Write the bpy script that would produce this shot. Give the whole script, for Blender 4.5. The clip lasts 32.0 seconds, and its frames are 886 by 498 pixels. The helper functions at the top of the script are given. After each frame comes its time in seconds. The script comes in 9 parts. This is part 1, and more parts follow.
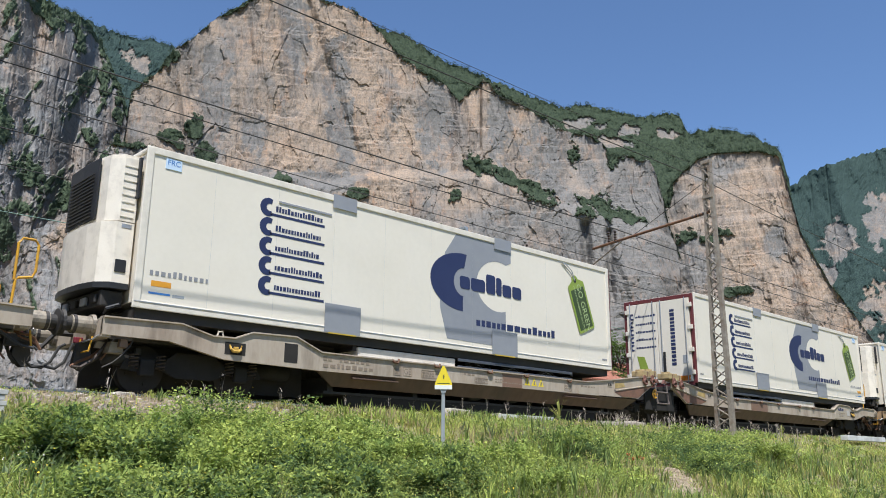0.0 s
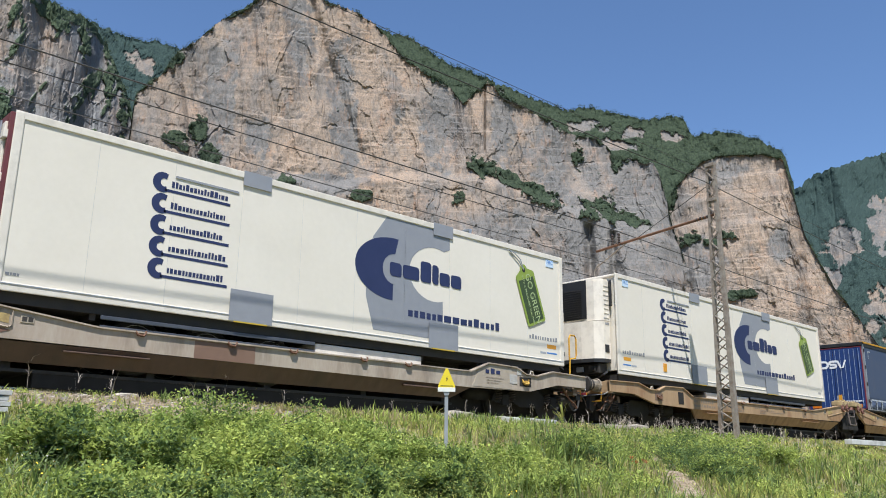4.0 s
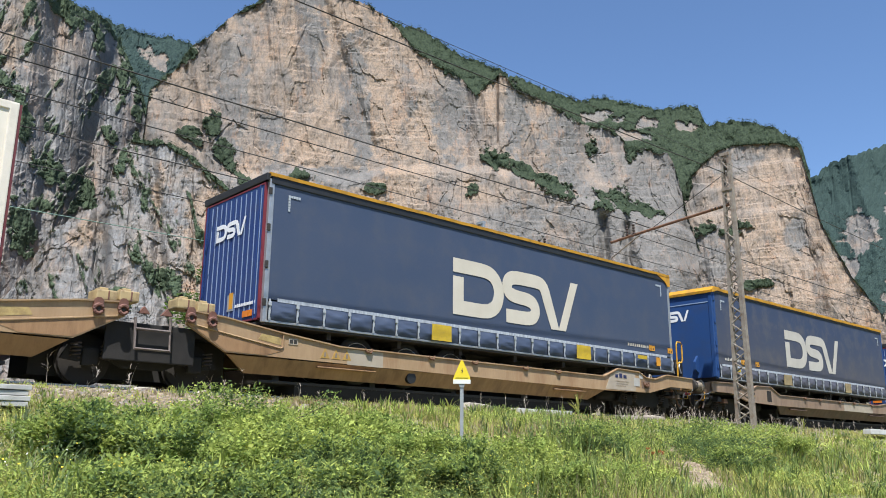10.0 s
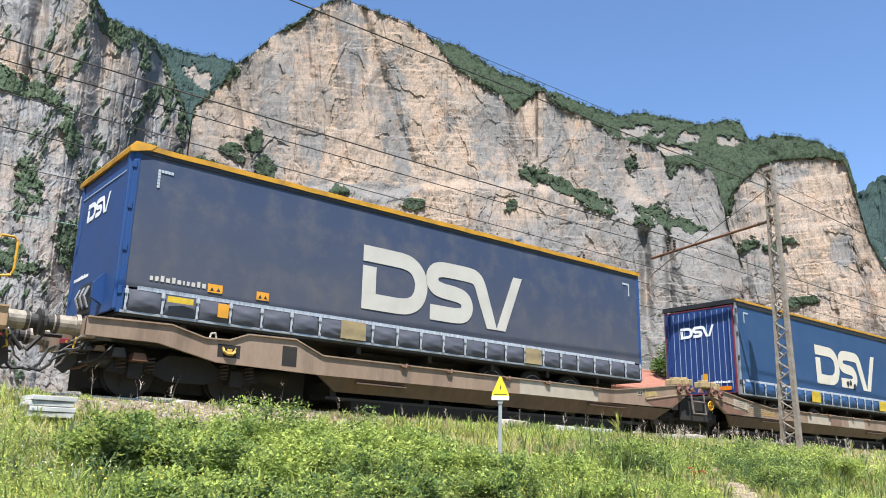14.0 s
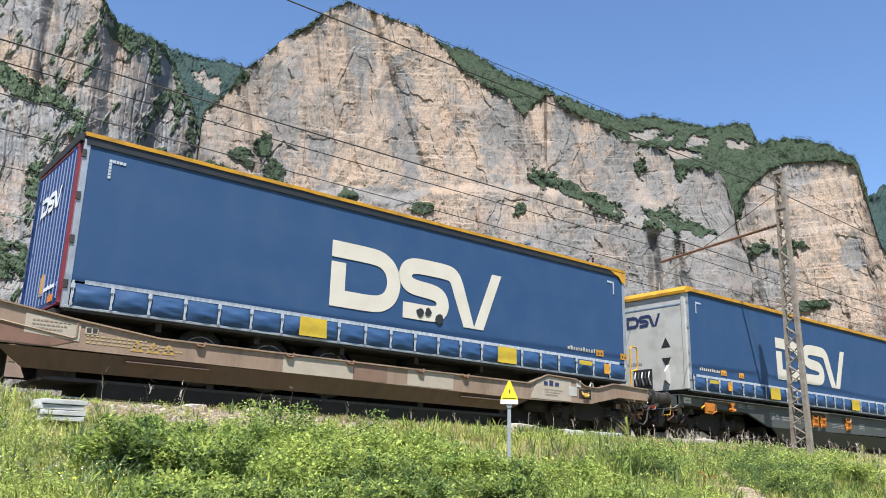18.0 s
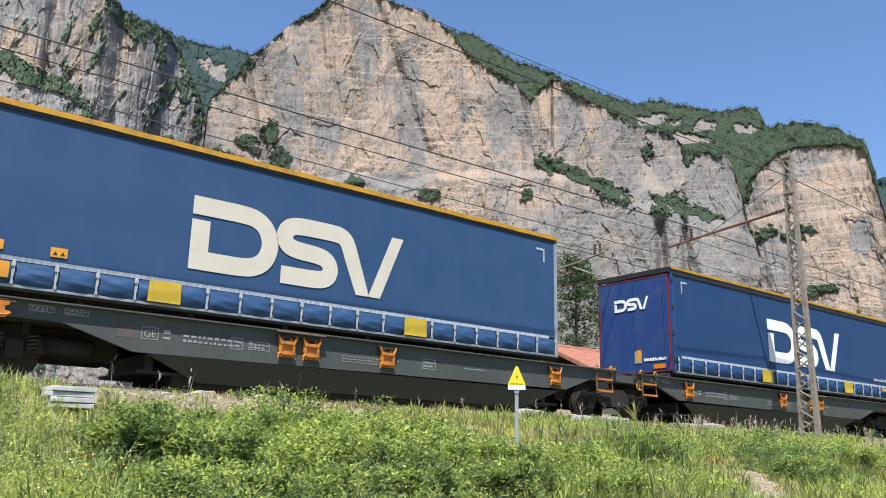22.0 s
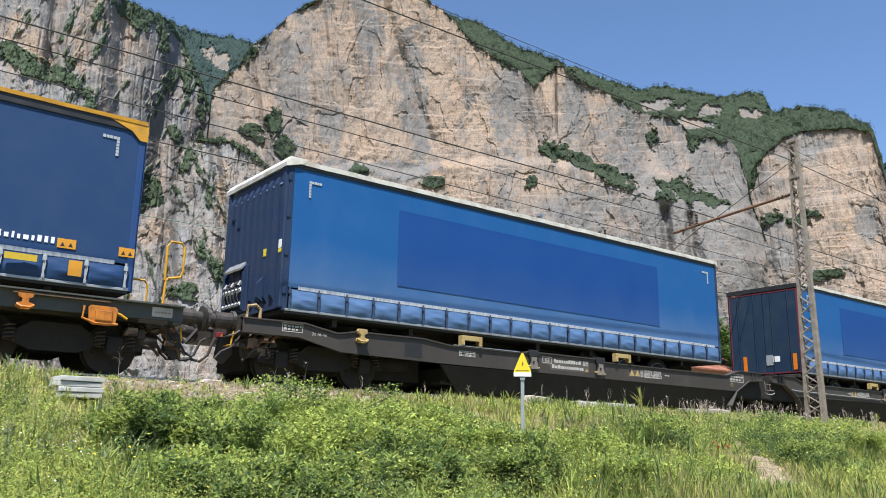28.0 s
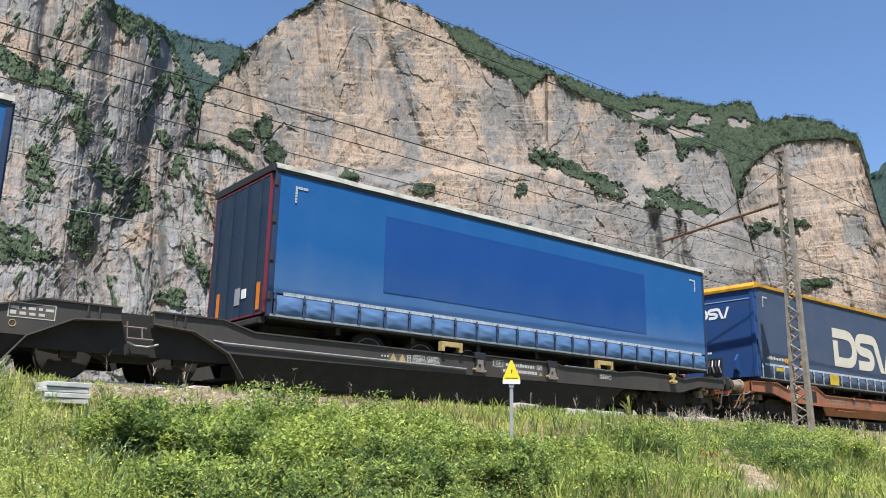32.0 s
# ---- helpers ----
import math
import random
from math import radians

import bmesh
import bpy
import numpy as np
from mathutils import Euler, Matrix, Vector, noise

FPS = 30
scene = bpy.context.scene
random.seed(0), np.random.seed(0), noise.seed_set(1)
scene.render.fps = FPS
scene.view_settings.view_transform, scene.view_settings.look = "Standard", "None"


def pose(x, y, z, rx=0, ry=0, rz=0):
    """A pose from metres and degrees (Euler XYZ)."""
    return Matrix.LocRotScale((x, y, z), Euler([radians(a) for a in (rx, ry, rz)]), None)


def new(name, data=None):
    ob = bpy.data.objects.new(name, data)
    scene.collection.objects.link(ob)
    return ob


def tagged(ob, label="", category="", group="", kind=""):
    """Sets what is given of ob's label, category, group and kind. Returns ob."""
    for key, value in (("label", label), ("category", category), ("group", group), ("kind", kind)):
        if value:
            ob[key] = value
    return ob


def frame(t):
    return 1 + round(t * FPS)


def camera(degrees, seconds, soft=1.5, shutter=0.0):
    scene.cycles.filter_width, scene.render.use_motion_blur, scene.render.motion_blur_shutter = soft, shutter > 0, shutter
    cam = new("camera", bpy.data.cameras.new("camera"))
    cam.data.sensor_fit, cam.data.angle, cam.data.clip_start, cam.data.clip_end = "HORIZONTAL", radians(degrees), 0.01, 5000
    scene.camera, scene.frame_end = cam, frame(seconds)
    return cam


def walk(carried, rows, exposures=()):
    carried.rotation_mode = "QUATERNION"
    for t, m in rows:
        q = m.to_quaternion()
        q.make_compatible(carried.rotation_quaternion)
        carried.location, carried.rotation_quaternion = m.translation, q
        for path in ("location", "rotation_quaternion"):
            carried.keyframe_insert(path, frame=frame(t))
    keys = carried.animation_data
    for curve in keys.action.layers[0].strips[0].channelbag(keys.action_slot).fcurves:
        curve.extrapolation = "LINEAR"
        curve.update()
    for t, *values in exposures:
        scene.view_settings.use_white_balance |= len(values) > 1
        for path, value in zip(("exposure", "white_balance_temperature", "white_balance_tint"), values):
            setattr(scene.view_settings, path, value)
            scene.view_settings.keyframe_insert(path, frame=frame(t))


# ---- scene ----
cam = camera(56.30, 32.0, soft=0.95)
EYE = (0.0, 0.0, 1.6)
# seconds, heading east of north, upward tilt and lean, in degrees
HEADINGS = [
    (0.0, 43.47, 14.21, 0.54), (0.5, 43.43, 14.2, 0.58), (1.0, 43.37, 14.13, 0.59), (1.5, 43.2, 14.03, 0.71),
    (2.0, 43.18, 14.17, 0.69), (2.5, 43.2, 14.27, 0.72), (3.0, 43.19, 14.33, 0.76), (3.5, 43.24, 14.36, 0.74),
    (5.5, 43.06, 14.41, 0.9), (6.0, 43.12, 14.47, 0.96), (6.5, 43.03, 14.65, 0.67), (7.0, 42.57, 14.75, 0.54),
    (7.5, 42.45, 14.88, 0.42), (8.0, 42.57, 14.98, 0.32), (8.5, 42.56, 14.88, 0.24), (9.0, 42.36, 14.35, 0.28),
    (9.5, 42.26, 13.92, 0.43), (10.0, 42.22, 13.83, 0.48), (10.5, 42.17, 13.98, 0.79), (11.0, 41.75, 14.06, 1.19),
    (11.5, 41.19, 14.18, 1.33), (12.0, 40.61, 14.27, 1.3), (12.5, 40.17, 14.43, 1.03), (13.0, 39.91, 14.54, 1.06),
    (13.5, 39.71, 14.65, 1.15), (14.0, 39.45, 14.86, 1.28), (14.5, 39.18, 15.09, 1.26), (16.5, 38.55, 15.68, 1.37),
    (17.0, 38.64, 15.76, 1.35), (17.5, 38.71, 15.76, 1.36), (18.0, 38.82, 15.11, 1.39), (18.5, 38.92, 14.74, 1.43),
    (19.0, 39.03, 14.38, 1.34), (19.5, 39.14, 14.12, 1.34), (20.0, 39.2, 14.07, 1.29), (20.5, 39.21, 14.12, 1.33),
    (21.0, 39.2, 14.24, 1.33), (21.5, 38.7, 14.24, 1.35), (22.0, 38.35, 14.15, 1.23), (22.5, 38.14, 14.2, 1.27),
    (23.0, 37.93, 14.35, 1.36), (23.5, 37.77, 14.48, 1.16), (24.0, 37.59, 14.6, 1.06), (24.5, 37.4, 14.7, 1.05),
    (25.0, 37.47, 14.61, 1.1), (25.5, 37.55, 14.38, 1.08), (27.5, 37.94, 13.46, 0.81), (28.0, 38.02, 13.29, 0.86),
    (28.5, 38.13, 13.2, 0.88), (29.0, 38.24, 13.25, 0.88), (29.5, 38.31, 13.37, 0.85), (30.0, 38.36, 13.47, 0.87),
    (30.5, 38.44, 13.59, 0.96), (31.0, 38.53, 13.67, 0.98), (31.5, 38.62, 13.78, 0.97), (32.0, 38.74, 13.78, 1.03),
]
# the clip brightens as the white trailers leave
EXPOSURES = [(t, stops, 6020 if t < 9 else 6130 if t < 27 else 6200, 10) for t, stops in ((0.0, 0.69), (3.5, 0.71), (8.0, 0.73), (9.5, 0.79), (11.0, 1.05), (12.0, 1.04), (13.0, 1.14), (14.5, 1.27), (17.0, 1.26), (19.0, 1.04), (21.0, 1.02), (25.0, 1.12), (28.0, 0.96), (32.0, 0.98))]
walk(cam, [(t, pose(*EYE, 90 + up, 0, -turn) @ pose(0, 0, 0, 0, 0, lean)) for t, turn, up, lean in HEADINGS], EXPOSURES)

# metres that the train has rolled to the west, second by second
ROLLED = [0.00, 5.18, 10.31, 15.40, 20.45, 25.47, 30.46, 35.43, 40.38, 45.31, 50.22, 55.12, 60.00, 64.88, 69.74, 74.58, 79.42, 84.24, 89.05, 93.84, 98.63, 103.39, 108.14, 112.86, 117.57, 122.26, 126.93, 131.57, 136.19, 140.78, 145.34, 149.87, 154.38]

# ---- sky and sun ----
SUN_WAY = Vector((-0.86, -1.0, 2.8)).normalized()
sun_up = math.asin(SUN_WAY.z)
sun_turn = math.atan2(SUN_WAY.x, SUN_WAY.y)
world = bpy.data.worlds.new("summer_sky")
scene.world = world
world.use_nodes = True
sky = world.node_tree.nodes.new("ShaderNodeTexSky")
sky.sky_type = "NISHITA"
sky.sun_disc = False
sky.sun_elevation = sun_up
sky.sun_rotation = sun_turn % (2 * math.pi)
sky.altitude = 900
sky.air_density = 1.0
sky.dust_density = 0.0
sky.ozone_density = 4.2
background = world.node_tree.nodes["Background"]
background.inputs["Strength"].default_value = 0.094
world.node_tree.links.new(sky.outputs[0], background.inputs[0])
sun = new("sun", bpy.data.lights.new("sun", "SUN"))
sun.data.energy = 4.8
sun.data.angle = radians(0.53)
sun.data.color = (1.0, 0.965, 0.91)
sun.rotation_euler = (-SUN_WAY).to_track_quat("-Z", "Y").to_euler()

# ---- materials ----
def surf(name, a, b, rough=0.6, metal=0.0, scale=4.0, fine=60.0, bump=0.1, spread=(0.35, 0.7), dirt=None, dirt_amount=0.5, dirt_scale=1.5, stretch=(1, 1, 1), bump_dist=0.01, gloss=0.5, vary=0.0, low=None):
    """A surface of two tones mottled at two scales, with optional dirt of its own and fine relief."""
    m = bpy.data.materials.new(name)
    m.use_nodes = True
    nt = m.node_tree
    N, L = nt.nodes, nt.links
    bsdf = N["Principled BSDF"]
    coord = N.new("ShaderNodeTexCoord")
    mapping = N.new("ShaderNodeMapping")
    mapping.inputs["Scale"].default_value = stretch
    L.new(coord.outputs["Object"], mapping.inputs[0])
    big = N.new("ShaderNodeTexNoise")
    big.inputs["Scale"].default_value = scale
    big.inputs["Detail"].default_value = 5
    small = N.new("ShaderNodeTexNoise")
    small.inputs["Scale"].default_value = fine
    small.inputs["Detail"].default_value = 4
    for n in (big, small):
        L.new(mapping.outputs[0], n.inputs["Vector"])
    add = N.new("ShaderNodeMath")
    add.operation = "MULTIPLY_ADD"
    add.inputs[1].default_value = 0.35
    L.new(small.outputs[0], add.inputs[0])
    shift = N.new("ShaderNodeMath")
    shift.operation = "MULTIPLY"
    shift.inputs[1].default_value = 0.72
    L.new(big.outputs[0], shift.inputs[0])
    L.new(shift.outputs[0], add.inputs[2])
    ramp = N.new("ShaderNodeMapRange")
    ramp.inputs["From Min"].default_value, ramp.inputs["From Max"].default_value = spread
    L.new(add.outputs[0], ramp.inputs[0])
    mix = N.new("ShaderNodeMix")
    mix.data_type = "RGBA"
    mix.inputs[6].default_value = (*a, 1)
    mix.inputs[7].default_value = (*b, 1)
    L.new(ramp.outputs[0], mix.inputs[0])
    colour = mix.outputs[2]
    if dirt:
        stain = N.new("ShaderNodeTexNoise")
        stain.inputs["Scale"].default_value = dirt_scale
        stain.inputs["Detail"].default_value = 8
        stain.inputs["Roughness"].default_value = 0.65
        L.new(mapping.outputs[0], stain.inputs["Vector"])
        edge = N.new("ShaderNodeMapRange")
        edge.inputs["From Min"].default_value, edge.inputs["From Max"].default_value = 0.48, 0.68
        edge.inputs["To Max"].default_value = dirt_amount
        L.new(stain.outputs[0], edge.inputs[0])
        over = N.new("ShaderNodeMix")
        over.data_type = "RGBA"
        over.inputs[7].default_value = (*dirt, 1)
        L.new(edge.outputs[0], over.inputs[0])
        L.new(colour, over.inputs[6])
        colour = over.outputs[2]
    if vary:
        info = N.new("ShaderNodeNewGeometry")
        hsv = N.new("ShaderNodeHueSaturation")
        rng = N.new("ShaderNodeMapRange")
        rng.inputs["To Min"].default_value, rng.inputs["To Max"].default_value = 1 - vary, 1 + vary
        L.new(info.outputs["Random Per Island"], rng.inputs[0])
        L.new(rng.outputs[0], hsv.inputs["Value"])
        L.new(colour, hsv.inputs["Color"])
        colour = hsv.outputs[0]
    if low:
        tint, z0, z1, amount = low
        split = N.new("ShaderNodeSeparateXYZ")
        L.new(coord.outputs["Object"], split.inputs[0])
        wave = N.new("ShaderNodeMath")
        wave.operation = "MULTIPLY_ADD"
        wave.inputs[1].default_value = -0.9
        L.new(big.outputs[0], wave.inputs[0])
        L.new(split.outputs[2], wave.inputs[2])
        fade = N.new("ShaderNodeMapRange")
        fade.inputs["From Min"].default_value, fade.inputs["From Max"].default_value = z1 - 0.45, z0 - 0.45
        fade.inputs["To Max"].default_value = amount
        L.new(wave.outputs[0], fade.inputs[0])
        over = N.new("ShaderNodeMix")
        over.data_type = "RGBA"
        over.inputs[7].default_value = (*tint, 1)
        L.new(fade.outputs[0], over.inputs[0])
        L.new(colour, over.inputs[6])
        colour = over.outputs[2]
    L.new(colour, bsdf.inputs["Base Color"])
    bsdf.inputs["Metallic"].default_value = metal
    bsdf.inputs["Specular IOR Level"].default_value = gloss
    rr = N.new("ShaderNodeMapRange")
    rr.inputs["To Min"].default_value, rr.inputs["To Max"].default_value = max(rough - 0.1, 0.05), min(rough + 0.1, 1)
    L.new(big.outputs[0], rr.inputs[0])
    L.new(rr.outputs[0], bsdf.inputs["Roughness"])
    if bump:
        bn = N.new("ShaderNodeBump")
        bn.inputs["Strength"].default_value = bump
        bn.inputs["Distance"].default_value = bump_dist
        L.new(small.outputs[0], bn.inputs["Height"])
        L.new(bn.outputs[0], bsdf.inputs["Normal"])
    return m


M = {}
M["white_grp"] = surf("white_panel", (0.735, 0.672, 0.565), (0.685, 0.622, 0.515), 0.42, scale=0.6, fine=9, bump=0.02, dirt=(0.5, 0.47, 0.4), dirt_amount=0.12, dirt_scale=0.9)
M["white_trim"] = surf("white_trim", (0.735, 0.672, 0.57), (0.64, 0.58, 0.485), 0.4, bump=0.03, dirt=(0.42, 0.38, 0.32), dirt_amount=0.35, dirt_scale=3)
M["white_unit"] = surf("white_unit_shell", (0.76, 0.69, 0.58), (0.69, 0.62, 0.515), 0.35, bump=0.02, dirt=(0.35, 0.3, 0.25), dirt_amount=0.3, dirt_scale=4)
M["navy_print"] = surf("navy_print", (0.018, 0.024, 0.075), (0.024, 0.032, 0.09), 0.45, bump=0.0)
M["grey_print"] = surf("grey_print", (0.235, 0.24, 0.258), (0.265, 0.27, 0.285), 0.45, bump=0.0)
M["tag_green"] = surf("tag_green", (0.20, 0.27, 0.035), (0.26, 0.33, 0.05), 0.45, bump=0.0)
M["tag_dark"] = surf("tag_dark_green", (0.035, 0.055, 0.015), (0.05, 0.075, 0.02), 0.45, bump=0.0)
M["tag_pale"] = surf("tag_pale_print", (0.42, 0.5, 0.22), (0.36, 0.44, 0.2), 0.5, bump=0.0)
M["black_plastic"] = surf("black_plastic", (0.012, 0.012, 0.013), (0.022, 0.022, 0.023), 0.5, fine=120, bump=0.1)
M["rubber"] = surf("tyre_rubber", (0.018, 0.018, 0.018), (0.04, 0.038, 0.035), 0.8, fine=80, bump=0.2)
M["steel_dark"] = surf("grimy_dark_steel", (0.025, 0.023, 0.021), (0.05, 0.043, 0.036), 0.7, 0.2, fine=50, bump=0.25)
M["alu"] = surf("dull_aluminium", (0.45, 0.46, 0.47), (0.33, 0.33, 0.34), 0.45, 0.6, fine=40, bump=0.1)
M["rim_steel"] = surf("steel_rim", (0.55, 0.54, 0.52), (0.36, 0.35, 0.33), 0.5, 0.2, fine=40, bump=0.1)
M["yellow"] = surf("safety_yellow_paint", (0.62, 0.33, 0.015), (0.5, 0.25, 0.015), 0.5, dirt=(0.2, 0.11, 0.04), dirt_amount=0.35, dirt_scale=8)
M["yellow_roof"] = surf("yellow_tarpaulin_edge", (0.60, 0.30, 0.015), (0.48, 0.23, 0.012), 0.55, dirt=(0.16, 0.1, 0.03), dirt_amount=0.5, dirt_scale=3)
M["yellow_flap"] = surf("yellow_flap", (0.58, 0.40, 0.02), (0.48, 0.32, 0.02), 0.55, dirt=(0.2, 0.15, 0.06), dirt_amount=0.3, dirt_scale=5)
M["orange"] = surf("orange_paint", (0.55, 0.19, 0.015), (0.42, 0.14, 0.015), 0.5, dirt=(0.12, 0.06, 0.025), dirt_amount=0.6, dirt_scale=9)
M["red_frame"] = surf("red_marking", (0.19, 0.022, 0.035), (0.14, 0.018, 0.028), 0.5, bump=0.03)
M["dark_red"] = surf("dark_red_frame", (0.10, 0.02, 0.022), (0.14, 0.03, 0.03), 0.5, bump=0.03)
M["cream_print"] = surf("cream_print", (0.60, 0.545, 0.445), (0.53, 0.475, 0.38), 0.5, scale=2, bump=0.02)
M["cream_print_dull"] = surf("dusty_cream_print", (0.50, 0.47, 0.41), (0.42, 0.39, 0.34), 0.6, scale=2, bump=0.02)
M["white_print"] = surf("white_print", (0.8, 0.8, 0.8), (0.7, 0.7, 0.7), 0.5, bump=0.0)
M["grey_bar"] = surf("grey_lettering", (0.20, 0.2, 0.21), (0.25, 0.25, 0.26), 0.5, bump=0.0)
M["tape_grey"] = surf("pale_reflective_tape", (0.42, 0.45, 0.48), (0.35, 0.38, 0.41), 0.4, bump=0.0)
M["sticker_blue"] = surf("blue_sticker", (0.05, 0.16, 0.45), (0.06, 0.2, 0.5), 0.4, bump=0.0)
M["sticker_orange"] = surf("orange_sticker", (0.65, 0.3, 0.02), (0.6, 0.26, 0.02), 0.4, bump=0.0)
M["reflector"] = surf("orange_reflector", (0.7, 0.2, 0.01), (0.6, 0.15, 0.01), 0.3, bump=0.0)
M["grey_band"] = surf("grey_webbing", (0.36, 0.38, 0.4), (0.28, 0.3, 0.32), 0.7, fine=90, bump=0.2)
M["concrete"] = surf("pale_concrete", (0.60, 0.59, 0.56), (0.48, 0.47, 0.44), 0.9, scale=3, fine=70, bump=0.3, dirt=(0.2, 0.18, 0.14), dirt_amount=0.4)
M["galv"] = surf("galvanised_steel", (0.42, 0.43, 0.43), (0.32, 0.33, 0.33), 0.5, 0.5, fine=30, bump=0.05)
M["mast_steel"] = surf("weathered_mast_steel", (0.31, 0.275, 0.225), (0.20, 0.165, 0.13), 0.75, 0.2, scale=6, fine=40, bump=0.2, dirt=(0.14, 0.07, 0.035), dirt_amount=0.5, dirt_scale=5)
M["rust_arm"] = surf("rusty_bracket_steel", (0.20, 0.10, 0.055), (0.12, 0.06, 0.035), 0.8, 0.2, fine=40, bump=0.2)
M["wire"] = surf("dark_copper_wire", (0.03, 0.028, 0.025), (0.045, 0.04, 0.035), 0.6, 0.4, bump=0)
M["wire_green"] = surf("verdigris_wire", (0.16, 0.24, 0.19), (0.12, 0.19, 0.15), 0.7, 0.1, bump=0)
M["insulator"] = surf("brown_insulator", (0.05, 0.03, 0.02), (0.03, 0.02, 0.015), 0.3, bump=0)
M["sign_yellow"] = surf("sign_yellow", (0.72, 0.56, 0.02), (0.66, 0.5, 0.02), 0.45, bump=0.02)
M["sign_grey"] = surf("sign_plate_white", (0.72, 0.71, 0.64), (0.64, 0.63, 0.57), 0.5, bump=0.02)
M["rail_steel"] = surf("rail_steel", (0.13, 0.075, 0.05), (0.09, 0.05, 0.035), 0.7, 0.4, fine=60, bump=0.2)
M["rail_top"] = surf("polished_rail", (0.45, 0.44, 0.43), (0.4, 0.39, 0.38), 0.25, 0.9, bump=0)
M["ballast"] = surf("limestone_ballast", (0.42, 0.37, 0.31), (0.24, 0.2, 0.16), 0.95, scale=2, fine=25, bump=0.6, bump_dist=0.04, vary=0.35)
M["sleeper"] = surf("concrete_sleeper", (0.33, 0.31, 0.28), (0.24, 0.22, 0.2), 0.9, fine=50, bump=0.2)
M["roof_tile"] = surf("terracotta_tile", (0.36, 0.15, 0.09), (0.25, 0.10, 0.065), 0.85, scale=3, fine=30, bump=0.2)
M["plaster"] = surf("ochre_plaster", (0.5, 0.42, 0.32), (0.44, 0.36, 0.27), 0.9, scale=2, fine=50, bump=0.15)
M["brick"] = surf("chimney_render", (0.42, 0.36, 0.3), (0.33, 0.27, 0.22), 0.9, fine=40, bump=0.2)
M["bark"] = surf("tree_bark", (0.10, 0.075, 0.05), (0.06, 0.045, 0.03), 0.95, scale=5, fine=30, bump=0.5, stretch=(1, 1, 0.3))


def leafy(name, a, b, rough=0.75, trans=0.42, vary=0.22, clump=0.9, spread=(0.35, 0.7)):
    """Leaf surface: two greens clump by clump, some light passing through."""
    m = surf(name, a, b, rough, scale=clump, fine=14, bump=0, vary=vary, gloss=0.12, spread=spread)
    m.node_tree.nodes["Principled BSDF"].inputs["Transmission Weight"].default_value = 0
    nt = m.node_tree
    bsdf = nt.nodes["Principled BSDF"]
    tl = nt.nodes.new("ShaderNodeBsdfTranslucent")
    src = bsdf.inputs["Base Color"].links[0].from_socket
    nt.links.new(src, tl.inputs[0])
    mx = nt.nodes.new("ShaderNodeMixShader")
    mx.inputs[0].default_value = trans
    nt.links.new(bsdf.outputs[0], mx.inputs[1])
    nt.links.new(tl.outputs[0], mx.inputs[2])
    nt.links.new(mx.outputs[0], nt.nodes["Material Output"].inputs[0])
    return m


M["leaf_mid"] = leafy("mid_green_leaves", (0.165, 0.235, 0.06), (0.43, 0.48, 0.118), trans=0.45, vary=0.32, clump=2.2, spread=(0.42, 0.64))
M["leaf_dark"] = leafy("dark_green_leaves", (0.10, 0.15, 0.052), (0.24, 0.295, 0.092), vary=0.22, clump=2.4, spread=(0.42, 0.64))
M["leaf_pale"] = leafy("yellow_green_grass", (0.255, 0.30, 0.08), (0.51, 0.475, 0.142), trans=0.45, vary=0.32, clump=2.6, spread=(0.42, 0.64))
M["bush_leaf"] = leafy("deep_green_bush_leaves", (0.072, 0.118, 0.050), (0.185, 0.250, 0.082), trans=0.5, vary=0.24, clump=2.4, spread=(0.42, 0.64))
M["leaf_grey"] = leafy("grey_green_leaves", (0.17, 0.215, 0.105), (0.27, 0.315, 0.165), vary=0.3)
M["straw"] = leafy("dry_straw", (0.44, 0.37, 0.21), (0.33, 0.26, 0.14))
M["tree_leaf"] = leafy("broad_tree_leaves", (0.068, 0.118, 0.025), (0.118, 0.180, 0.042))
M["conifer"] = leafy("conifer_needles", (0.04, 0.075, 0.025), (0.065, 0.105, 0.035))
M["petal_yellow"] = surf("yellow_petals", (0.65, 0.5, 0.02), (0.6, 0.42, 0.02), 0.7, bump=0)
M["petal_white"] = surf("white_petals", (0.62, 0.56, 0.52), (0.55, 0.48, 0.45), 0.7, bump=0)
M["petal_red"] = surf("red_poppy_petals", (0.62, 0.15, 0.05), (0.55, 0.10, 0.035), 0.7, bump=0)
M["seed_head"] = surf("dry_seed_heads", (0.30, 0.24, 0.19), (0.44, 0.38, 0.32), 0.9, bump=0)


M["earth"] = surf("trodden_dry_earth", (0.36, 0.29, 0.20), (0.27, 0.21, 0.14), 0.95, scale=3, fine=40, bump=0.4, vary=0.2)


def paint(name, a, b, dirt, amount=0.4, rough=0.55, low=None):
    return surf(name, a, b, rough + 0.1, 0.0, gloss=0.3, scale=0.8, fine=25, bump=0.06, dirt=dirt, dirt_amount=amount, dirt_scale=1.6, low=low)


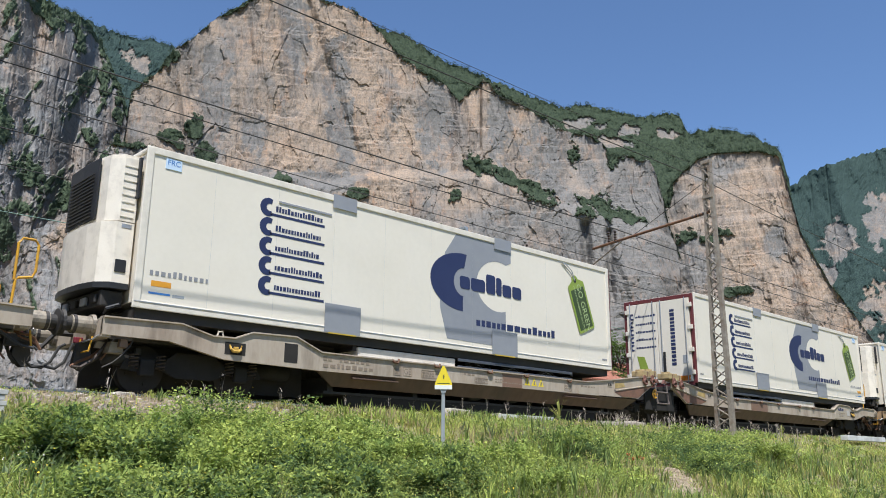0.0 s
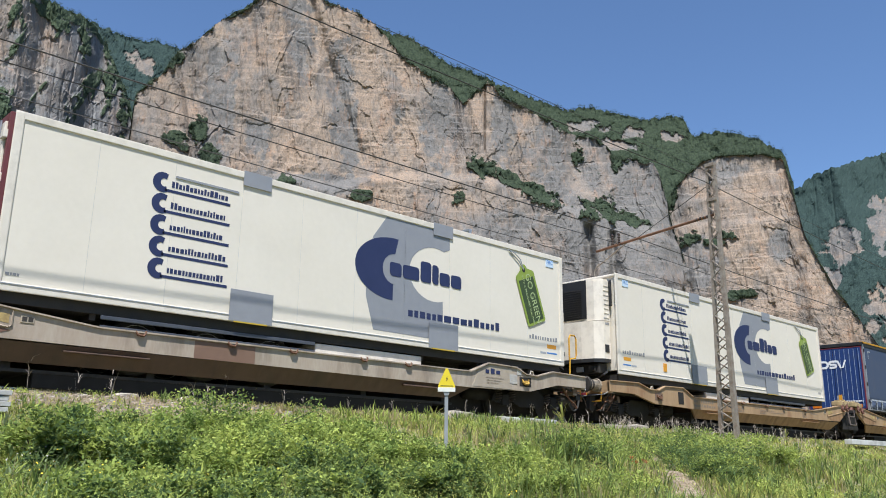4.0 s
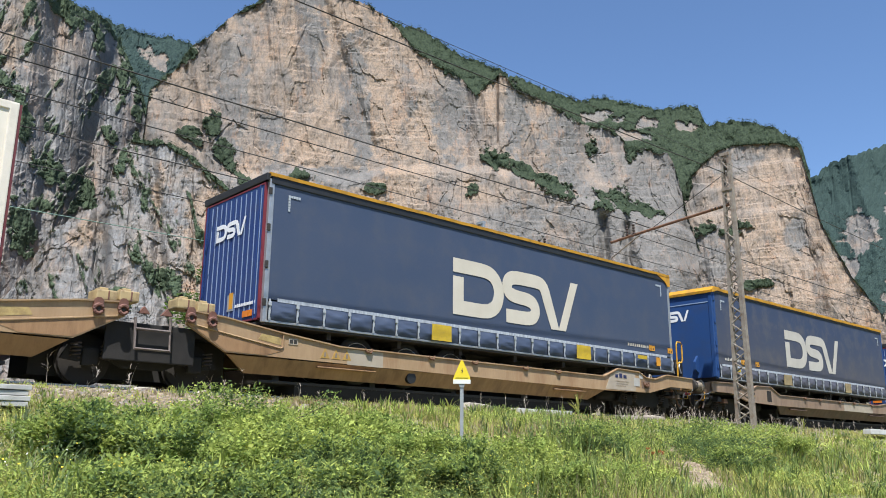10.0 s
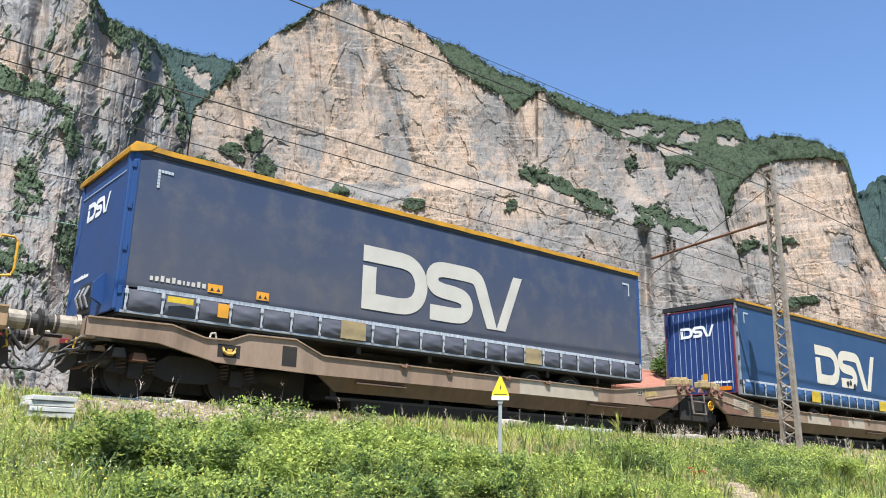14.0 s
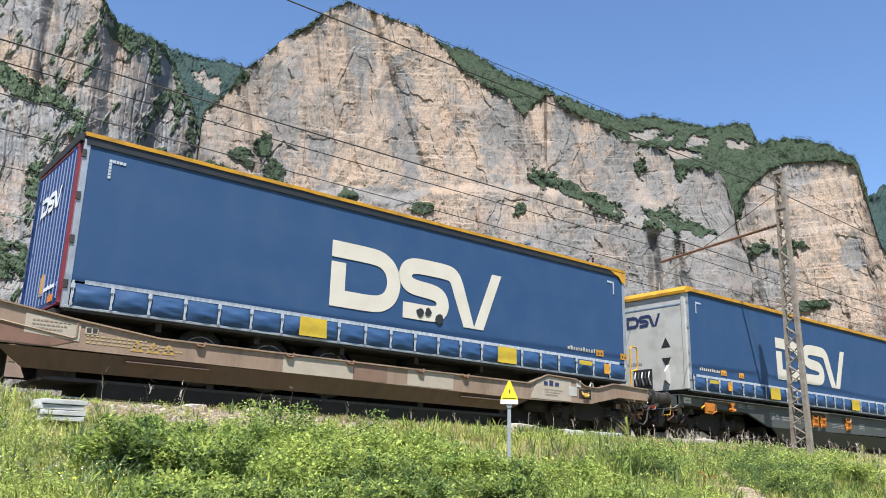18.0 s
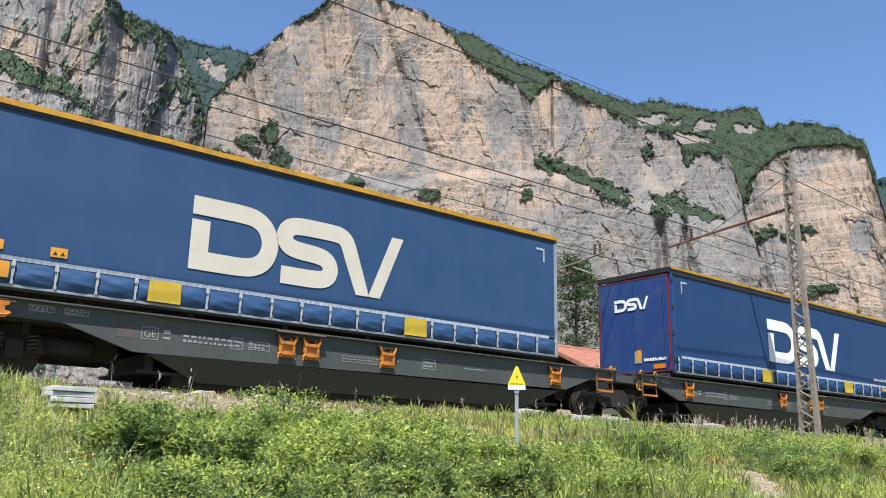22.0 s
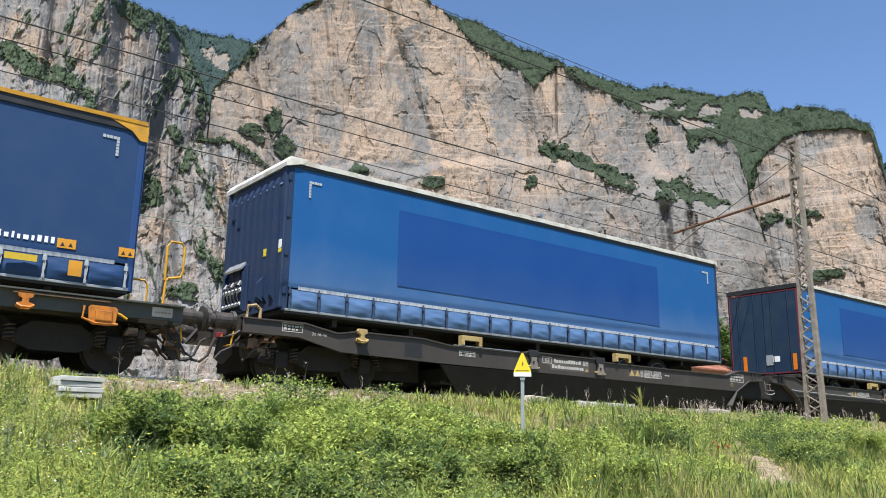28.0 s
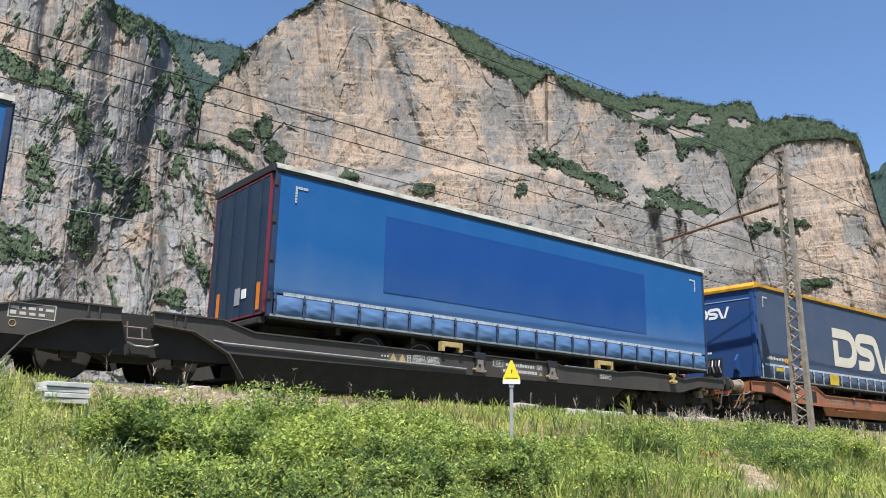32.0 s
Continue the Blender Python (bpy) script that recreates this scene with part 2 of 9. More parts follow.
def rock_material(name, dim, lit, weathered=(0.176, 0.166, 0.154), seep=0.7):
    """Pale limestone with pink and ochre beds, grey weathering, dark seepage streaks, and green where plants hold."""
    m = bpy.data.materials.new(name)
    m.use_nodes = True
    nt = m.node_tree
    N, L = nt.nodes, nt.links
    bsdf = N["Principled BSDF"]
    bsdf.inputs["Roughness"].default_value = 0.95
    bsdf.inputs["Specular IOR Level"].default_value = 0.1
    coord = N.new("ShaderNodeTexCoord")

    def noise_at(scale, stretch=(1, 1, 1), detail=6, rough=0.6, warp=0.0):
        mp = N.new("ShaderNodeMapping")
        mp.inputs["Scale"].default_value = stretch
        L.new(coord.outputs["Object"], mp.inputs[0])
        n = N.new("ShaderNodeTexNoise")
        n.inputs["Scale"].default_value = scale
        n.inputs["Detail"].default_value = detail
        n.inputs["Roughness"].default_value = rough
        n.inputs["Distortion"].default_value = warp
        L.new(mp.outputs[0], n.inputs["Vector"])
        return n.outputs[0]

    def ranged(v, lo, hi, to=1.0):
        r = N.new("ShaderNodeMapRange")
        r.inputs["From Min"].default_value, r.inputs["From Max"].default_value = lo, hi
        r.inputs["To Max"].default_value = to
        L.new(v, r.inputs[0])
        return r.outputs[0]

    def mixed(fac, a, b):
        x = N.new("ShaderNodeMix")
        x.data_type = "RGBA"
        L.new(fac, x.inputs[0])
        for v, s in ((a, x.inputs[6]), (b, x.inputs[7])):
            if isinstance(v, tuple):
                s.default_value = (*v, 1)
            else:
                L.new(v, s)
        return x.outputs[2]

    lith = N.new("ShaderNodeAttribute")
    lith.attribute_name = "ochre"
    def summed(a, b, k):
        x = N.new("ShaderNodeMath")
        x.operation = "MULTIPLY_ADD"
        x.inputs[1].default_value = k
        L.new(b, x.inputs[0])
        L.new(a, x.inputs[2])
        return x.outputs[0]
    beds = summed(lith.outputs["Fac"], noise_at(0.035, (1, 1, 0.55), 10, 0.75), 1.6)
    c = mixed(ranged(beds, 1.05, 1.60), weathered, (0.318, 0.238, 0.172))
    warm = noise_at(0.026, (1, 1, 0.6), 9, 0.72)
    c = mixed(ranged(warm, 0.52, 0.68, 0.65), c, (0.375, 0.245, 0.158))
    pale = noise_at(0.07, (1, 1, 0.35), 9, 0.75)
    c = mixed(ranged(pale, 0.53, 0.68, 0.5), c, (0.335, 0.285, 0.235))
    grey = noise_at(0.022, (1, 1, 0.30), 10, 0.78)
    c = mixed(ranged(grey, 0.52, 0.62, 0.6), c, (0.15, 0.146, 0.14))
    streak = noise_at(0.085, (1, 1, 0.13), 9, 0.75)
    c = mixed(ranged(streak, 0.53, 0.66, seep), c, (0.098, 0.095, 0.092))
    rust = noise_at(0.11, (1, 1, 0.16), 8, 0.72)
    c = mixed(ranged(rust, 0.57, 0.70, 0.55), c, (0.35, 0.19, 0.105))
    strata = noise_at(0.38, (0.05, 0.05, 1.2), 8, 0.72)
    c = mixed(ranged(strata, 0.50, 0.62, 0.55), c, (0.15, 0.13, 0.112))
    light_bed = noise_at(0.22, (0.07, 0.07, 1.5), 8, 0.72)
    c = mixed(ranged(light_bed, 0.55, 0.68, 0.4), c, (0.37, 0.305, 0.245))
    grain = noise_at(0.55, (1, 1, 0.55), 8, 0.78)
    c = mixed(ranged(grain, 0.48, 0.62, 0.58), c, (0.098, 0.09, 0.083))
    veg = N.new("ShaderNodeAttribute")
    veg.attribute_name = "plants"
    patch = noise_at(0.07, (1, 1, 0.8), 9, 0.8)
    s = N.new("ShaderNodeMath")
    s.operation = "ADD"
    L.new(veg.outputs["Fac"], s.inputs[0])
    L.new(patch, s.inputs[1])
    greens = mixed(ranged(noise_at(0.35, (1, 1, 1), 8, 0.8), 0.40, 0.60), dim, lit)
    c = mixed(ranged(s.outputs[0], 0.95, 1.05), c, greens)
    L.new(c, bsdf.inputs["Base Color"])
    relief = noise_at(0.30, (1, 1, 0.7), 10, 0.75)
    b = N.new("ShaderNodeBump")
    b.inputs["Strength"].default_value = 0.75
    b.inputs["Distance"].default_value = 1.1
    L.new(relief, b.inputs["Height"])
    L.new(b.outputs[0], bsdf.inputs["Normal"])
    return m


M["rock"] = rock_material("limestone_cliff", (0.024, 0.035, 0.023), (0.055, 0.071, 0.041))
M["grey_rock"] = rock_material("grey_weathered_limestone", (0.034, 0.050, 0.033), (0.088, 0.112, 0.064), (0.222, 0.218, 0.213), 0.5)
# Bluer, darker greens: the haze of distance is put into the colour.
M["haze_rock"] = rock_material("limestone_with_hazed_woods", (0.020, 0.034, 0.033), (0.050, 0.075, 0.064))

# ---- building helpers ----
RAIL = 2.62      # height of the rail heads
TRACK = 14.74    # the near track's middle line
SIDE = 13.45     # the plane of the trailers' near sides


def thing(name, at=(0, 0, 0), label="", category="", group="", kind=""):
    ob = new(name)
    ob.empty_display_size = 0.3
    ob.matrix_basis = at if isinstance(at, Matrix) else Matrix.Translation(at)
    return tagged(ob, label, category, group, kind)


def mesh_of(name, bm, material, smooth=False):
    me = bpy.data.meshes.new(name)
    bm.normal_update()
    bm.to_mesh(me)
    bm.free()
    if smooth:
        me.polygons.foreach_set("use_smooth", [True] * len(me.polygons))
    me.materials.append(M[material] if isinstance(material, str) else material)
    return me


def part(name, bm, material, parent=None, label="", at=None, smooth=False):
    me = bm if isinstance(bm, bpy.types.Mesh) else mesh_of(name, bm, material, smooth)
    ob = new(name, me)
    if parent:
        ob.parent = parent
    if at is not None:
        ob.matrix_basis = at if isinstance(at, Matrix) else Matrix.Translation(at)
    return tagged(ob, label)


def block(x0, x1, y0, y1, z0, z1, bevel=0.0, bm=None):
    bm = bm or bmesh.new()
    made = bmesh.ops.create_cube(bm, size=1, matrix=Matrix.Translation(((x0 + x1) / 2, (y0 + y1) / 2, (z0 + z1) / 2)) @ Matrix.Diagonal((x1 - x0, y1 - y0, z1 - z0, 1)))
    if bevel:
        edges = list({e for v in made["verts"] for e in v.link_edges})
        bmesh.ops.bevel(bm, geom=edges, offset=bevel, segments=2, affect="EDGES", profile=0.6)
    return bm


def plate(points, y0, y1, bm=None, axis="y"):
    """A flat plate: an outline in x and z, thick from y0 to y1. axis "x": the outline is in y and z, axis "z": in x and y."""
    bm = bm or bmesh.new()
    def at(p, d):
        return {"y": (p[0], d, p[1]), "x": (d, p[0], p[1]), "z": (p[0], p[1], d)}[axis]
    a = [bm.verts.new(at(p, y0)) for p in points]
    b = [bm.verts.new(at(p, y1)) for p in points]
    n = len(points)
    faces = [bm.faces.new(a), bm.faces.new(list(reversed(b)))]
    for i in range(n):
        faces.append(bm.faces.new((a[i], b[i], b[(i + 1) % n], a[(i + 1) % n])))
    bmesh.ops.recalc_face_normals(bm, faces=faces)
    return bm


def rod(points, radius, bm=None, sides=8):
    """A round bar through the points."""
    bm = bm or bmesh.new()
    pts = [Vector(p) for p in points]
    rings = []
    for i, p in enumerate(pts):
        way = (pts[min(i + 1, len(pts) - 1)] - pts[max(i - 1, 0)]).normalized()
        aside = way.cross(Vector((0, 0, 1)) if abs(way.z) < 0.9 else Vector((0, 1, 0))).normalized()
        up = way.cross(aside)
        r = radius[i] if isinstance(radius, (list, tuple)) else radius
        rings.append([bm.verts.new(p + r * (math.cos(k * 2 * math.pi / sides) * aside + math.sin(k * 2 * math.pi / sides) * up)) for k in range(sides)])
    faces = []
    for a, b in zip(rings, rings[1:]):
        for k in range(sides):
            faces.append(bm.faces.new((a[k], a[(k + 1) % sides], b[(k + 1) % sides], b[k])))
    faces.append(bm.faces.new(rings[0]))
    faces.append(bm.faces.new(rings[-1]))
    bmesh.ops.recalc_face_normals(bm, faces=faces)
    return bm


def disc(cx, cz, y0, y1, profile, bm=None, sides=24):
    """A turned body about a crosswise axis: profile rows of (share of the way from y0 to y1, radius)."""
    bm = bm or bmesh.new()
    rings = []
    for s, r in profile:
        y = y0 + s * (y1 - y0)
        rings.append([bm.verts.new((cx + r * math.cos(k * 2 * math.pi / sides), y, cz + r * math.sin(k * 2 * math.pi / sides))) for k in range(sides)])
    faces = []
    for a, b in zip(rings, rings[1:]):
        for k in range(sides):
            faces.append(bm.faces.new((a[k], a[(k + 1) % sides], b[(k + 1) % sides], b[k])))
    faces.append(bm.faces.new(rings[0]))
    faces.append(bm.faces.new(rings[-1]))
    bmesh.ops.recalc_face_normals(bm, faces=faces)
    return bm


# ---- value noise on arrays ----
def hashed(i, j, seed):
    h = (i.astype(np.int64) * 374761393 + j.astype(np.int64) * 668265263 + seed * 1442695041) & 0xFFFFFFFF
    h = ((h ^ (h >> 13)) * 1274126177) & 0xFFFFFFFF
    return ((h ^ (h >> 16)) & 0xFFFF) / 65535.0


def smooth_noise(x, y, seed=0):
    i, j = np.floor(x), np.floor(y)
    u, v = x - i, y - j
    u, v = u * u * (3 - 2 * u), v * v * (3 - 2 * v)
    a, b = hashed(i, j, seed), hashed(i + 1, j, seed)
    c, d = hashed(i, j + 1, seed), hashed(i + 1, j + 1, seed)
    return (a * (1 - u) + b * u) * (1 - v) + (c * (1 - u) + d * u) * v


def fractal(x, y, octaves=4, seed=0, gain=0.5):
    total, amp, norm = 0.0, 1.0, 0.0
    for k in range(octaves):
        total = total + amp * smooth_noise(x * 2 ** k + 17.3 * k, y * 2 ** k + 9.1 * k, seed + k)
        norm += amp
        amp *= gain
    return total / norm


def ridged(x, y, octaves=4, seed=0):
    total, amp, norm = 0.0, 1.0, 0.0
    for k in range(octaves):
        total = total + amp * (1 - np.abs(2 * smooth_noise(x * 2 ** k + 5.7 * k, y * 2 ** k + 3.3 * k, seed + k) - 1))
        norm += amp
        amp *= 0.5
    return total / norm


def facets(x, y, seed=0, tilt=0.5):
    """Broken rock: each cell of a scattered mosaic is a plane of its own height and tilt."""
    i0, j0 = np.floor(x), np.floor(y)
    best = np.full(x.shape, 9.0)
    out = np.zeros(x.shape)
    for di in (-1, 0, 1):
        for dj in (-1, 0, 1):
            i, j = i0 + di, j0 + dj
            px, py = i + hashed(i, j, seed), j + hashed(i, j, seed + 1)
            d = (x - px) ** 2 + (y - py) ** 2
            v = hashed(i, j, seed + 2) + tilt * ((x - px) * (2 * hashed(i, j, seed + 3) - 1) + (y - py) * (2 * hashed(i, j, seed + 4) - 1))
            near = d < best
            best = np.where(near, d, best)
            out = np.where(near, v, out)
    return out


def ramp(x, a, b):
    t = np.clip((x - a) / (b - a), 0, 1)
    return t * t * (3 - 2 * t)


def grid_mesh(name, P, material, smooth=True, attribute=None, second=None):
    """A sheet from an array of rows and columns of points."""
    rows, cols = P.shape[:2]
    me = bpy.data.meshes.new(name)
    me.vertices.add(rows * cols)
    me.vertices.foreach_set("co", P.reshape(-1).astype(np.float32))
    i = (np.arange(rows - 1)[:, None] * cols + np.arange(cols - 1)[None, :]).reshape(-1)
    quads = np.stack([i, i + 1, i + cols + 1, i + cols], 1).astype(np.int32)
    me.loops.add(quads.size)
    me.loops.foreach_set("vertex_index", quads.reshape(-1))
    me.polygons.add(len(quads))
    me.polygons.foreach_set("loop_start", np.arange(0, quads.size, 4, dtype=np.int32))
    me.polygons.foreach_set("use_smooth", np.full(len(quads), smooth))
    if attribute is not None:
        at = me.attributes.new("plants", "FLOAT", "POINT")
        at.data.foreach_set("value", attribute.reshape(-1).astype(np.float32))
    if second is not None:
        at = me.attributes.new("ochre", "FLOAT", "POINT")
        at.data.foreach_set("value", second.reshape(-1).astype(np.float32))
    me.update(calc_edges=True)
    me.materials.append(M[material] if isinstance(material, str) else material)
    return new(name, me)


# ---- ground ----
BANK = [(-3000, 0.0), (2.5, 0.0), (4.2, 0.45), (5.5, 0.82), (8.5, 1.50), (9.5, 1.72), (11.0, 2.12), (12.0, 2.36), (12.6, 2.44), (13.2, 2.45), (13.7, 2.35), (14.2, 2.32), (20.5, 2.32), (24, 1.9), (60, 2.0), (400, 4.0), (3000, 20.0)]


def ground_height(x, y):
    base = np.interp(y, [p[0] for p in BANK], [p[1] for p in BANK])
    lumps = (fractal(x * 0.55, y * 0.55, 3, 40) - 0.5) * 0.46 * ramp(y, 3, 5) * (1 - ramp(y, 10.8, 12.0))
    return base + lumps


def axis_steps(parts):
    out = []
    for a, b, step in parts:
        out += list(np.arange(a, b, step))
    return np.array(out + [parts[-1][1]])


def ground_material():
    m = surf("meadow_soil", (0.15, 0.165, 0.055), (0.21, 0.18, 0.09), 0.95, scale=0.8, fine=9, bump=0.5, bump_dist=0.05, dirt=(0.24, 0.19, 0.12), dirt_amount=0.6, dirt_scale=0.35)
    return m


gx = axis_steps([(-2600, -200, 200), (-200, -20, 15), (-20, 60, 0.4), (60, 240, 15), (240, 2600, 200)])
gy = axis_steps([(-2600, -100, 200), (-100, 2, 12), (2, 14, 0.3), (14, 30, 1.0), (30, 230, 20), (230, 2600, 200)])
GX, GY = np.meshgrid(gx, gy)
ground = tagged(grid_mesh("ground", np.stack([GX, GY, ground_height(GX, GY)], -1), ground_material()), "earth bank with weeds below the railway", "ground", kind="structure")

# ---- cliffs ----
# Each face stands on its own line of heights: heading and height above the horizon, in degrees.
MAIN_LINE = [(20.95, 12.0), (21.05, 19.0), (21.15, 23.1), (21.9, 23.9), (22.8, 24.7), (23.3, 25.7), (23.9, 26.4), (24.6, 26.8), (25.75, 28.0), (26.5, 28.6), (28.1, 29.6), (29.5, 30.6), (30.4, 31.1), (31.2, 31.4), (32.3, 31.1),
             (34.5, 30.5), (36.3, 30.1), (37.4, 29.6), (37.8, 29.4), (39.0, 28.35), (40.7, 26.9), (42.5, 26.1), (43.7, 25.35), (44.6, 24.3), (45.4, 25.2), (46.3, 25.75), (46.9, 25.6), (47.9, 24.7), (49.7, 23.8), (51.0, 23.1), (52.0, 22.4), (52.7, 22.1),
             (54.2, 21.7), (55.0, 21.2), (55.6, 20.5), (56.9, 20.2), (58.2, 19.9), (58.7, 18.8), (59.0, 17.1), (59.3, 15.4), (60.2, 12.5), (61.5, 9.0)]
PLATEAU_LINE = [(34.0, 29.0), (36.3, 29.7), (37.7, 29.0), (40.3, 28.5), (42.0, 27.6), (43.3, 26.8), (45.4, 26.2), (47.1, 25.5), (49.6, 24.5), (52.0, 23.6), (53.6, 23.6), (55.2, 23.3), (57.5, 22.6), (60.1, 22.5), (60.6, 22.1), (60.9, 21.4), (62.8, 20.0), (64.0, 18.0)]
CAP_LINE = [(56.4, 16.5), (57.6, 18.2), (58.7, 19.4), (60.3, 20.9), (61.1, 21.2), (62.9, 21.3), (64.2, 20.9), (65.6, 20.3), (66.4, 19.8), (66.9, 19.2), (67.2, 17.5)]
EAST_LINE = [(55.5, 9.0), (57.4, 13.2), (58.2, 15.4), (58.9, 17.1), (59.7, 18.2), (60.5, 19.0), (61.5, 19.7), (62.6, 20.0), (64.1, 19.9), (65.5, 19.8), (66.7, 19.35), (66.95, 18.1), (67.25, 16.5), (67.6, 14.4), (68.3, 12.6), (69.1, 10.8), (70.2, 9.0), (71.8, 6.0), (74.0, 1.0)]
WEST_LINE = [(-70, 14), (-40, 20), (-10, 27), (2, 30.5), (6.8, 31.2), (10.5, 31.0), (12.2, 30.4), (13.5, 29.4), (14.1, 28.5), (14.8, 27.8), (15.8, 27.4), (17.0, 27.3), (18.2, 26.7), (18.9, 25.9), (19.7, 24.6), (20.4, 23.5), (20.9, 22.4), (21.6, 20.6), (23.0, 16.0)]
SADDLE_LINE = [(12.0, 27.0), (15.4, 27.5), (17.2, 26.9), (18.2, 26.8), (19.4, 26.5), (21.0, 26.3), (22.2, 26.45), (23.45, 26.3), (24.6, 25.9), (27.0, 25.0)]
SPUR_LINE = [(9.0, 2.5), (12.0, 5.5), (14.2, 9.4), (15.3, 11.6), (16.3, 13.6), (17.8, 14.7), (18.8, 15.4), (19.2, 17.0), (19.5, 18.6), (20.3, 19.7), (21.8, 20.0), (22.9, 19.9), (24.1, 19.4), (25.4, 18.5), (26.7, 17.6), (27.9, 16.4), (29.2, 14.6), (31.5, 11.0), (34.0, 7.0), (37.0, 3.0)]
FAR_LINE = [(55, 12), (64, 15.5), (66.8, 16.9), (67.4, 17.05), (68.5, 17.8), (69.9, 18.2), (71.2, 18.45), (72.8, 18.6), (78, 20), (95, 17), (115, 12), (135, 3)]
FOOTHILL_LINE = [(64.0, 3.0), (66.0, 6.0), (67.6, 8.4), (68.7, 9.7), (69.5, 11.1), (70.8, 12.1), (72.1, 12.3), (76, 12.8), (84, 9), (95, 3)]


def band_of(az, el, line, below):
    """One at the top of a face, fading out the given number of degrees below it."""
    top = np.interp(az, [p[0] for p in line], [p[1] for p in line])
    return 1 - np.clip((top - el) / below, 0, 1.5)


def spots(az, el, places, seed, ragged=2.3):
    """Patches with torn edges: heading, height, half-width, half-height, slant."""
    torn = fractal(az * 1.7 + 0.3 * el, el * 1.9, 5, seed, 0.65) - 0.5
    amount = np.zeros_like(az)
    for a, e, wa, we, slant in places:
        d = ((az - a) / wa) ** 2 + ((el - e - slant * (az - a)) / we) ** 2
        amount = np.maximum(amount, np.clip(1.0 - 0.60 * d + ragged * torn, 0, 1.2))
    return amount


def relief(az, el, seed, beds=1.0, joints=1.0, broken=1.0):
    """Metres by which the rock stands out: buttresses, broken blocks, beds that overhang, upright joints."""
    wx = 0.8 * (fractal(az * 0.5, el * 0.5, 3, seed + 23) - 0.5)
    wy = 0.8 * (fractal(az * 0.5 + 40, el * 0.5, 3, seed + 24) - 0.5)
    out = 9.5 * (ridged(az * 0.55 + 0.12 * el, el * 0.10, 4, seed + 31) - 0.5) + 8.5 * (ridged(az * 0.30 - 0.22 * el, el * 0.12 + az * 0.05, 3, seed + 33) - 0.5)
    out = out + broken * (3.8 * (ridged(az * 1.05 + 0.25 * el + wx, el * 0.30 + wy, 3, seed + 66) - 0.5) + 2.0 * (facets(az * 0.42 + wx + 0.05 * el, el * 0.26 + wy, seed + 41, 0.9) - 0.5)
                          + 1.1 * (facets(az * 1.25 + 2 * wx, el * 0.80 + 2 * wy, seed + 46, 1.0) - 0.5)
                          + 0.55 * (facets(az * 3.4 + 3 * wx, el * 2.3 + 3 * wy, seed + 52, 1.1) - 0.5)
                          + 0.16 * (facets(az * 7.5 + 3 * wx, el * 5.5 + 3 * wy, seed + 57, 1.1) - 0.5)
                          + 1.3 * (fractal(az * 2.4, el * 2.2, 5, seed + 61, 0.62) - 0.5))
    for f, jut, s in ((0.9, 1.5, 301), (2.3, 0.9, 311), (5.0, 0.22, 321)):
        level = el * f + 0.16 * f * (fractal(az * 0.35, el * 0.5, 3, seed + s) - 0.5) * 4 + 0.02 * f * az
        course = np.floor(level)
        own = hashed(course, np.floor(az * 0.8 * f ** 0.5 + 7 * hashed(course, course * 0, seed + s + 5)), seed + s + 1)
        where = np.clip(2.6 * (fractal(az * 0.45, el * 0.7, 3, seed + s + 2) - 0.36), 0.1, 1)
        out = out - beds * jut * where * ((0.5 - (level - course)) * 0.7 + 1.1 * (own - 0.5))
    for f, cut, s in ((0.55, 3.6, 331), (1.5, 1.5, 341), (3.6, 0.7, 351)):
        wave = az * f + 0.55 * f ** 0.5 * (fractal(az * 0.4, el * 0.22, 3, seed + s) - 0.5) * 2 + 0.03 * el
        cell = np.floor(wave)
        gap = np.abs(wave - cell - 0.2 - 0.6 * hashed(cell, cell * 0, seed + s + 1))
        where = np.clip(3.2 * (fractal(az * 0.6, el * 0.30, 3, seed + s + 2) - 0.42), 0, 1)
        out = out - joints * (cut * where * np.exp(-(gap / (0.055 * f)) ** 2) + 0.5 * cut * where * (hashed(cell, cell * 0, seed + s + 4) - 0.5))
    return out


def domes(x, y, seed):
    """Rounded crowns: one dome in each cell of a scattered mosaic, each with its own height."""
    i0, j0 = np.floor(x), np.floor(y)
    out = np.zeros(x.shape)
    for di in (-1, 0, 1):
        for dj in (-1, 0, 1):
            i, j = i0 + di, j0 + dj
            d = (x - i - hashed(i, j, seed)) ** 2 + (y - j - hashed(i, j, seed + 1)) ** 2
            out = np.maximum(out, np.sqrt(np.clip(1 - 1.35 * d, 0, 1)) * (0.55 + 0.45 * hashed(i, j, seed + 2)))
    return out


def crowns(az, el, seed):
    return 0.7 * domes(az * 2.6, el * 2.2, seed) + 0.45 * domes(az * 5.5, el * 4.6, seed + 5)


faces = []


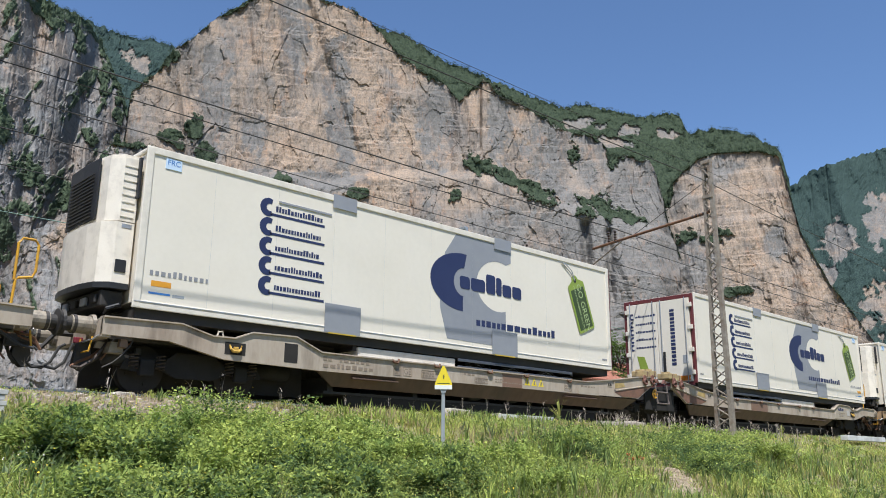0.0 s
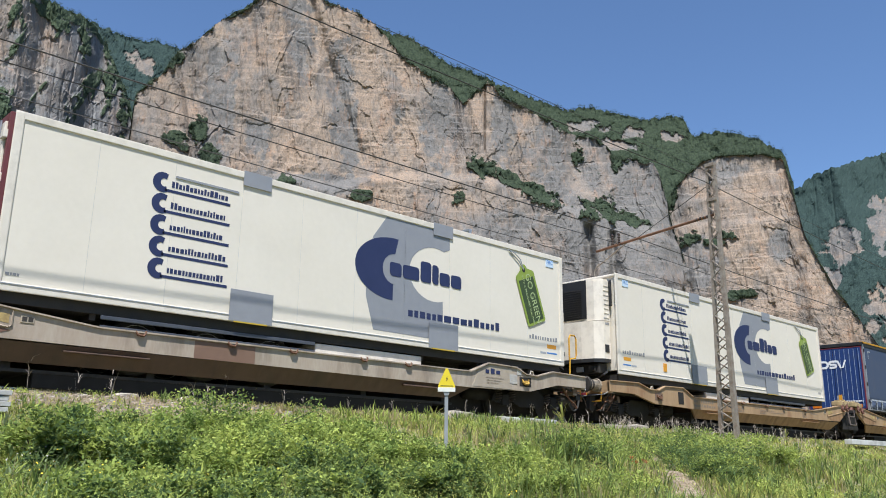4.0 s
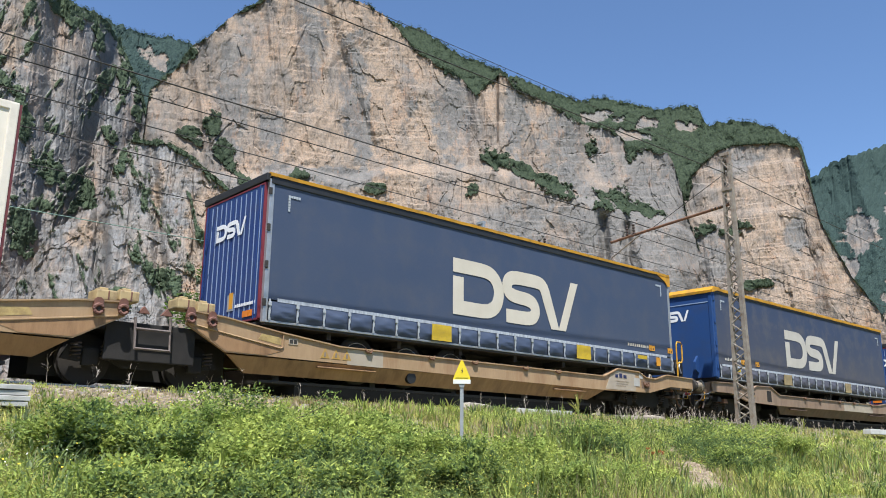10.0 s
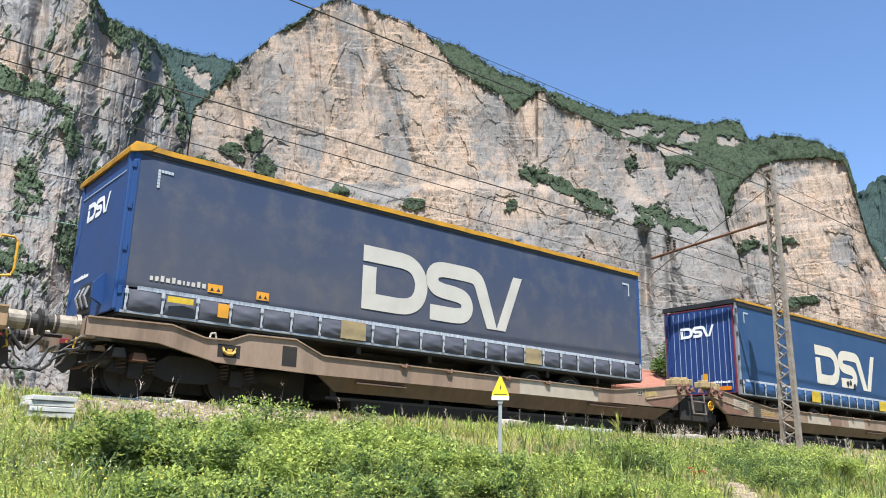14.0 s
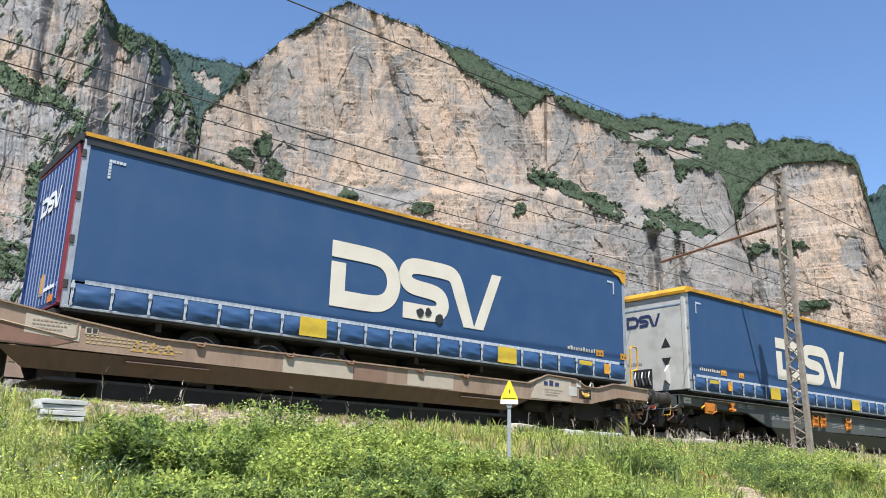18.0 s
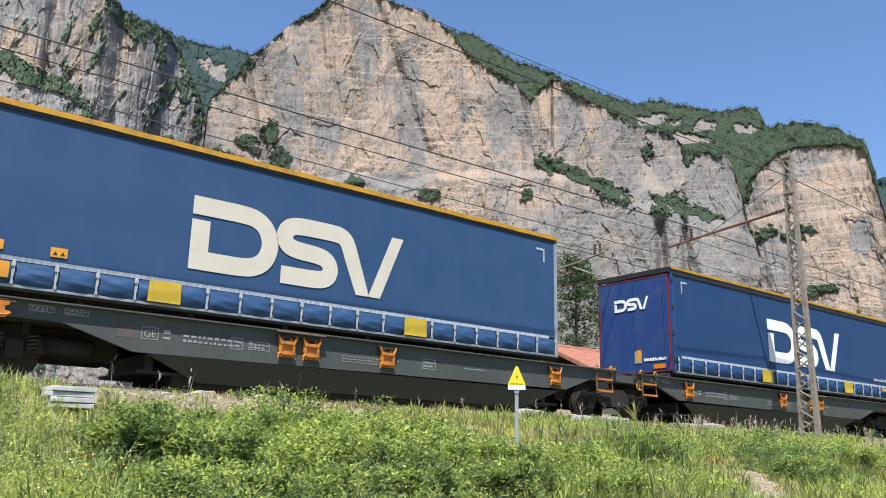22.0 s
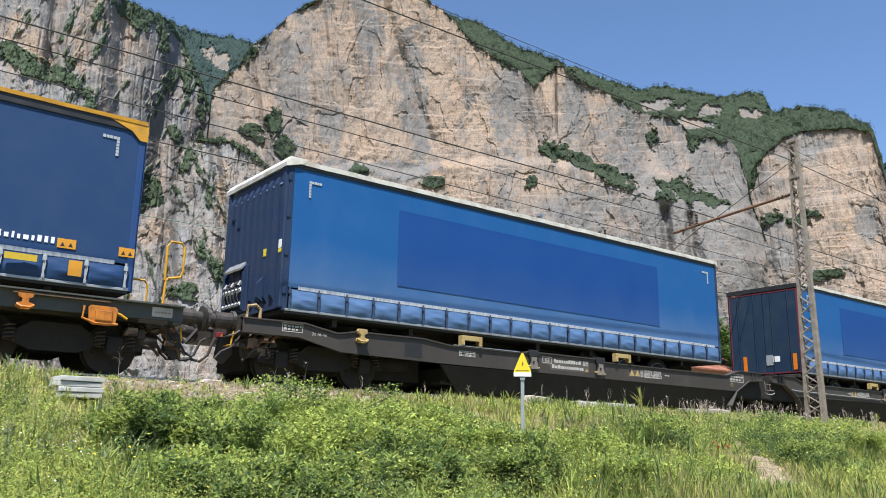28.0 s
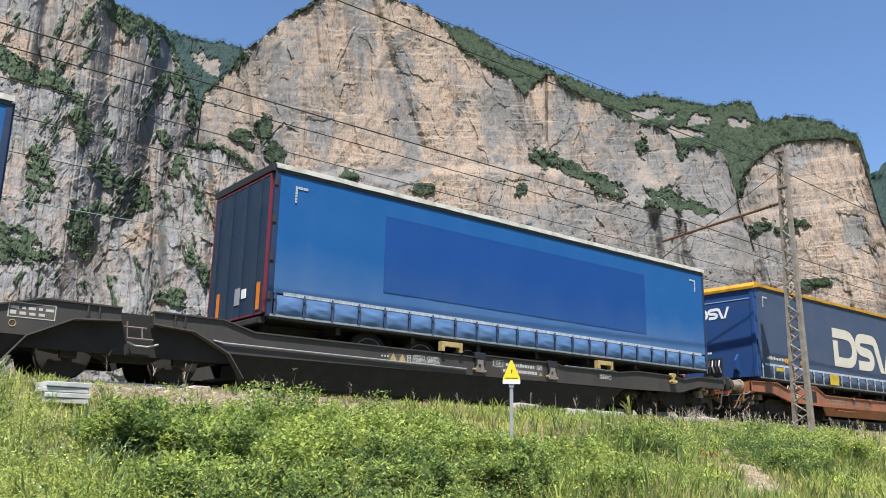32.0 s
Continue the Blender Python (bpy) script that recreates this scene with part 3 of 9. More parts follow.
def rock_face(name, label, category, line, azimuths, rows, foot, depth, plants, stone, back=60, leafy_top=0.0, surface="rock"):
    """A sheet of rock or wooded slope from its foot up to its line of heights, turned over behind the edge."""
    sky = np.interp(azimuths, [p[0] for p in line], [p[1] for p in line])
    sky = sky + (fractal(azimuths * 3.1, azimuths * 0, 4, 91) - 0.5) * 0.30 + (smooth_noise(azimuths * 14, azimuths * 0, 95) - 0.5) * 0.12
    sky = sky + leafy_top * (-0.02 + 0.20 * domes(azimuths * 2.6, azimuths * 0 + 0.5, 96) + 0.14 * domes(azimuths * 6, azimuths * 0 + 0.5, 97))
    v = np.linspace(0, 1, rows)
    el = foot + (np.maximum(sky, foot + 0.3)[None, :] - foot) * v[:, None]
    az = np.repeat(azimuths[None, :], rows, 0)
    g = np.clip(plants(az, el), 0, 1)
    r = depth(az, el) - 5.0 * ramp(g, 0.42, 0.62) * crowns(az, el, 71)
    a = np.radians(az)
    P = np.stack([r * np.sin(a), r * np.cos(a), EYE[2] + r * np.tan(np.radians(el))], -1)
    extra = []
    for k in range(1, 5):
        rr = r[-1] + back * k * k / 4
        extra.append(np.stack([rr * np.sin(a[0]), rr * np.cos(a[0]), P[-1, :, 2] - rr * 0.006 * k * k], -1))
    full = np.concatenate([az, np.repeat(az[-1:], 4, 0)], 0)
    high = np.concatenate([el, np.repeat(el[-1:], 4, 0)], 0)
    tone = stone(full, high) + 0.9 * (fractal(full * 0.55 + 0.25 * high, high * 0.4, 4, 171, 0.6) - 0.5)
    ob = grid_mesh(name, np.concatenate([P, np.array(extra)], 0), surface, False, np.concatenate([g, np.repeat(g[-1:], 4, 0)], 0), np.clip(tone, 0, 1))
    tagged(ob, label, category, kind="structure")
    faces.append((az, el, r, g))
    return ob


def tufts(az, el, seed, most):
    """Single bushes that hold on in the joints of the rock."""
    return most + 1.2 * (fractal(az * 3.4, el * 4.2, 3, seed) - 0.5)


# the great pale face, its ledge, and the long wall that runs on from it
GREY = [(32.2, 28.4, 1.0, 2.6, -0.6), (35.6, 24.0, 1.0, 3.3, -1.9), (36.2, 20.9, 0.7, 1.0, 0.0), (26.8, 23.4, 1.0, 3.2, 0.3), (29.8, 21.3, 0.8, 1.2, 0.0), (42.9, 22.6, 1.1, 2.2, 0.0), (39.6, 24.4, 0.6, 1.4, -1.0), (51.0, 21.2, 1.8, 1.5, 0.0), (47.6, 22.6, 0.7, 2.0, 0.0), (34.0, 18.6, 4.0, 0.55, 0.0), (57.3, 18.6, 1.3, 1.3, 0.0), (48.5, 15.4, 2.2, 1.4, 0.0)]
MAIN_WOODS = [(46.2, 20.0, 1.2, 0.75, -0.3), (48.0, 19.2, 1.4, 0.6, -0.55), (50.3, 17.95, 2.2, 0.65, -0.4), (54.6, 16.9, 1.9, 0.85, -0.1), (56.6, 16.2, 1.1, 0.55, -0.3), (31.8, 18.6, 0.6, 0.5, 0.0), (37.2, 17.9, 0.8, 0.42, 0.0), (44.2, 18.0, 0.6, 0.45, 0.0),
              (24.3, 20.5, 1.3, 0.5, -0.2), (25.6, 21.4, 0.6, 1.1, 0.0), (26.6, 19.5, 0.9, 0.9, -0.6), (28.0, 17.8, 0.6, 0.8, -0.8), (23.6, 25.6, 0.7, 0.6, 0.9), (55.7, 20.2, 0.5, 1.1, 0.5), (52.9, 20.6, 0.5, 0.8, 0.0)]


def main_depth(az, el):
    base = np.interp(az, [20, 23.4, 30, 40, 52, 58, 62], [735, 725, 705, 735, 775, 800, 830])
    ledge = np.interp(az, [20, 26, 31.2, 35.1, 39.2, 42.5, 45.8, 49, 51.7, 54.4, 57.4, 62], [17.0, 17.6, 18.6, 18.2, 18.9, 18.8, 19.1, 18.1, 16.9, 16.3, 15.4, 13]) + 1.0 * (fractal(az * 0.5, az * 0 + 3, 3, 11) - 0.5)
    r = base * (1 + 0.0076 * np.maximum(el, 0)) + 11 * ramp(el, ledge, ledge + 0.7)
    r = r + 30 * np.exp(-((az - 35.5 + 0.42 * (el - 24)) / 0.55) ** 2) * ramp(el, 19.5, 21.5) * 0.4
    r = r + 16 * np.exp(-((az - 43.6) / 1.3) ** 2) * ramp(el, 19, 22) + 22 * np.exp(-((az - 52.9) / 0.9) ** 2) * ramp(el, 17.5, 20) + 14 * ramp(az, 43.9, 44.6) * (1 - ramp(az, 47.6, 48.6)) * -0.6
    r = r + 18 * np.exp(-((az - 53.6) / 0.35) ** 2) * ramp(el, 8, 12) * (1 - ramp(el, 15.6, 16.4)) + 11 * np.exp(-((az - 55.2) / 0.25) ** 2) * ramp(el, 8, 12) * (1 - ramp(el, 15, 15.8))
    r = r + 7 * np.exp(-((az - 46.2) / 0.07) ** 2) * ramp(el, 20.8, 21.3)
    r = r + 26 * (ramp(az, 58.2, 60.5) + ramp(-az, -22.4, -20.8) * 0.6)
    r = r - 34 * (ridged(az * 0.15 + 0.03 * el, el * 0.04, 3, 21) - 0.5)
    return r - relief(az, el, 0, 1.6, 0.45, 1.0)


def main_plants(az, el):
    g = np.maximum(spots(az, el, MAIN_WOODS, 81), tufts(az, el, 86, 0.04))
    torn = fractal(az * 1.7, el * 1.9, 5, 82, 0.65) - 0.5
    rim = np.interp(az, [20, 22.5, 24, 26, 30, 38, 40, 43, 50, 60], [0.5, 0.8, 0.8, 0.5, 0.28, 0.35, 0.45, 0.7, 0.45, 0.35])
    g = np.maximum(g, 0.66 - 0.55 * (1 - band_of(az, el, MAIN_LINE, 1.0)) / rim + 1.5 * torn)
    return np.maximum(g, 0.95 - 0.5 * (el - 1.2) / 2.0 + torn)


def main_stone(az, el):
    s = np.interp(az, [20, 23, 27, 30, 40, 43, 47, 51, 54, 58, 62], [0.6, 0.6, 0.45, 0.8, 0.85, 0.62, 0.48, 0.48, 0.22, 0.25, 0.3]) - 0.42 * (1 - ramp(el, 14, 18.8))
    return s - 1.2 * np.clip(spots(az, el, GREY, 181, 3.2), 0, 1)


rock_face("cliff_face", "pale peach and grey limestone cliff with ledges", "cliff", MAIN_LINE, np.arange(20.95, 61.5, 0.062), 350, -1.5, main_depth, main_plants, main_stone)

# wooded plateau slope behind the wall's rim, with pale crags
CRAGS = [(53.8, 22.5, 1.7, 0.45, -0.12), (56.9, 21.9, 1.3, 0.40, -0.1), (59.6, 21.5, 0.9, 0.35, -0.1), (55.8, 21.2, 1.6, 0.35, -0.2), (47.2, 24.9, 0.5, 0.35, 0.0)]
rock_face("plateau_slope", "wooded plateau slope above the cliff with pale crags", "wooded slope", PLATEAU_LINE, np.arange(34.5, 63.5, 0.075), 130, 13.0,
          lambda az, el: np.interp(az, [34, 44, 60, 64], [905, 910, 975, 990]) * (1 + 0.014 * np.maximum(el - 16, 0)) - 0.7 * relief(az, el, 7, 1.3, 0.3, 0.6),
          lambda az, el: 0.88 + 0.7 * (fractal(az * 1.5, el * 1.5, 4, 151) - 0.5) - 0.75 * np.clip(spots(az, el, CRAGS, 153), 0, 1),
          lambda az, el: 0.35 + 0 * az, 120, 1.0)

# the eastern buttress and its wooded cap
rock_face("cap_slope", "wooded cap sloping down into a gully", "wooded slope", CAP_LINE, np.arange(56.5, 67.3, 0.06), 90, 12.0,
          lambda az, el: 985 * (1 + 0.013 * np.maximum(el - 15, 0)) - 0.5 * relief(az, el, 9, 1.0, 0.3, 0.6),
          lambda az, el: 0.95 + 0.5 * (fractal(az * 1.5, el * 1.5, 4, 155) - 0.5),
          lambda az, el: 0.4 + 0 * az, 120, 1.0)
EAST_WOODS = [(62.3, 14.5, 1.3, 0.5, 0.0), (60.5, 14.7, 0.8, 0.5, 0.2), (59.3, 17.6, 0.35, 1.2, 1.3), (63.5, 10.8, 1.6, 0.35, 0.0)]
rock_face("east_buttress", "pale cream limestone buttress with banded ledges", "cliff", EAST_LINE, np.arange(55.5, 74.0, 0.055), 260, -1.5,
          lambda az, el: 815 * (1 + 0.0076 * np.maximum(el, 0)) + 14 * ramp(az, 65.6, 70.5) ** 2 + 40 * (1 - ramp(az, 57.5, 61)) + 4 * ramp(el, 15.4, 15.8) + 3 * ramp(el, 17.0, 17.4) + 3 * ramp(el, 18.4, 18.7) - relief(az, el, 15, 1.5, 0.7, 0.9),
          lambda az, el: np.maximum(np.maximum(spots(az, el, EAST_WOODS, 83), tufts(az, el, 88, 0.04)), np.maximum(0.9 - 2.0 * (1 - band_of(az, el, EAST_LINE, 0.5)), 0.95 - 0.5 * (el - 1.2) / 2.0)),
          lambda az, el: np.interp(az, [56, 60, 63, 65, 67, 72], [0.4, 0.5, 0.55, 0.8, 0.95, 0.8]) - 0.6 * np.clip(spots(az, el, [(62.5, 18.9, 1.6, 0.9, 0.0), (61.0, 12.5, 1.5, 2.0, 0.0), (66.0, 13.8, 0.6, 1.0, 0.0)], 185, 3.0), 0, 1))

# the grey western wall, wooded along its edge
WEST_WOODS = [(9.2, 22.9, 2.0, 0.7, -0.25), (12.0, 22.2, 1.2, 0.5, -0.6), (13.6, 20.2, 0.8, 1.4, -1.0), (15.2, 26.9, 1.3, 0.5, -0.5), (17.6, 25.6, 0.5, 1.0, -1.2), (19.4, 23.4, 0.35, 1.4, -1.6), (20.5, 21.5, 0.35, 1.5, -1.5), (18.9, 19.9, 0.5, 0.5, -0.5), (18.0, 15.9, 0.6, 1.0, -1.0), (15.6, 17.2, 1.2, 1.0, -0.8), (14.4, 13.6, 1.0, 1.8, -0.9), (9.0, 12.3, 3.5, 1.2, -0.2), (11.5, 17.0, 0.8, 1.4, -0.8)]


def west_depth(az, el):
    base = np.interp(az, [-70, 0, 10.5, 13.6, 17, 21, 23], [820, 780, 755, 765, 845, 945, 975])
    r = base * (1 + 0.0078 * np.maximum(el, 0))
    r = r + 26 * np.exp(-((az - 11.2 + 0.02 * el) / 0.45) ** 2) * ramp(el, 20, 23) + 18 * np.exp(-((az - 17.9 - 0.12 * (el - 18)) / 0.7) ** 2) + 12 * np.exp(-((az - 15.2 + 0.05 * (el - 20)) / 0.4) ** 2)
    r = r - 20 * (ridged(az * 0.30 + 0.04 * el, el * 0.05, 3, 27) - 0.5) - 9 * (ridged(az * 0.75 + 0.09 * el, el * 0.12, 4, 361) - 0.5)
    return r - relief(az, el, 19, 0.7, 1.3, 1.3)


rock_face("west_wall", "grey weathered limestone wall with wooded gullies", "cliff", WEST_LINE, np.concatenate([np.arange(-70, 4, 0.8), np.arange(4, 23, 0.055)]), 330, -1.5, west_depth,
          lambda az, el: np.maximum(np.maximum(spots(az, el, WEST_WOODS, 84), 0.22 + 1.7 * (fractal(az * 1.6 - 0.6 * el, el * 0.6, 4, 87, 0.65) - 0.5)), 0.95 * band_of(az, el, WEST_LINE, np.interp(az, [5, 12, 14, 16, 20], [0.5, 0.6, 0.9, 1.2, 1.2])) + 0.8 * (fractal(az * 1.7, el * 1.9, 5, 89) - 0.5)),
          lambda az, el: 0.27 + 0.75 * np.clip(spots(az, el, [(9.6, 23.9, 1.6, 1.0, -0.3), (12.4, 24.6, 0.6, 2.0, 0.0), (13.0, 26.9, 0.8, 1.3, 0.0), (16.9, 12.6, 1.2, 1.2, 0.5)], 187, 3.0), 0, 1), surface="grey_rock")

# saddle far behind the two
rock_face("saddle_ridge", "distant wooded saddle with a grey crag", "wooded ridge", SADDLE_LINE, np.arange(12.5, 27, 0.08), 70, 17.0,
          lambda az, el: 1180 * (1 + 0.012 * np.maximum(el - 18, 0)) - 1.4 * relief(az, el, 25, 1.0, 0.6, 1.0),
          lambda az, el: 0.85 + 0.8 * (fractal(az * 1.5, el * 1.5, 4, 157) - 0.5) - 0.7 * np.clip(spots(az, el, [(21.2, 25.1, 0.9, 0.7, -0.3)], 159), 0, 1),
          lambda az, el: 0.3 + 0 * az, 120, 0.7, "haze_rock")

# the low grey spur in front of the gap
SPUR_WOODS = [(21.4, 19.9, 1.3, 0.32, 0.0), (23.4, 19.7, 1.0, 0.4, -0.3), (24.9, 18.9, 0.9, 0.5, -0.6), (26.4, 17.9, 1.0, 0.5, -0.7), (27.9, 16.4, 0.8, 0.8, -0.9), (19.9, 18.3, 0.3, 1.0, 0.5), (23.6, 10.9, 1.4, 1.0, -0.6), (20.6, 9.6, 1.2, 0.8, 0.0), (26.0, 9.0, 1.4, 0.8, 0.0)]
rock_face("front_spur", "broken grey-pink limestone spur with bushes", "cliff", SPUR_LINE, np.arange(9.0, 37.0, 0.055), 260, -1.5,
          lambda az, el: np.interp(az, [9, 15, 20, 24, 30, 37], [690, 672, 648, 640, 655, 680]) * (1 + 0.0085 * np.maximum(el, 0)) + 16 * np.exp(-((az - 22.6 + 0.16 * (el - 14)) / 0.4) ** 2) + 18 * np.exp(-((az - 19.4 + 0.10 * (el - 10)) / 0.5) ** 2) - 16 * (ridged(az * 0.45 - 0.10 * el, el * 0.08, 3, 29) - 0.5) - relief(az, el, 35, 0.8, 1.2, 1.3),
          lambda az, el: np.maximum(np.maximum(spots(az, el, SPUR_WOODS, 85), 0.20 + 1.7 * (fractal(az * 1.5 + 0.5 * el, el * 0.5 - 0.2 * az, 4, 90, 0.65) - 0.5)), 0.95 - 0.5 * (el - 1.2) / 2.0),
          lambda az, el: 0.30 + 0.35 * ramp(az, 22.5, 26) + 0.5 * np.clip(spots(az, el, [(18.3, 13.5, 1.2, 0.8, 0.3), (25.6, 14.5, 1.2, 2.0, -0.6), (22.4, 16.5, 0.5, 2.0, 0.0)], 189, 3.0), 0, 1), surface="grey_rock")

# far side of the valley
far_az = np.concatenate([np.arange(62, 76, 0.10), np.arange(76, 135, 0.8)])
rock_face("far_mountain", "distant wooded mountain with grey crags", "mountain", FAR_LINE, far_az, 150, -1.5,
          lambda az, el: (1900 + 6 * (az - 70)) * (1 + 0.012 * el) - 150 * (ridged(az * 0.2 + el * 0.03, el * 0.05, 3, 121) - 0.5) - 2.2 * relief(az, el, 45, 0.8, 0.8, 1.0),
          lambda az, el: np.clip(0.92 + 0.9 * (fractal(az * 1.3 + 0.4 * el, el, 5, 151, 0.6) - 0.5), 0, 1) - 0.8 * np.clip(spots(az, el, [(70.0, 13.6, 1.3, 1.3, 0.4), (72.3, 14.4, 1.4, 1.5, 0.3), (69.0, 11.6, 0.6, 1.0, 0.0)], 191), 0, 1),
          lambda az, el: 0.1 + 0 * az, 200, 1.0, "haze_rock")
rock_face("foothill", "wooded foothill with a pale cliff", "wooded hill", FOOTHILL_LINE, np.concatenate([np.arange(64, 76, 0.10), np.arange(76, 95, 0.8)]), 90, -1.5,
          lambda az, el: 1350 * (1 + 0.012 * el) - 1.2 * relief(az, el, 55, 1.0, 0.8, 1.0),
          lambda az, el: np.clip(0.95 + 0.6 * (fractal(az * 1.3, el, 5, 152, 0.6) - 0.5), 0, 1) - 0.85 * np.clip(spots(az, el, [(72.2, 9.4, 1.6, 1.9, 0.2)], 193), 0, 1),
          lambda az, el: 0.6 + 0 * az, 200, 1.0, "haze_rock")
# low hills close the valley behind the camera
rock_face("valley_hills", "wooded hills across the valley", "hills", [(135, 3), (170, 8), (210, 10), (250, 8), (290, 14)], np.arange(135, 291, 1.5), 24, -1.5, lambda az, el: 1700 + 60 * fractal(az * 0.2, el * 0.2, 3, 161) + 40 * el, lambda az, el: np.ones_like(az), lambda az, el: 0.3 + 0 * az, 200)

# ---- tracks ----
def rail_profile():
    return [(-0.075, 0), (0.075, 0), (0.075, 0.012), (0.012, 0.03), (0.012, 0.13), (0.036, 0.142), (0.036, 0.172), (-0.036, 0.172), (-0.036, 0.142), (-0.012, 0.13), (-0.012, 0.03), (-0.075, 0.012)]


for middle in (TRACK, TRACK + 4.0):
    for side in (-0.755, 0.755):
        bm = plate([(middle + side + a, RAIL - 0.172 + b) for a, b in rail_profile()], -120, 320, axis="x")
        track_rail = tagged(part("rail", bm, "rail_steel"), "rusty steel running rail on ballast", "rail", group="running rails", kind="structure")
        part("rail_head", block(-120, 320, middle + side - 0.0395, middle + side - 0.036, RAIL - 0.030, RAIL - 0.002), "rail_top", track_rail)
# ---- the train ----
movers = []
spinners = []
shared = {}
LONG, WIDE = 13.6, 2.58


def shared_mesh(key, build, material, smooth=False):
    """One mesh for alike pieces."""
    if (key, material) not in shared:
        shared[key, material] = mesh_of(key, build(), material, smooth)
    return shared[key, material]


def arc(cx, cz, r, a0, a1, n=14, squash=1.0):
    return [(cx + r * math.cos(radians(a0 + (a1 - a0) * i / n)), cz + squash * r * math.sin(radians(a0 + (a1 - a0) * i / n))) for i in range(n + 1)]


def ripple_sheet(x0, x1, z0, z1, y, nx, nz, ripple, seed, thick=0.012, sag=0.0):
    """Stretched cloth in the plane of the side, with faint folds."""
    bm = bmesh.new()
    rows = []
    for j in range(nz + 1):
        row = []
        for i in range(nx + 1):
            x, z = x0 + (x1 - x0) * i / nx, z0 + (z1 - z0) * j / nz
            n = noise.noise((x * 1.7, z * 0.35, seed)) + 0.5 * noise.noise((x * 5.0, z * 0.8, seed + 4)) + 0.35 * noise.noise((x * 1.2 + z * 3.0, z * 4.0, seed + 9))
            inner = min(1.0, 4 * min(i / nx, 1 - i / nx) * nx / 8, 4 * min(j / nz, 1 - j / nz) * nz / 8)
            row.append(bm.verts.new((x, y - inner * (ripple * n + sag), z)))
        rows.append(row)
    for a, b in zip(rows, rows[1:]):
        for i in range(nx):
            bm.faces.new((a[i], a[i + 1], b[i + 1], b[i]))
    rows = [[bm.verts.new(v.co) for v in r] if k in (0, len(rows) - 1) else [bm.verts.new(r[0].co)] + r[1:-1] + [bm.verts.new(r[-1].co)] for k, r in enumerate(rows)]
    back = [bm.verts.new(v) for v in ((x0, y + thick, z0), (x1, y + thick, z0), (x1, y + thick, z1), (x0, y + thick, z1))]
    bm.faces.new(list(reversed(back)))
    for edge, (p, q) in ((rows[0], (0, 1)), ([r[-1] for r in rows], (1, 2)), (list(reversed(rows[-1])), (2, 3)), ([r[0] for r in reversed(rows)], (3, 0))):
        bm.faces.new(list(reversed(edge)) + [back[p], back[q]])
    return bm


def puff(width, height, depth, seed):
    """A loose fold of tarpaulin between two straps."""
    bm = bmesh.new()
    nx, nz = 11, 9
    rows = []
    for j in range(nz + 1):
        row = []
        for i in range(nx + 1):
            u, v = i / nx, j / nz
            d = depth * (0.35 + 0.65 * math.sin(math.pi * u) ** 0.5) * math.sin(math.pi * min(max(v, 0.03), 0.97) ** 0.8) ** 0.7
            d += depth * (0.60 * noise.noise((u * 1.2 + seed * 3.1, v * 5.5 + 1.2 * u, seed)) + 0.40 * noise.noise((u * 1.6 + v * 1.0, v * 11.0 - 1.5 * u, seed + 7))) * (0.25 + 0.75 * math.sin(math.pi * u)) * math.sin(math.pi * v)
            row.append(bm.verts.new((u * width, -d, v * height)))
        rows.append(row)
    for a, b in zip(rows, rows[1:]):
        for i in range(nx):
            bm.faces.new((a[i], a[i + 1], b[i + 1], b[i]))
    return bm


def strap():
    bm = block(-0.016, 0.016, -0.052, -0.040, 0.0, 0.40)
    block(-0.030, 0.030, -0.068, -0.040, 0.27, 0.35, 0.006, bm)
    block(-0.022, 0.026, -0.060, -0.040, 0.0, 0.05, 0.004, bm)
    rod([(0.0, -0.058, 0.30), (0.022, -0.062, 0.22), (0.012, -0.056, 0.12)], 0.007, bm, 5)
    return bm


def bars(parent, name, material, at, length, height, count, facing="side", gap=0.25, seed=1, label=""):
    """Plain bars in place of writing: a row of small blocks on a side (x along) or on an end (y along)."""
    rnd = random.Random(seed)
    bm = bmesh.new()
    x, total = 0.0, 0.0
    widths = [0.6 + 0.8 * rnd.random() for _ in range(count)]
    unit = length / (sum(widths) + gap * (count - 1))
    for w in widths:
        a, b = x, x + w * unit
        x = b + gap * unit
        h = height * rnd.choice((0.72, 0.72, 0.78, 1.0))
        if facing == "side":
            block(a, b, -0.003, 0.0, 0, h, 0, bm)
        else:
            block(-0.003, 0.0, -b, -a, 0, h, 0, bm)
    return tagged(part(name, bm, material, parent, label, at), kind="stuff")


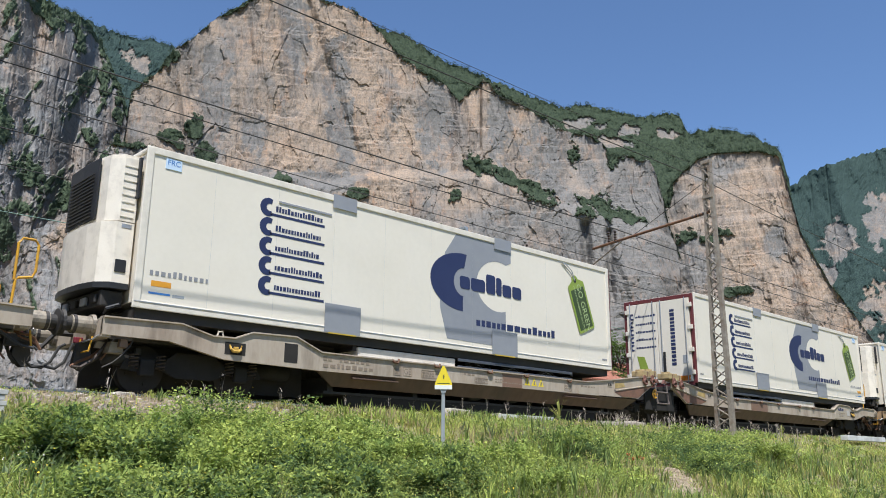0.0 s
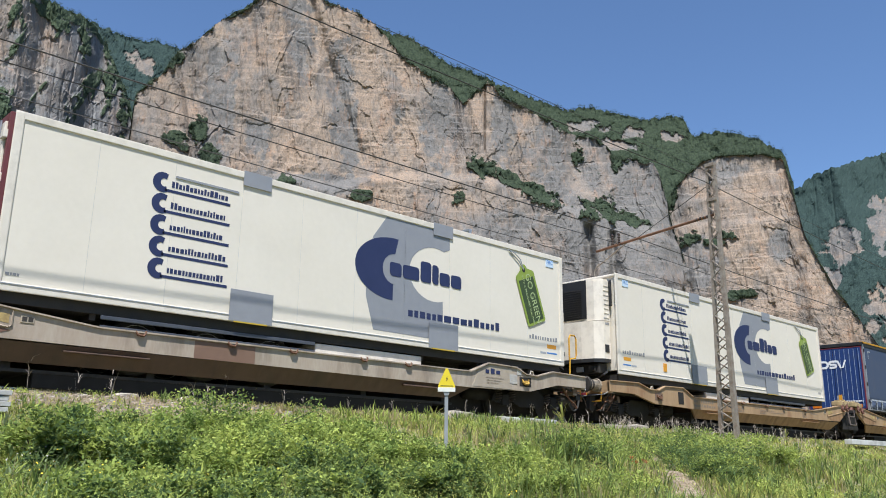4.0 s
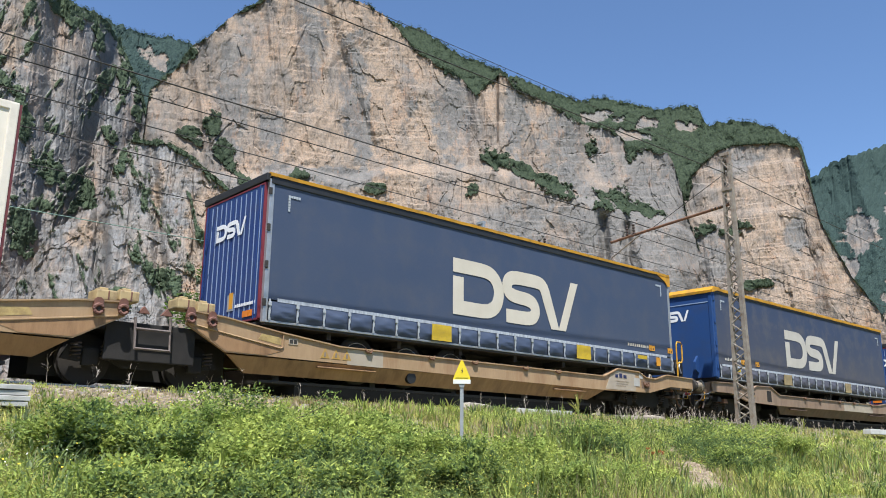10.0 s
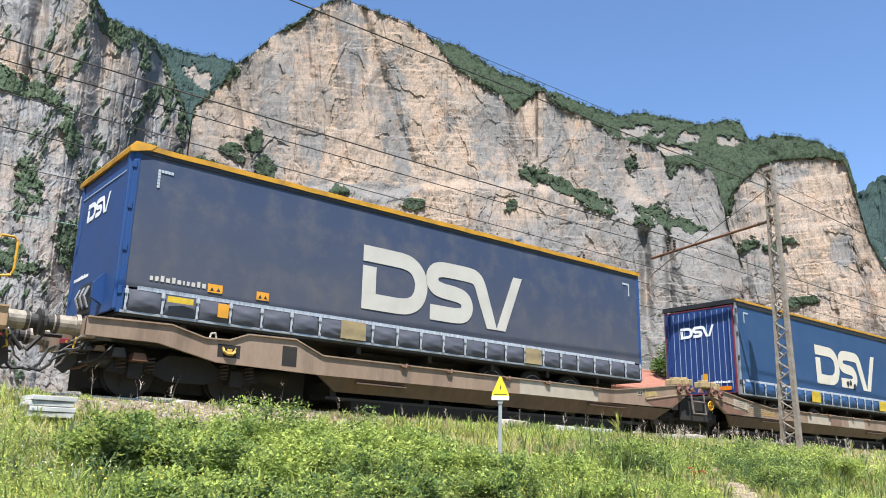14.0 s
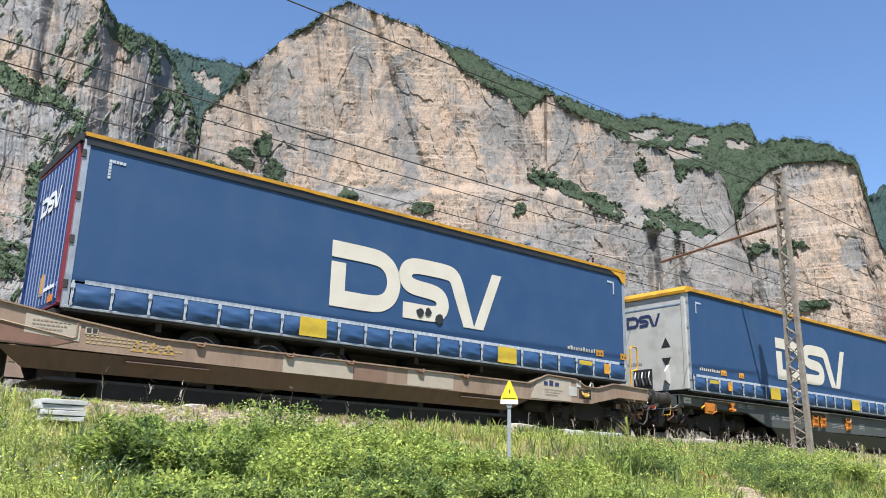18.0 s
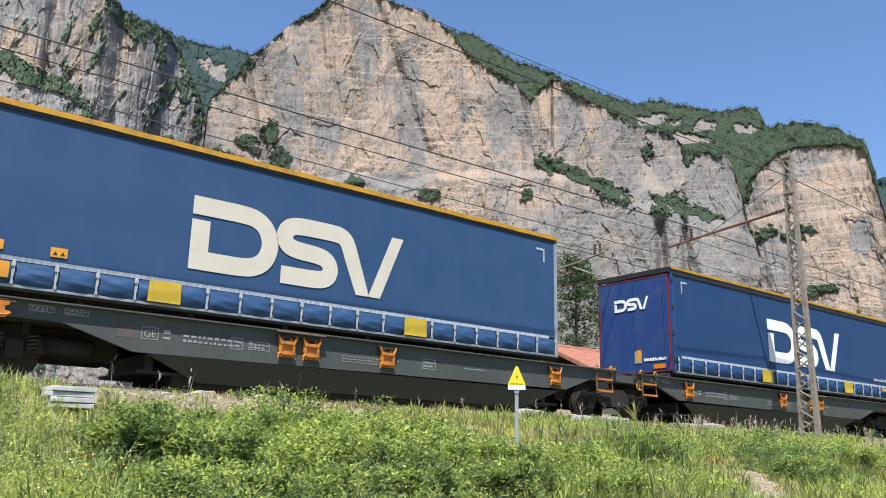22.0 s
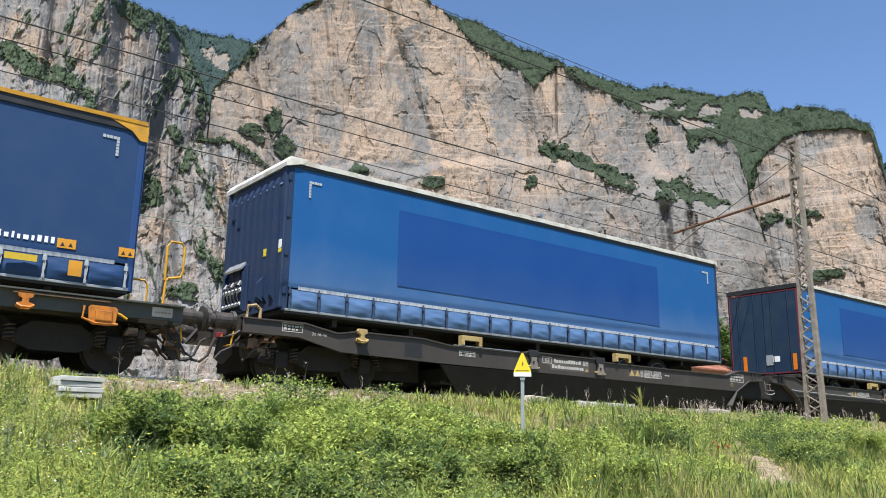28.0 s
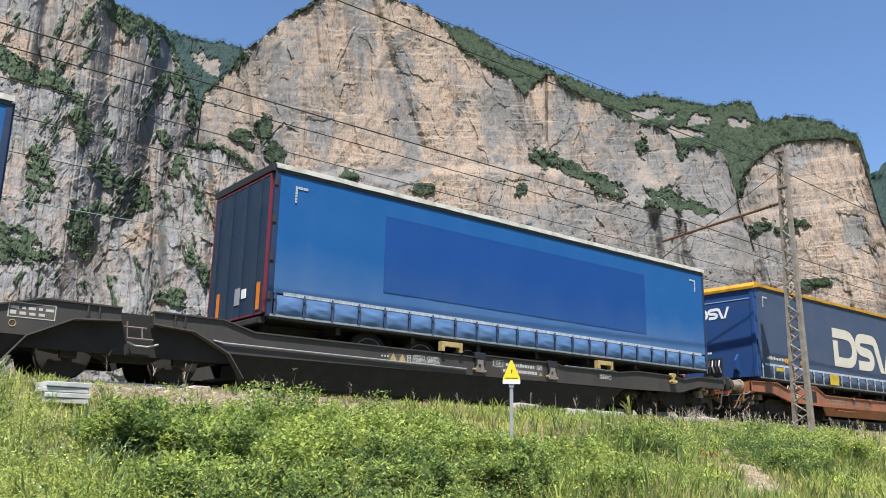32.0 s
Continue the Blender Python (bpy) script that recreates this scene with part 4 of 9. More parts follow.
def ribbon(points, half, k, to):
    """A flat band of even width along a bent line, mitred at its bends."""
    pts = [Vector(p) for p in points]
    for _ in range(2):
        cut = [pts[0]]
        for a, b in zip(pts, pts[1:]):
            reach = min(0.25, 0.12 / (b - a).length)
            cut += [a.lerp(b, reach), a.lerp(b, 1 - reach)]
        pts = cut[:1] + cut[2:-1] + [pts[-1]] if len(pts) > 2 else pts
    left, right = [], []
    for i, p in enumerate(pts):
        a = (p - pts[i - 1]).normalized() if i else (pts[1] - p).normalized()
        b = (pts[i + 1] - p).normalized() if i < len(pts) - 1 else a
        n = Vector((-a.y - b.y, a.x + b.x))
        n = n * (half / max(0.35, n.dot(Vector((-a.y, a.x)))))
        for line, q in ((left, p + n), (right, p - n)):
            q.y = min(1.3, max(0.0, q.y))
            line.append(q)
    bm = bmesh.new()
    def layer(d):
        return [[bm.verts.new(to(q.x * k, q.y * k, d)) for q in line] for line in (left, right)]
    (la, ra), (lb, rb) = layer(1), layer(0)
    faces = []
    for i in range(len(pts) - 1):
        faces.append(bm.faces.new((la[i], la[i + 1], ra[i + 1], ra[i])))
        faces.append(bm.faces.new((lb[i], rb[i], rb[i + 1], lb[i + 1])))
        faces.append(bm.faces.new((la[i], lb[i], lb[i + 1], la[i + 1])))
        faces.append(bm.faces.new((ra[i], ra[i + 1], rb[i + 1], rb[i])))
    for i in (0, -1):
        faces.append(bm.faces.new((la[i], ra[i], rb[i], lb[i])))
    bmesh.ops.recalc_face_normals(bm, faces=faces)
    return bm


def emblem(parent, material, x, z, scale, y=-0.004, end=False, label="", lift=0.004):
    """The haulier's mark in plain bands: an open ring, a bent band and a slanted bar."""
    to = (lambda a, b, d: (-lift * d, -a, b)) if end else (lambda a, b, d: (a, -lift * d, b))
    bands = ([(0, 1.135), (0.95, 1.135), (1.20, 1.10), (1.40, 0.96), (1.49, 0.74), (1.49, 0.55), (1.40, 0.33), (1.20, 0.20), (0.95, 0.165), (0.0, 0.165)],
             [(1.74, 0.165), (2.50, 0.165), (2.72, 0.22), (2.80, 0.39), (2.72, 0.57), (2.50, 0.64), (2.06, 0.66), (1.84, 0.72), (1.76, 0.89), (1.84, 1.07), (2.06, 1.135), (2.86, 1.135), (3.06, 1.09), (3.17, 0.93), (3.53, -0.08)],
             [(3.80, -0.08), (4.33, 1.38)],
             [(0.165, 0.331), (0.165, 0.88)])
    for points, half in zip(bands, (0.165, 0.165, 0.150, 0.165)):
        part("emblem_band", ribbon(points, half, scale, to), material, parent, label, (x, y, z))


def wheel_pair(parent, x, label=""):
    """The near and far wheels of one trailer axle."""
    for y0, y1 in ((0.31, 0.63), (WIDE - 0.63, WIDE - 0.31)):
        tyre = part("tyre", shared_mesh("tyre", lambda: disc(0, 0, 0, 0.32, [(0, 0.30), (0.02, 0.40), (0.10, 0.48), (0.2, 0.5), (0.8, 0.5), (0.9, 0.48), (0.98, 0.40), (1, 0.30)]), "rubber", True), None, parent, at=(x, y0, 0.80))
        part("rim", shared_mesh("rim", lambda: disc(0, 0, 0.0, 0.30, [(0.05, 0.37), (0.0, 0.355), (0.12, 0.31), (0.4, 0.22), (0.4, 0.10), (0.05, 0.09), (0.03, 0.02)], sides=20), "rim_steel"), None, tyre, at=(0, -0.004, 0))


def running_gear(e, flip, guards=True):
    """Chassis under a trailer: long rails, cross beams, three axles, mudguards, side guard, support legs."""
    fx = (lambda x: LONG - x) if flip else (lambda x: x)
    def span(a, b):
        a, b = fx(a), fx(b)
        return min(a, b), max(a, b)
    for y in (0.78, WIDE - 0.90):
        part("chassis_rail", block(*span(0.3, 13.3), y, y + 0.12, 0.95, 1.30), "steel_dark", e)
    for i in range(7):
        x = fx(1.2 + i * 1.8)
        part("cross_beam", shared_mesh("cross_beam", lambda: block(-0.05, 0.05, 0.15, WIDE - 0.15, 1.12, 1.28), "steel_dark"), None, e, at=(x, 0, 0))
    for x in (8.55, 9.86, 11.17):
        wheel_pair(e, fx(x))
        guard = bmesh.new()
        pts = arc(0, 0, 0.56, 20, 160, 10)
        for (a, b), (c, d) in zip(pts, pts[1:]):
            bmesh.ops.contextual_create(guard, geom=[guard.verts.new(v) for v in ((a, 0.30, b), (c, 0.30, d), (c, 0.66, d), (a, 0.66, b))])
        part("mudguard", guard, "black_plastic", e, at=(fx(x), 0, 0.77))
        part("axle", rod([(0, 0.3, 0), (0, WIDE - 0.3, 0)], 0.065), "steel_dark", e, at=(fx(x), 0, 0.77))
    if guards:
        for z in (0.98, 1.14):
            part("side_guard_rail", block(*span(7.7, 11.9), 0.05, 0.08, z, z + 0.07, 0.01), "guard_steel", e)
    for y in (0.55, WIDE - 0.65):
        part("support_leg", block(*span(2.3, 2.42), y, y + 0.10, 0.62, 1.25), "steel_dark", e)
    for y in (0.5, 1.0, 1.5):
        part("air_tank", rod([(fx(6.6), y, 0.98), (fx(5.7), y, 0.98)], 0.13, sides=12), "steel_dark", e, smooth=True)


def number_bars(e, x, z, material, seed):
    bars(e, "fleet_number_bar", material, (x, -0.010, z), 0.98, 0.10, 11, gap=0.75, seed=seed)


def curtain_trailer(u, label, cloth, edge, left_end, mark, post="alu", door="door_blue", flaps=((4.10, 4.68), (9.05, 9.62)), seed=0, band=True, number=None, plain_panel=None, holes=()):
    """A curtain-sided semi-trailer standing with its rear or front to the west."""
    e = thing("semi_trailer", (u, SIDE, RAIL), label, "semi-trailer", "trailers on the train")
    roof_z = 4.20
    part("curtain", ripple_sheet(0.10, LONG - 0.10, 1.74, 4.05, -0.002, 60, 14, 0.004, seed), cloth, e, smooth=True)
    part("far_curtain", block(0.1, LONG - 0.1, WIDE - 0.02, WIDE, 1.35, 4.05), cloth, e)
    # roof with its coloured edge
    part("roof", block(0.0, LONG, 0.02, WIDE - 0.02, 4.13, 4.17, 0.01), "roof_cloth", e)
    deep = left_end == "rear" and edge == "yellow_roof"
    low = 4.125 if deep else 4.10
    part("cantrail", block(0.03, LONG - 0.03, -0.026, 0.09, 3.985 if deep else 4.035, 4.135, 0.012), "black_plastic", e)
    top = plate([(-0.045, low), (-0.05, 4.19), (0.02, 4.215), (0.30, 4.20), (0.30, 4.175), (-0.01, 4.175), (-0.03, low)], 0.0, LONG, axis="x")
    for v in top.verts:
        v.co.z += 0.008 * noise.noise((v.co.x * 2.1, 0, seed))
    bmesh.ops.subdivide_edges(top, edges=[ed for ed in top.edges if abs(ed.verts[0].co.x - ed.verts[1].co.x) > 1], cuts=40)
    for v in top.verts:
        v.co.z += 0.010 * noise.noise((v.co.x * 1.9, 3, seed)) + 0.006 * noise.noise((v.co.x * 7, 5, seed))
    part("roof_edge", top, edge, e)
    part("far_roof_edge", block(0, LONG, WIDE - 0.06, WIDE + 0.04, 4.12, 4.21, 0.01), edge, e)
    # lower hem: folds, straps, webbing and rave
    n = 22
    xs = [0.12 + (LONG - 0.24) * i / n for i in range(n + 1)]
    for i in range(n):
        w = xs[1] - xs[0] - 0.03
        key = "fold_%d_%d" % ((i * 7 + seed * 3) % 5, bool(plain_panel))
        part("tarp_fold", shared_mesh(key, lambda: puff(w, 0.36, 0.058 if not plain_panel else 0.050, (i * 7 + seed * 3) % 5), cloth, True), None, e, at=(xs[i] + 0.015, -0.002, 1.345))
    for i in range(n + 1):
        part("strap", shared_mesh("strap", strap, "grey_band" if not plain_panel else "strap_dark"), None, e, at=(xs[i], 0, 1.34))
    part("webbing_band", block(0.30, LONG - 0.30, -0.018, -0.004, 1.705, 1.770), "webbing", e)
    part("side_rave", block(0.05, LONG - 0.05, -0.02, 0.05, 1.30, 1.345, 0.008), "alu", e)
    part("load_floor", block(0.05, LONG - 0.05, 0.0, WIDE, 1.26, 1.345), "steel_dark", e)
    for a, b in flaps:
        bm = plate([(a, 1.35), (b, 1.35), (b - 0.01, 1.70), (a + 0.01, 1.70)], -0.108, -0.094)
        part("hem_flap", bm, "flap_dull" if cloth == "cloth_dusty" else "yellow_flap", e)
    for x in (0.42, LONG - 0.42):
        s = 1 if x < 5 else -1
        for k in range(5):
            a, b = sorted((x + s * 0.056 * k, x + s * (0.056 * k + 0.046)))
            part("contour_dash", block(a, b, -0.014, -0.009, 3.78, 3.83), "tape_grey", e)
            a, b = sorted((x, x + s * 0.046))
            part("contour_dash", block(a, b, -0.014, -0.009, 3.725 - 0.056 * k, 3.771 - 0.056 * k), "tape_grey", e)
    # corner posts
    for x in (0.0, LONG - 0.10):
        part("corner_post", block(x, x + 0.10, -0.012, 0.08, 1.30, 4.08, 0.01), post, e)
        part("far_corner_post", block(x, x + 0.10, WIDE - 0.08, WIDE + 0.005, 1.30, 4.08, 0.01), post, e)
    for i in range(4):
        part("post_hinge", block(-0.02, 0.05, -0.03, 0.0, 1.6 + i * 0.72, 1.74 + i * 0.72, 0.008), "steel_dark" if left_end == "rear" else post, e)
    if left_end == "rear" and edge == "yellow_roof":
        part("corner_gusset", plate([(LONG - 0.62, 4.125), (LONG + 0.025, 4.125), (LONG + 0.025, 3.84), (LONG - 0.10, 3.84), (LONG - 0.24, 3.98)], -0.036, -0.027), edge, e)
    rear_end = rear_doors if left_end == "rear" else front_wall
    rear_end(e, door, edge, seed)
    part("end_wall", block(LONG, LONG + 0.03, 0.02, WIDE - 0.02, 1.30, 4.10), door, e)
    if plain_panel:
        part("printed_panel", ripple_sheet(2.52, 10.90, 2.07, 3.65, -0.011, 40, 8, 0.002, seed, 0.004), plain_panel, e, smooth=True)
    if mark:
        emblem(e, mark, 4.70 + {4: 0.10, 6: 0.05, 7: -0.10}.get(seed, 0.0), 2.01, 1.0, y=-0.0095)
    if number is not None:
        number_bars(e, number, 1.90, mark or "white_print", seed)
        for x, w in ((number + 1.02, 0.22), (number + 1.95, 0.20)):
            part("warning_sticker", block(x, x + w * 1.25, -0.016, -0.012, 1.85, 2.00), "sticker_orange", e)
            for k in (0.36, 0.90):
                part("print_triangle", plate([(x + w * k - 0.035, 1.88), (x + w * k + 0.035, 1.88), (x + w * k, 1.945)], -0.018, -0.016), "black_plastic", e)
        part("load_sticker", block(number + 1.2, number + 1.4, -0.112, -0.108, 1.42, 1.66), "sticker_orange", e)
        part("tie_sticker", block(number + 0.3, number + 0.75, -0.112, -0.108, 1.56, 1.66), "yellow_flap", e)
    for x, z, r in holes:
        rnd = random.Random(int(x * 100))
        bm = plate([(x + r * (0.7 + 0.5 * rnd.random()) * math.cos(a * 0.7), z + r * (0.7 + 0.5 * rnd.random()) * math.sin(a * 0.7)) for a in range(9)], -0.026, -0.022)
        part("torn_hole", bm, "black_plastic", e)
    running_gear(e, left_end == "rear", False)
    movers.append((e, u, RAIL))
    return e


def rear_doors(e, door, edge, seed):
    """Twin rear doors to the west, red contour tape, lamps, bumper."""
    ribbed = door in ("door_blue", "door_even")
    for y0, y1 in ((0.10, WIDE / 2 - 0.01), (WIDE / 2 + 0.01, WIDE - 0.10)):
        leaf = part("rear_door", block(-0.05, 0.0, y0, y1, 1.38, 4.00, 0.008), door, e)
        if door == "door_blue":
            for i in range(6):
                y = y0 + (i + 0.5) * (y1 - y0) / 6
                part("door_rib", shared_mesh("door_rib", lambda: block(-0.062, -0.05, -0.009, 0.009, 1.46, 3.92), "rib_pale"), None, leaf, at=(0, y, 0))
        for s in ((0.25, 0.75) if not ribbed else (0.10,) if y0 < 1 else (0.90,)):
            y = y0 + s * (y1 - y0)
            part("lock_rod", rod([(-0.075, y, 1.36), (-0.075, y, 3.98)], 0.013, sides=6), door if ribbed else "door_slate", e)
    for a, b, c, d in ((0.075, 0.105, 1.38, 4.01), (WIDE - 0.105, WIDE - 0.075, 1.38, 4.01)):
        part("red_edge", block(-0.058, 0.0, a, b, c, d), "red_frame", e)
    part("red_edge", block(-0.058, 0.0, 0.105, WIDE - 0.105, 3.98, 4.01), "red_frame", e)
    part("red_edge", block(-0.058, 0.0, 0.105, WIDE - 0.105, 1.35, 1.385), "red_frame", e)
    part("roof_lintel", block(-0.07, 0.0, 0.0, WIDE, 4.04, 4.19, 0.012), "black_plastic", e)
    part("bumper", block(-0.09, 0.05, 0.15, WIDE - 0.15, 1.18, 1.30, 0.02), "steel_dark", e)
    for y in (0.22, WIDE - 0.62):
        part("tail_reflector", block(-0.066, -0.058, y, y + 0.42, 1.44, 1.56) if ribbed else block(-0.066, -0.058, y, y + 0.13, 1.44, 1.95), "reflector", e)
    part("door_plate", block(-0.064, -0.05, WIDE / 2 - 0.25, WIDE / 2 - 0.02, 1.62, 1.95), "sticker_grey", e)
    if ribbed:
        emblem(e, "white_print", -0.064, 3.12, 0.27, y=1.93, end=True)
        bars(e, "fleet_number_bar", "white_print", (-0.064, 0.95, 1.66), 0.75, 0.08, 9, "end", seed=seed)
        part("door_sticker", block(-0.066, -0.058, 1.05, 1.20, 1.66, 1.98), "sticker_orange", e)
    else:
        part("paper_label", block(-0.064, -0.05, 0.80, 1.05, 1.72, 1.90), "white_print", e)


def front_wall(e, door, edge, seed):
    """Front bulkhead to the west with its recess for the couplings."""
    part("front_wall", block(-0.05, 0.0, 0.12, WIDE - 0.12, 1.34, 4.02, 0.01), door, e)
    for y in (0.0, WIDE - 0.14):
        part("front_pillar", block(-0.07, 0.02, y, y + 0.14, 1.34, 4.06, 0.025), door, e)
    part("roof_cap", plate([(-0.10, 4.02), (-0.11, 4.10), (-0.02, 4.22), (0.35, 4.22), (0.25, 4.12), (0.02, 4.05)], -0.055, WIDE + 0.055), edge, e)
    part("front_lip", block(-0.062, -0.05, 0.14, WIDE - 0.14, 3.72, 3.75), "rib_pale", e)
    if door == "door_ribbed":
        for i in range(8):
            y = 0.32 + i * 0.28
            part("wall_rib", shared_mesh("wall_rib", lambda: plate([(0, 1.5), (-0.06, 1.6), (-0.06, 3.75), (0, 3.9)], -0.06, 0.06), door), None, e, at=(-0.05, y, 0))
    if door == "door_ribbed":
        rack = part("coupling_rack", block(-0.10, -0.05, 1.36, 2.28, 1.42, 2.36, 0.02), door, e)
        part("rack_top", plate([(-0.20, 2.24), (-0.10, 2.36), (-0.10, 2.42), (-0.21, 2.28)], 1.40, 2.20), "alu", rack)
        for z in (1.58, 1.86):
            part("rack_tube", rod([(-0.15, 1.42, z), (-0.15, 2.24, z)], 0.045, sides=8), "white_print", rack)
        for y in (1.38, 2.24):
            part("rack_side", plate([(-0.10, 1.42), (-0.17, 1.46), (-0.17, 2.20), (-0.10, 2.34)], y, y + 0.04), door, rack)
        for k in range(5):
            part("coupling_head", rod([(-0.10, 1.52 + 0.16 * k, 1.98), (-0.15, 1.52 + 0.16 * k, 2.02), (-0.19, 1.52 + 0.16 * k, 1.94 + 0.03 * (k % 2))], 0.035, sides=7), "steel_dark" if k % 2 else "alu", rack)
            part("air_line", rod([(-0.18, 1.52 + 0.16 * k, 1.94), (-0.22, 1.50 + 0.15 * k, 1.72), (-0.14, 1.50 + 0.14 * k, 1.46)], 0.016, sides=6), "rubber", rack)
    else:
        recess = part("coupling_recess", block(-0.075, -0.05, 1.20, 1.85, 1.42, 1.98, 0.02), "black_plastic", e)
        for i in range(5):
            part("air_line", rod([(-0.09, 1.28 + i * 0.12, 1.90), (-0.16, 1.26 + i * 0.12, 1.72), (-0.09, 1.24 + i * 0.12, 1.52)], 0.022, sides=6), "steel_dark" if i % 2 else "alu", recess)
    part("spare_bracket", plate([(-0.05, 1.5), (-0.22, 1.6), (-0.22, 1.85), (-0.05, 2.05)], 0.62, 0.70), door, e)
    if door != "door_ribbed":
        emblem(e, "white_print" if door != "door_grey" else "navy_print", -0.056, 3.20, 0.27, y=2.05, end=True)
        bars(e, "fleet_number_bar", "white_print" if door != "door_grey" else "grey_bar", (-0.056, 2.35, 2.12), 0.8, 0.08, 9, "end", seed=seed)
        if door == "door_grey":
            for z, s in ((2.55, 1), (2.25, -1)):
                part("hazard_shape", plate([(0.55, z), (0.85, z), (0.70, z + 0.28 * s)], -0.058, -0.05, axis="x"), "black_plastic", e)
    else:
        part("white_sticker", block(-0.078, -0.07, 0.02, 0.13, 2.46, 2.62), "white_print", e)
        part("yellow_sticker", block(-0.078, -0.07, 0.02, 0.13, 2.38, 2.45), "sign_yellow", e)
        part("yellow_sticker", block(-0.122, -0.110, 0.55, 0.65, 2.38, 2.52), "sign_yellow", e)


def tag_shape(e):
    """The printed green luggage tag, tilted, with its string, eyelet and plain print."""
    turn = Matrix.Translation((12.30, -0.006, 3.02)) @ Matrix.Rotation(radians(-21), 4, "Y")
    w, h = 0.36, 0.70
    outline = arc(-w + 0.07, -h + 0.07, 0.07, 180, 270, 4) + arc(w - 0.07, -h + 0.07, 0.07, 270, 360, 4) + arc(w - 0.07, h - 0.14, 0.07, 0, 60, 4) + arc(0.0, h + 0.02, 0.13, 0, 180, 8) + arc(-w + 0.07, h - 0.14, 0.07, 120, 180, 4)
    tag = part("printed_tag", plate(outline, -0.004, 0), "tag_green", e, "green printed luggage tag", turn)
    part("tag_field", plate([(-0.29, -h + 0.07), (0.29, -h + 0.07), (0.29, h - 0.22), (-0.29, h - 0.22)], -0.007, -0.004), "tag_dark", tag)
    for text, x, size, s in (("GO GREEN", 0.085, 0.262, 0), ("WITH A TRANSPORT SOLUTION", -0.115, 0.088, 1)):
        cu = bpy.data.curves.new("tag_lettering", "FONT")
        cu.body, cu.size, cu.extrude, cu.align_x, cu.align_y = text, size, 0.001, "CENTER", "CENTER"
        ob = bpy.data.objects.new("tag_lettering", cu)
        me = bpy.data.meshes.new_from_object(ob)
        bpy.data.objects.remove(ob)
        me.materials.append(M["tag_pale"])
        part("tag_lettering", me, None, tag, at=Matrix.Translation((x, -0.009, -0.06)) @ Matrix.Rotation(radians(90), 4, "Y") @ Matrix.Rotation(radians(90), 4, "X"))
    part("eyelet", plate(arc(0, h + 0.0, 0.055, 0, 345, 14), -0.009, -0.004), "steel_dark", tag)
    part("printed_string", rod([(0, -0.008, h), (-0.10, -0.008, h + 0.25), (-0.28, -0.008, h + 0.50), (-0.36, -0.008, h + 0.60)], 0.012, sides=5), "grey_band", tag)
    part("printed_string", rod([(0, -0.008, h), (-0.02, -0.008, h + 0.28), (-0.18, -0.008, h + 0.48), (-0.36, -0.008, h + 0.60)], 0.012, sides=5), "grey_band", tag)


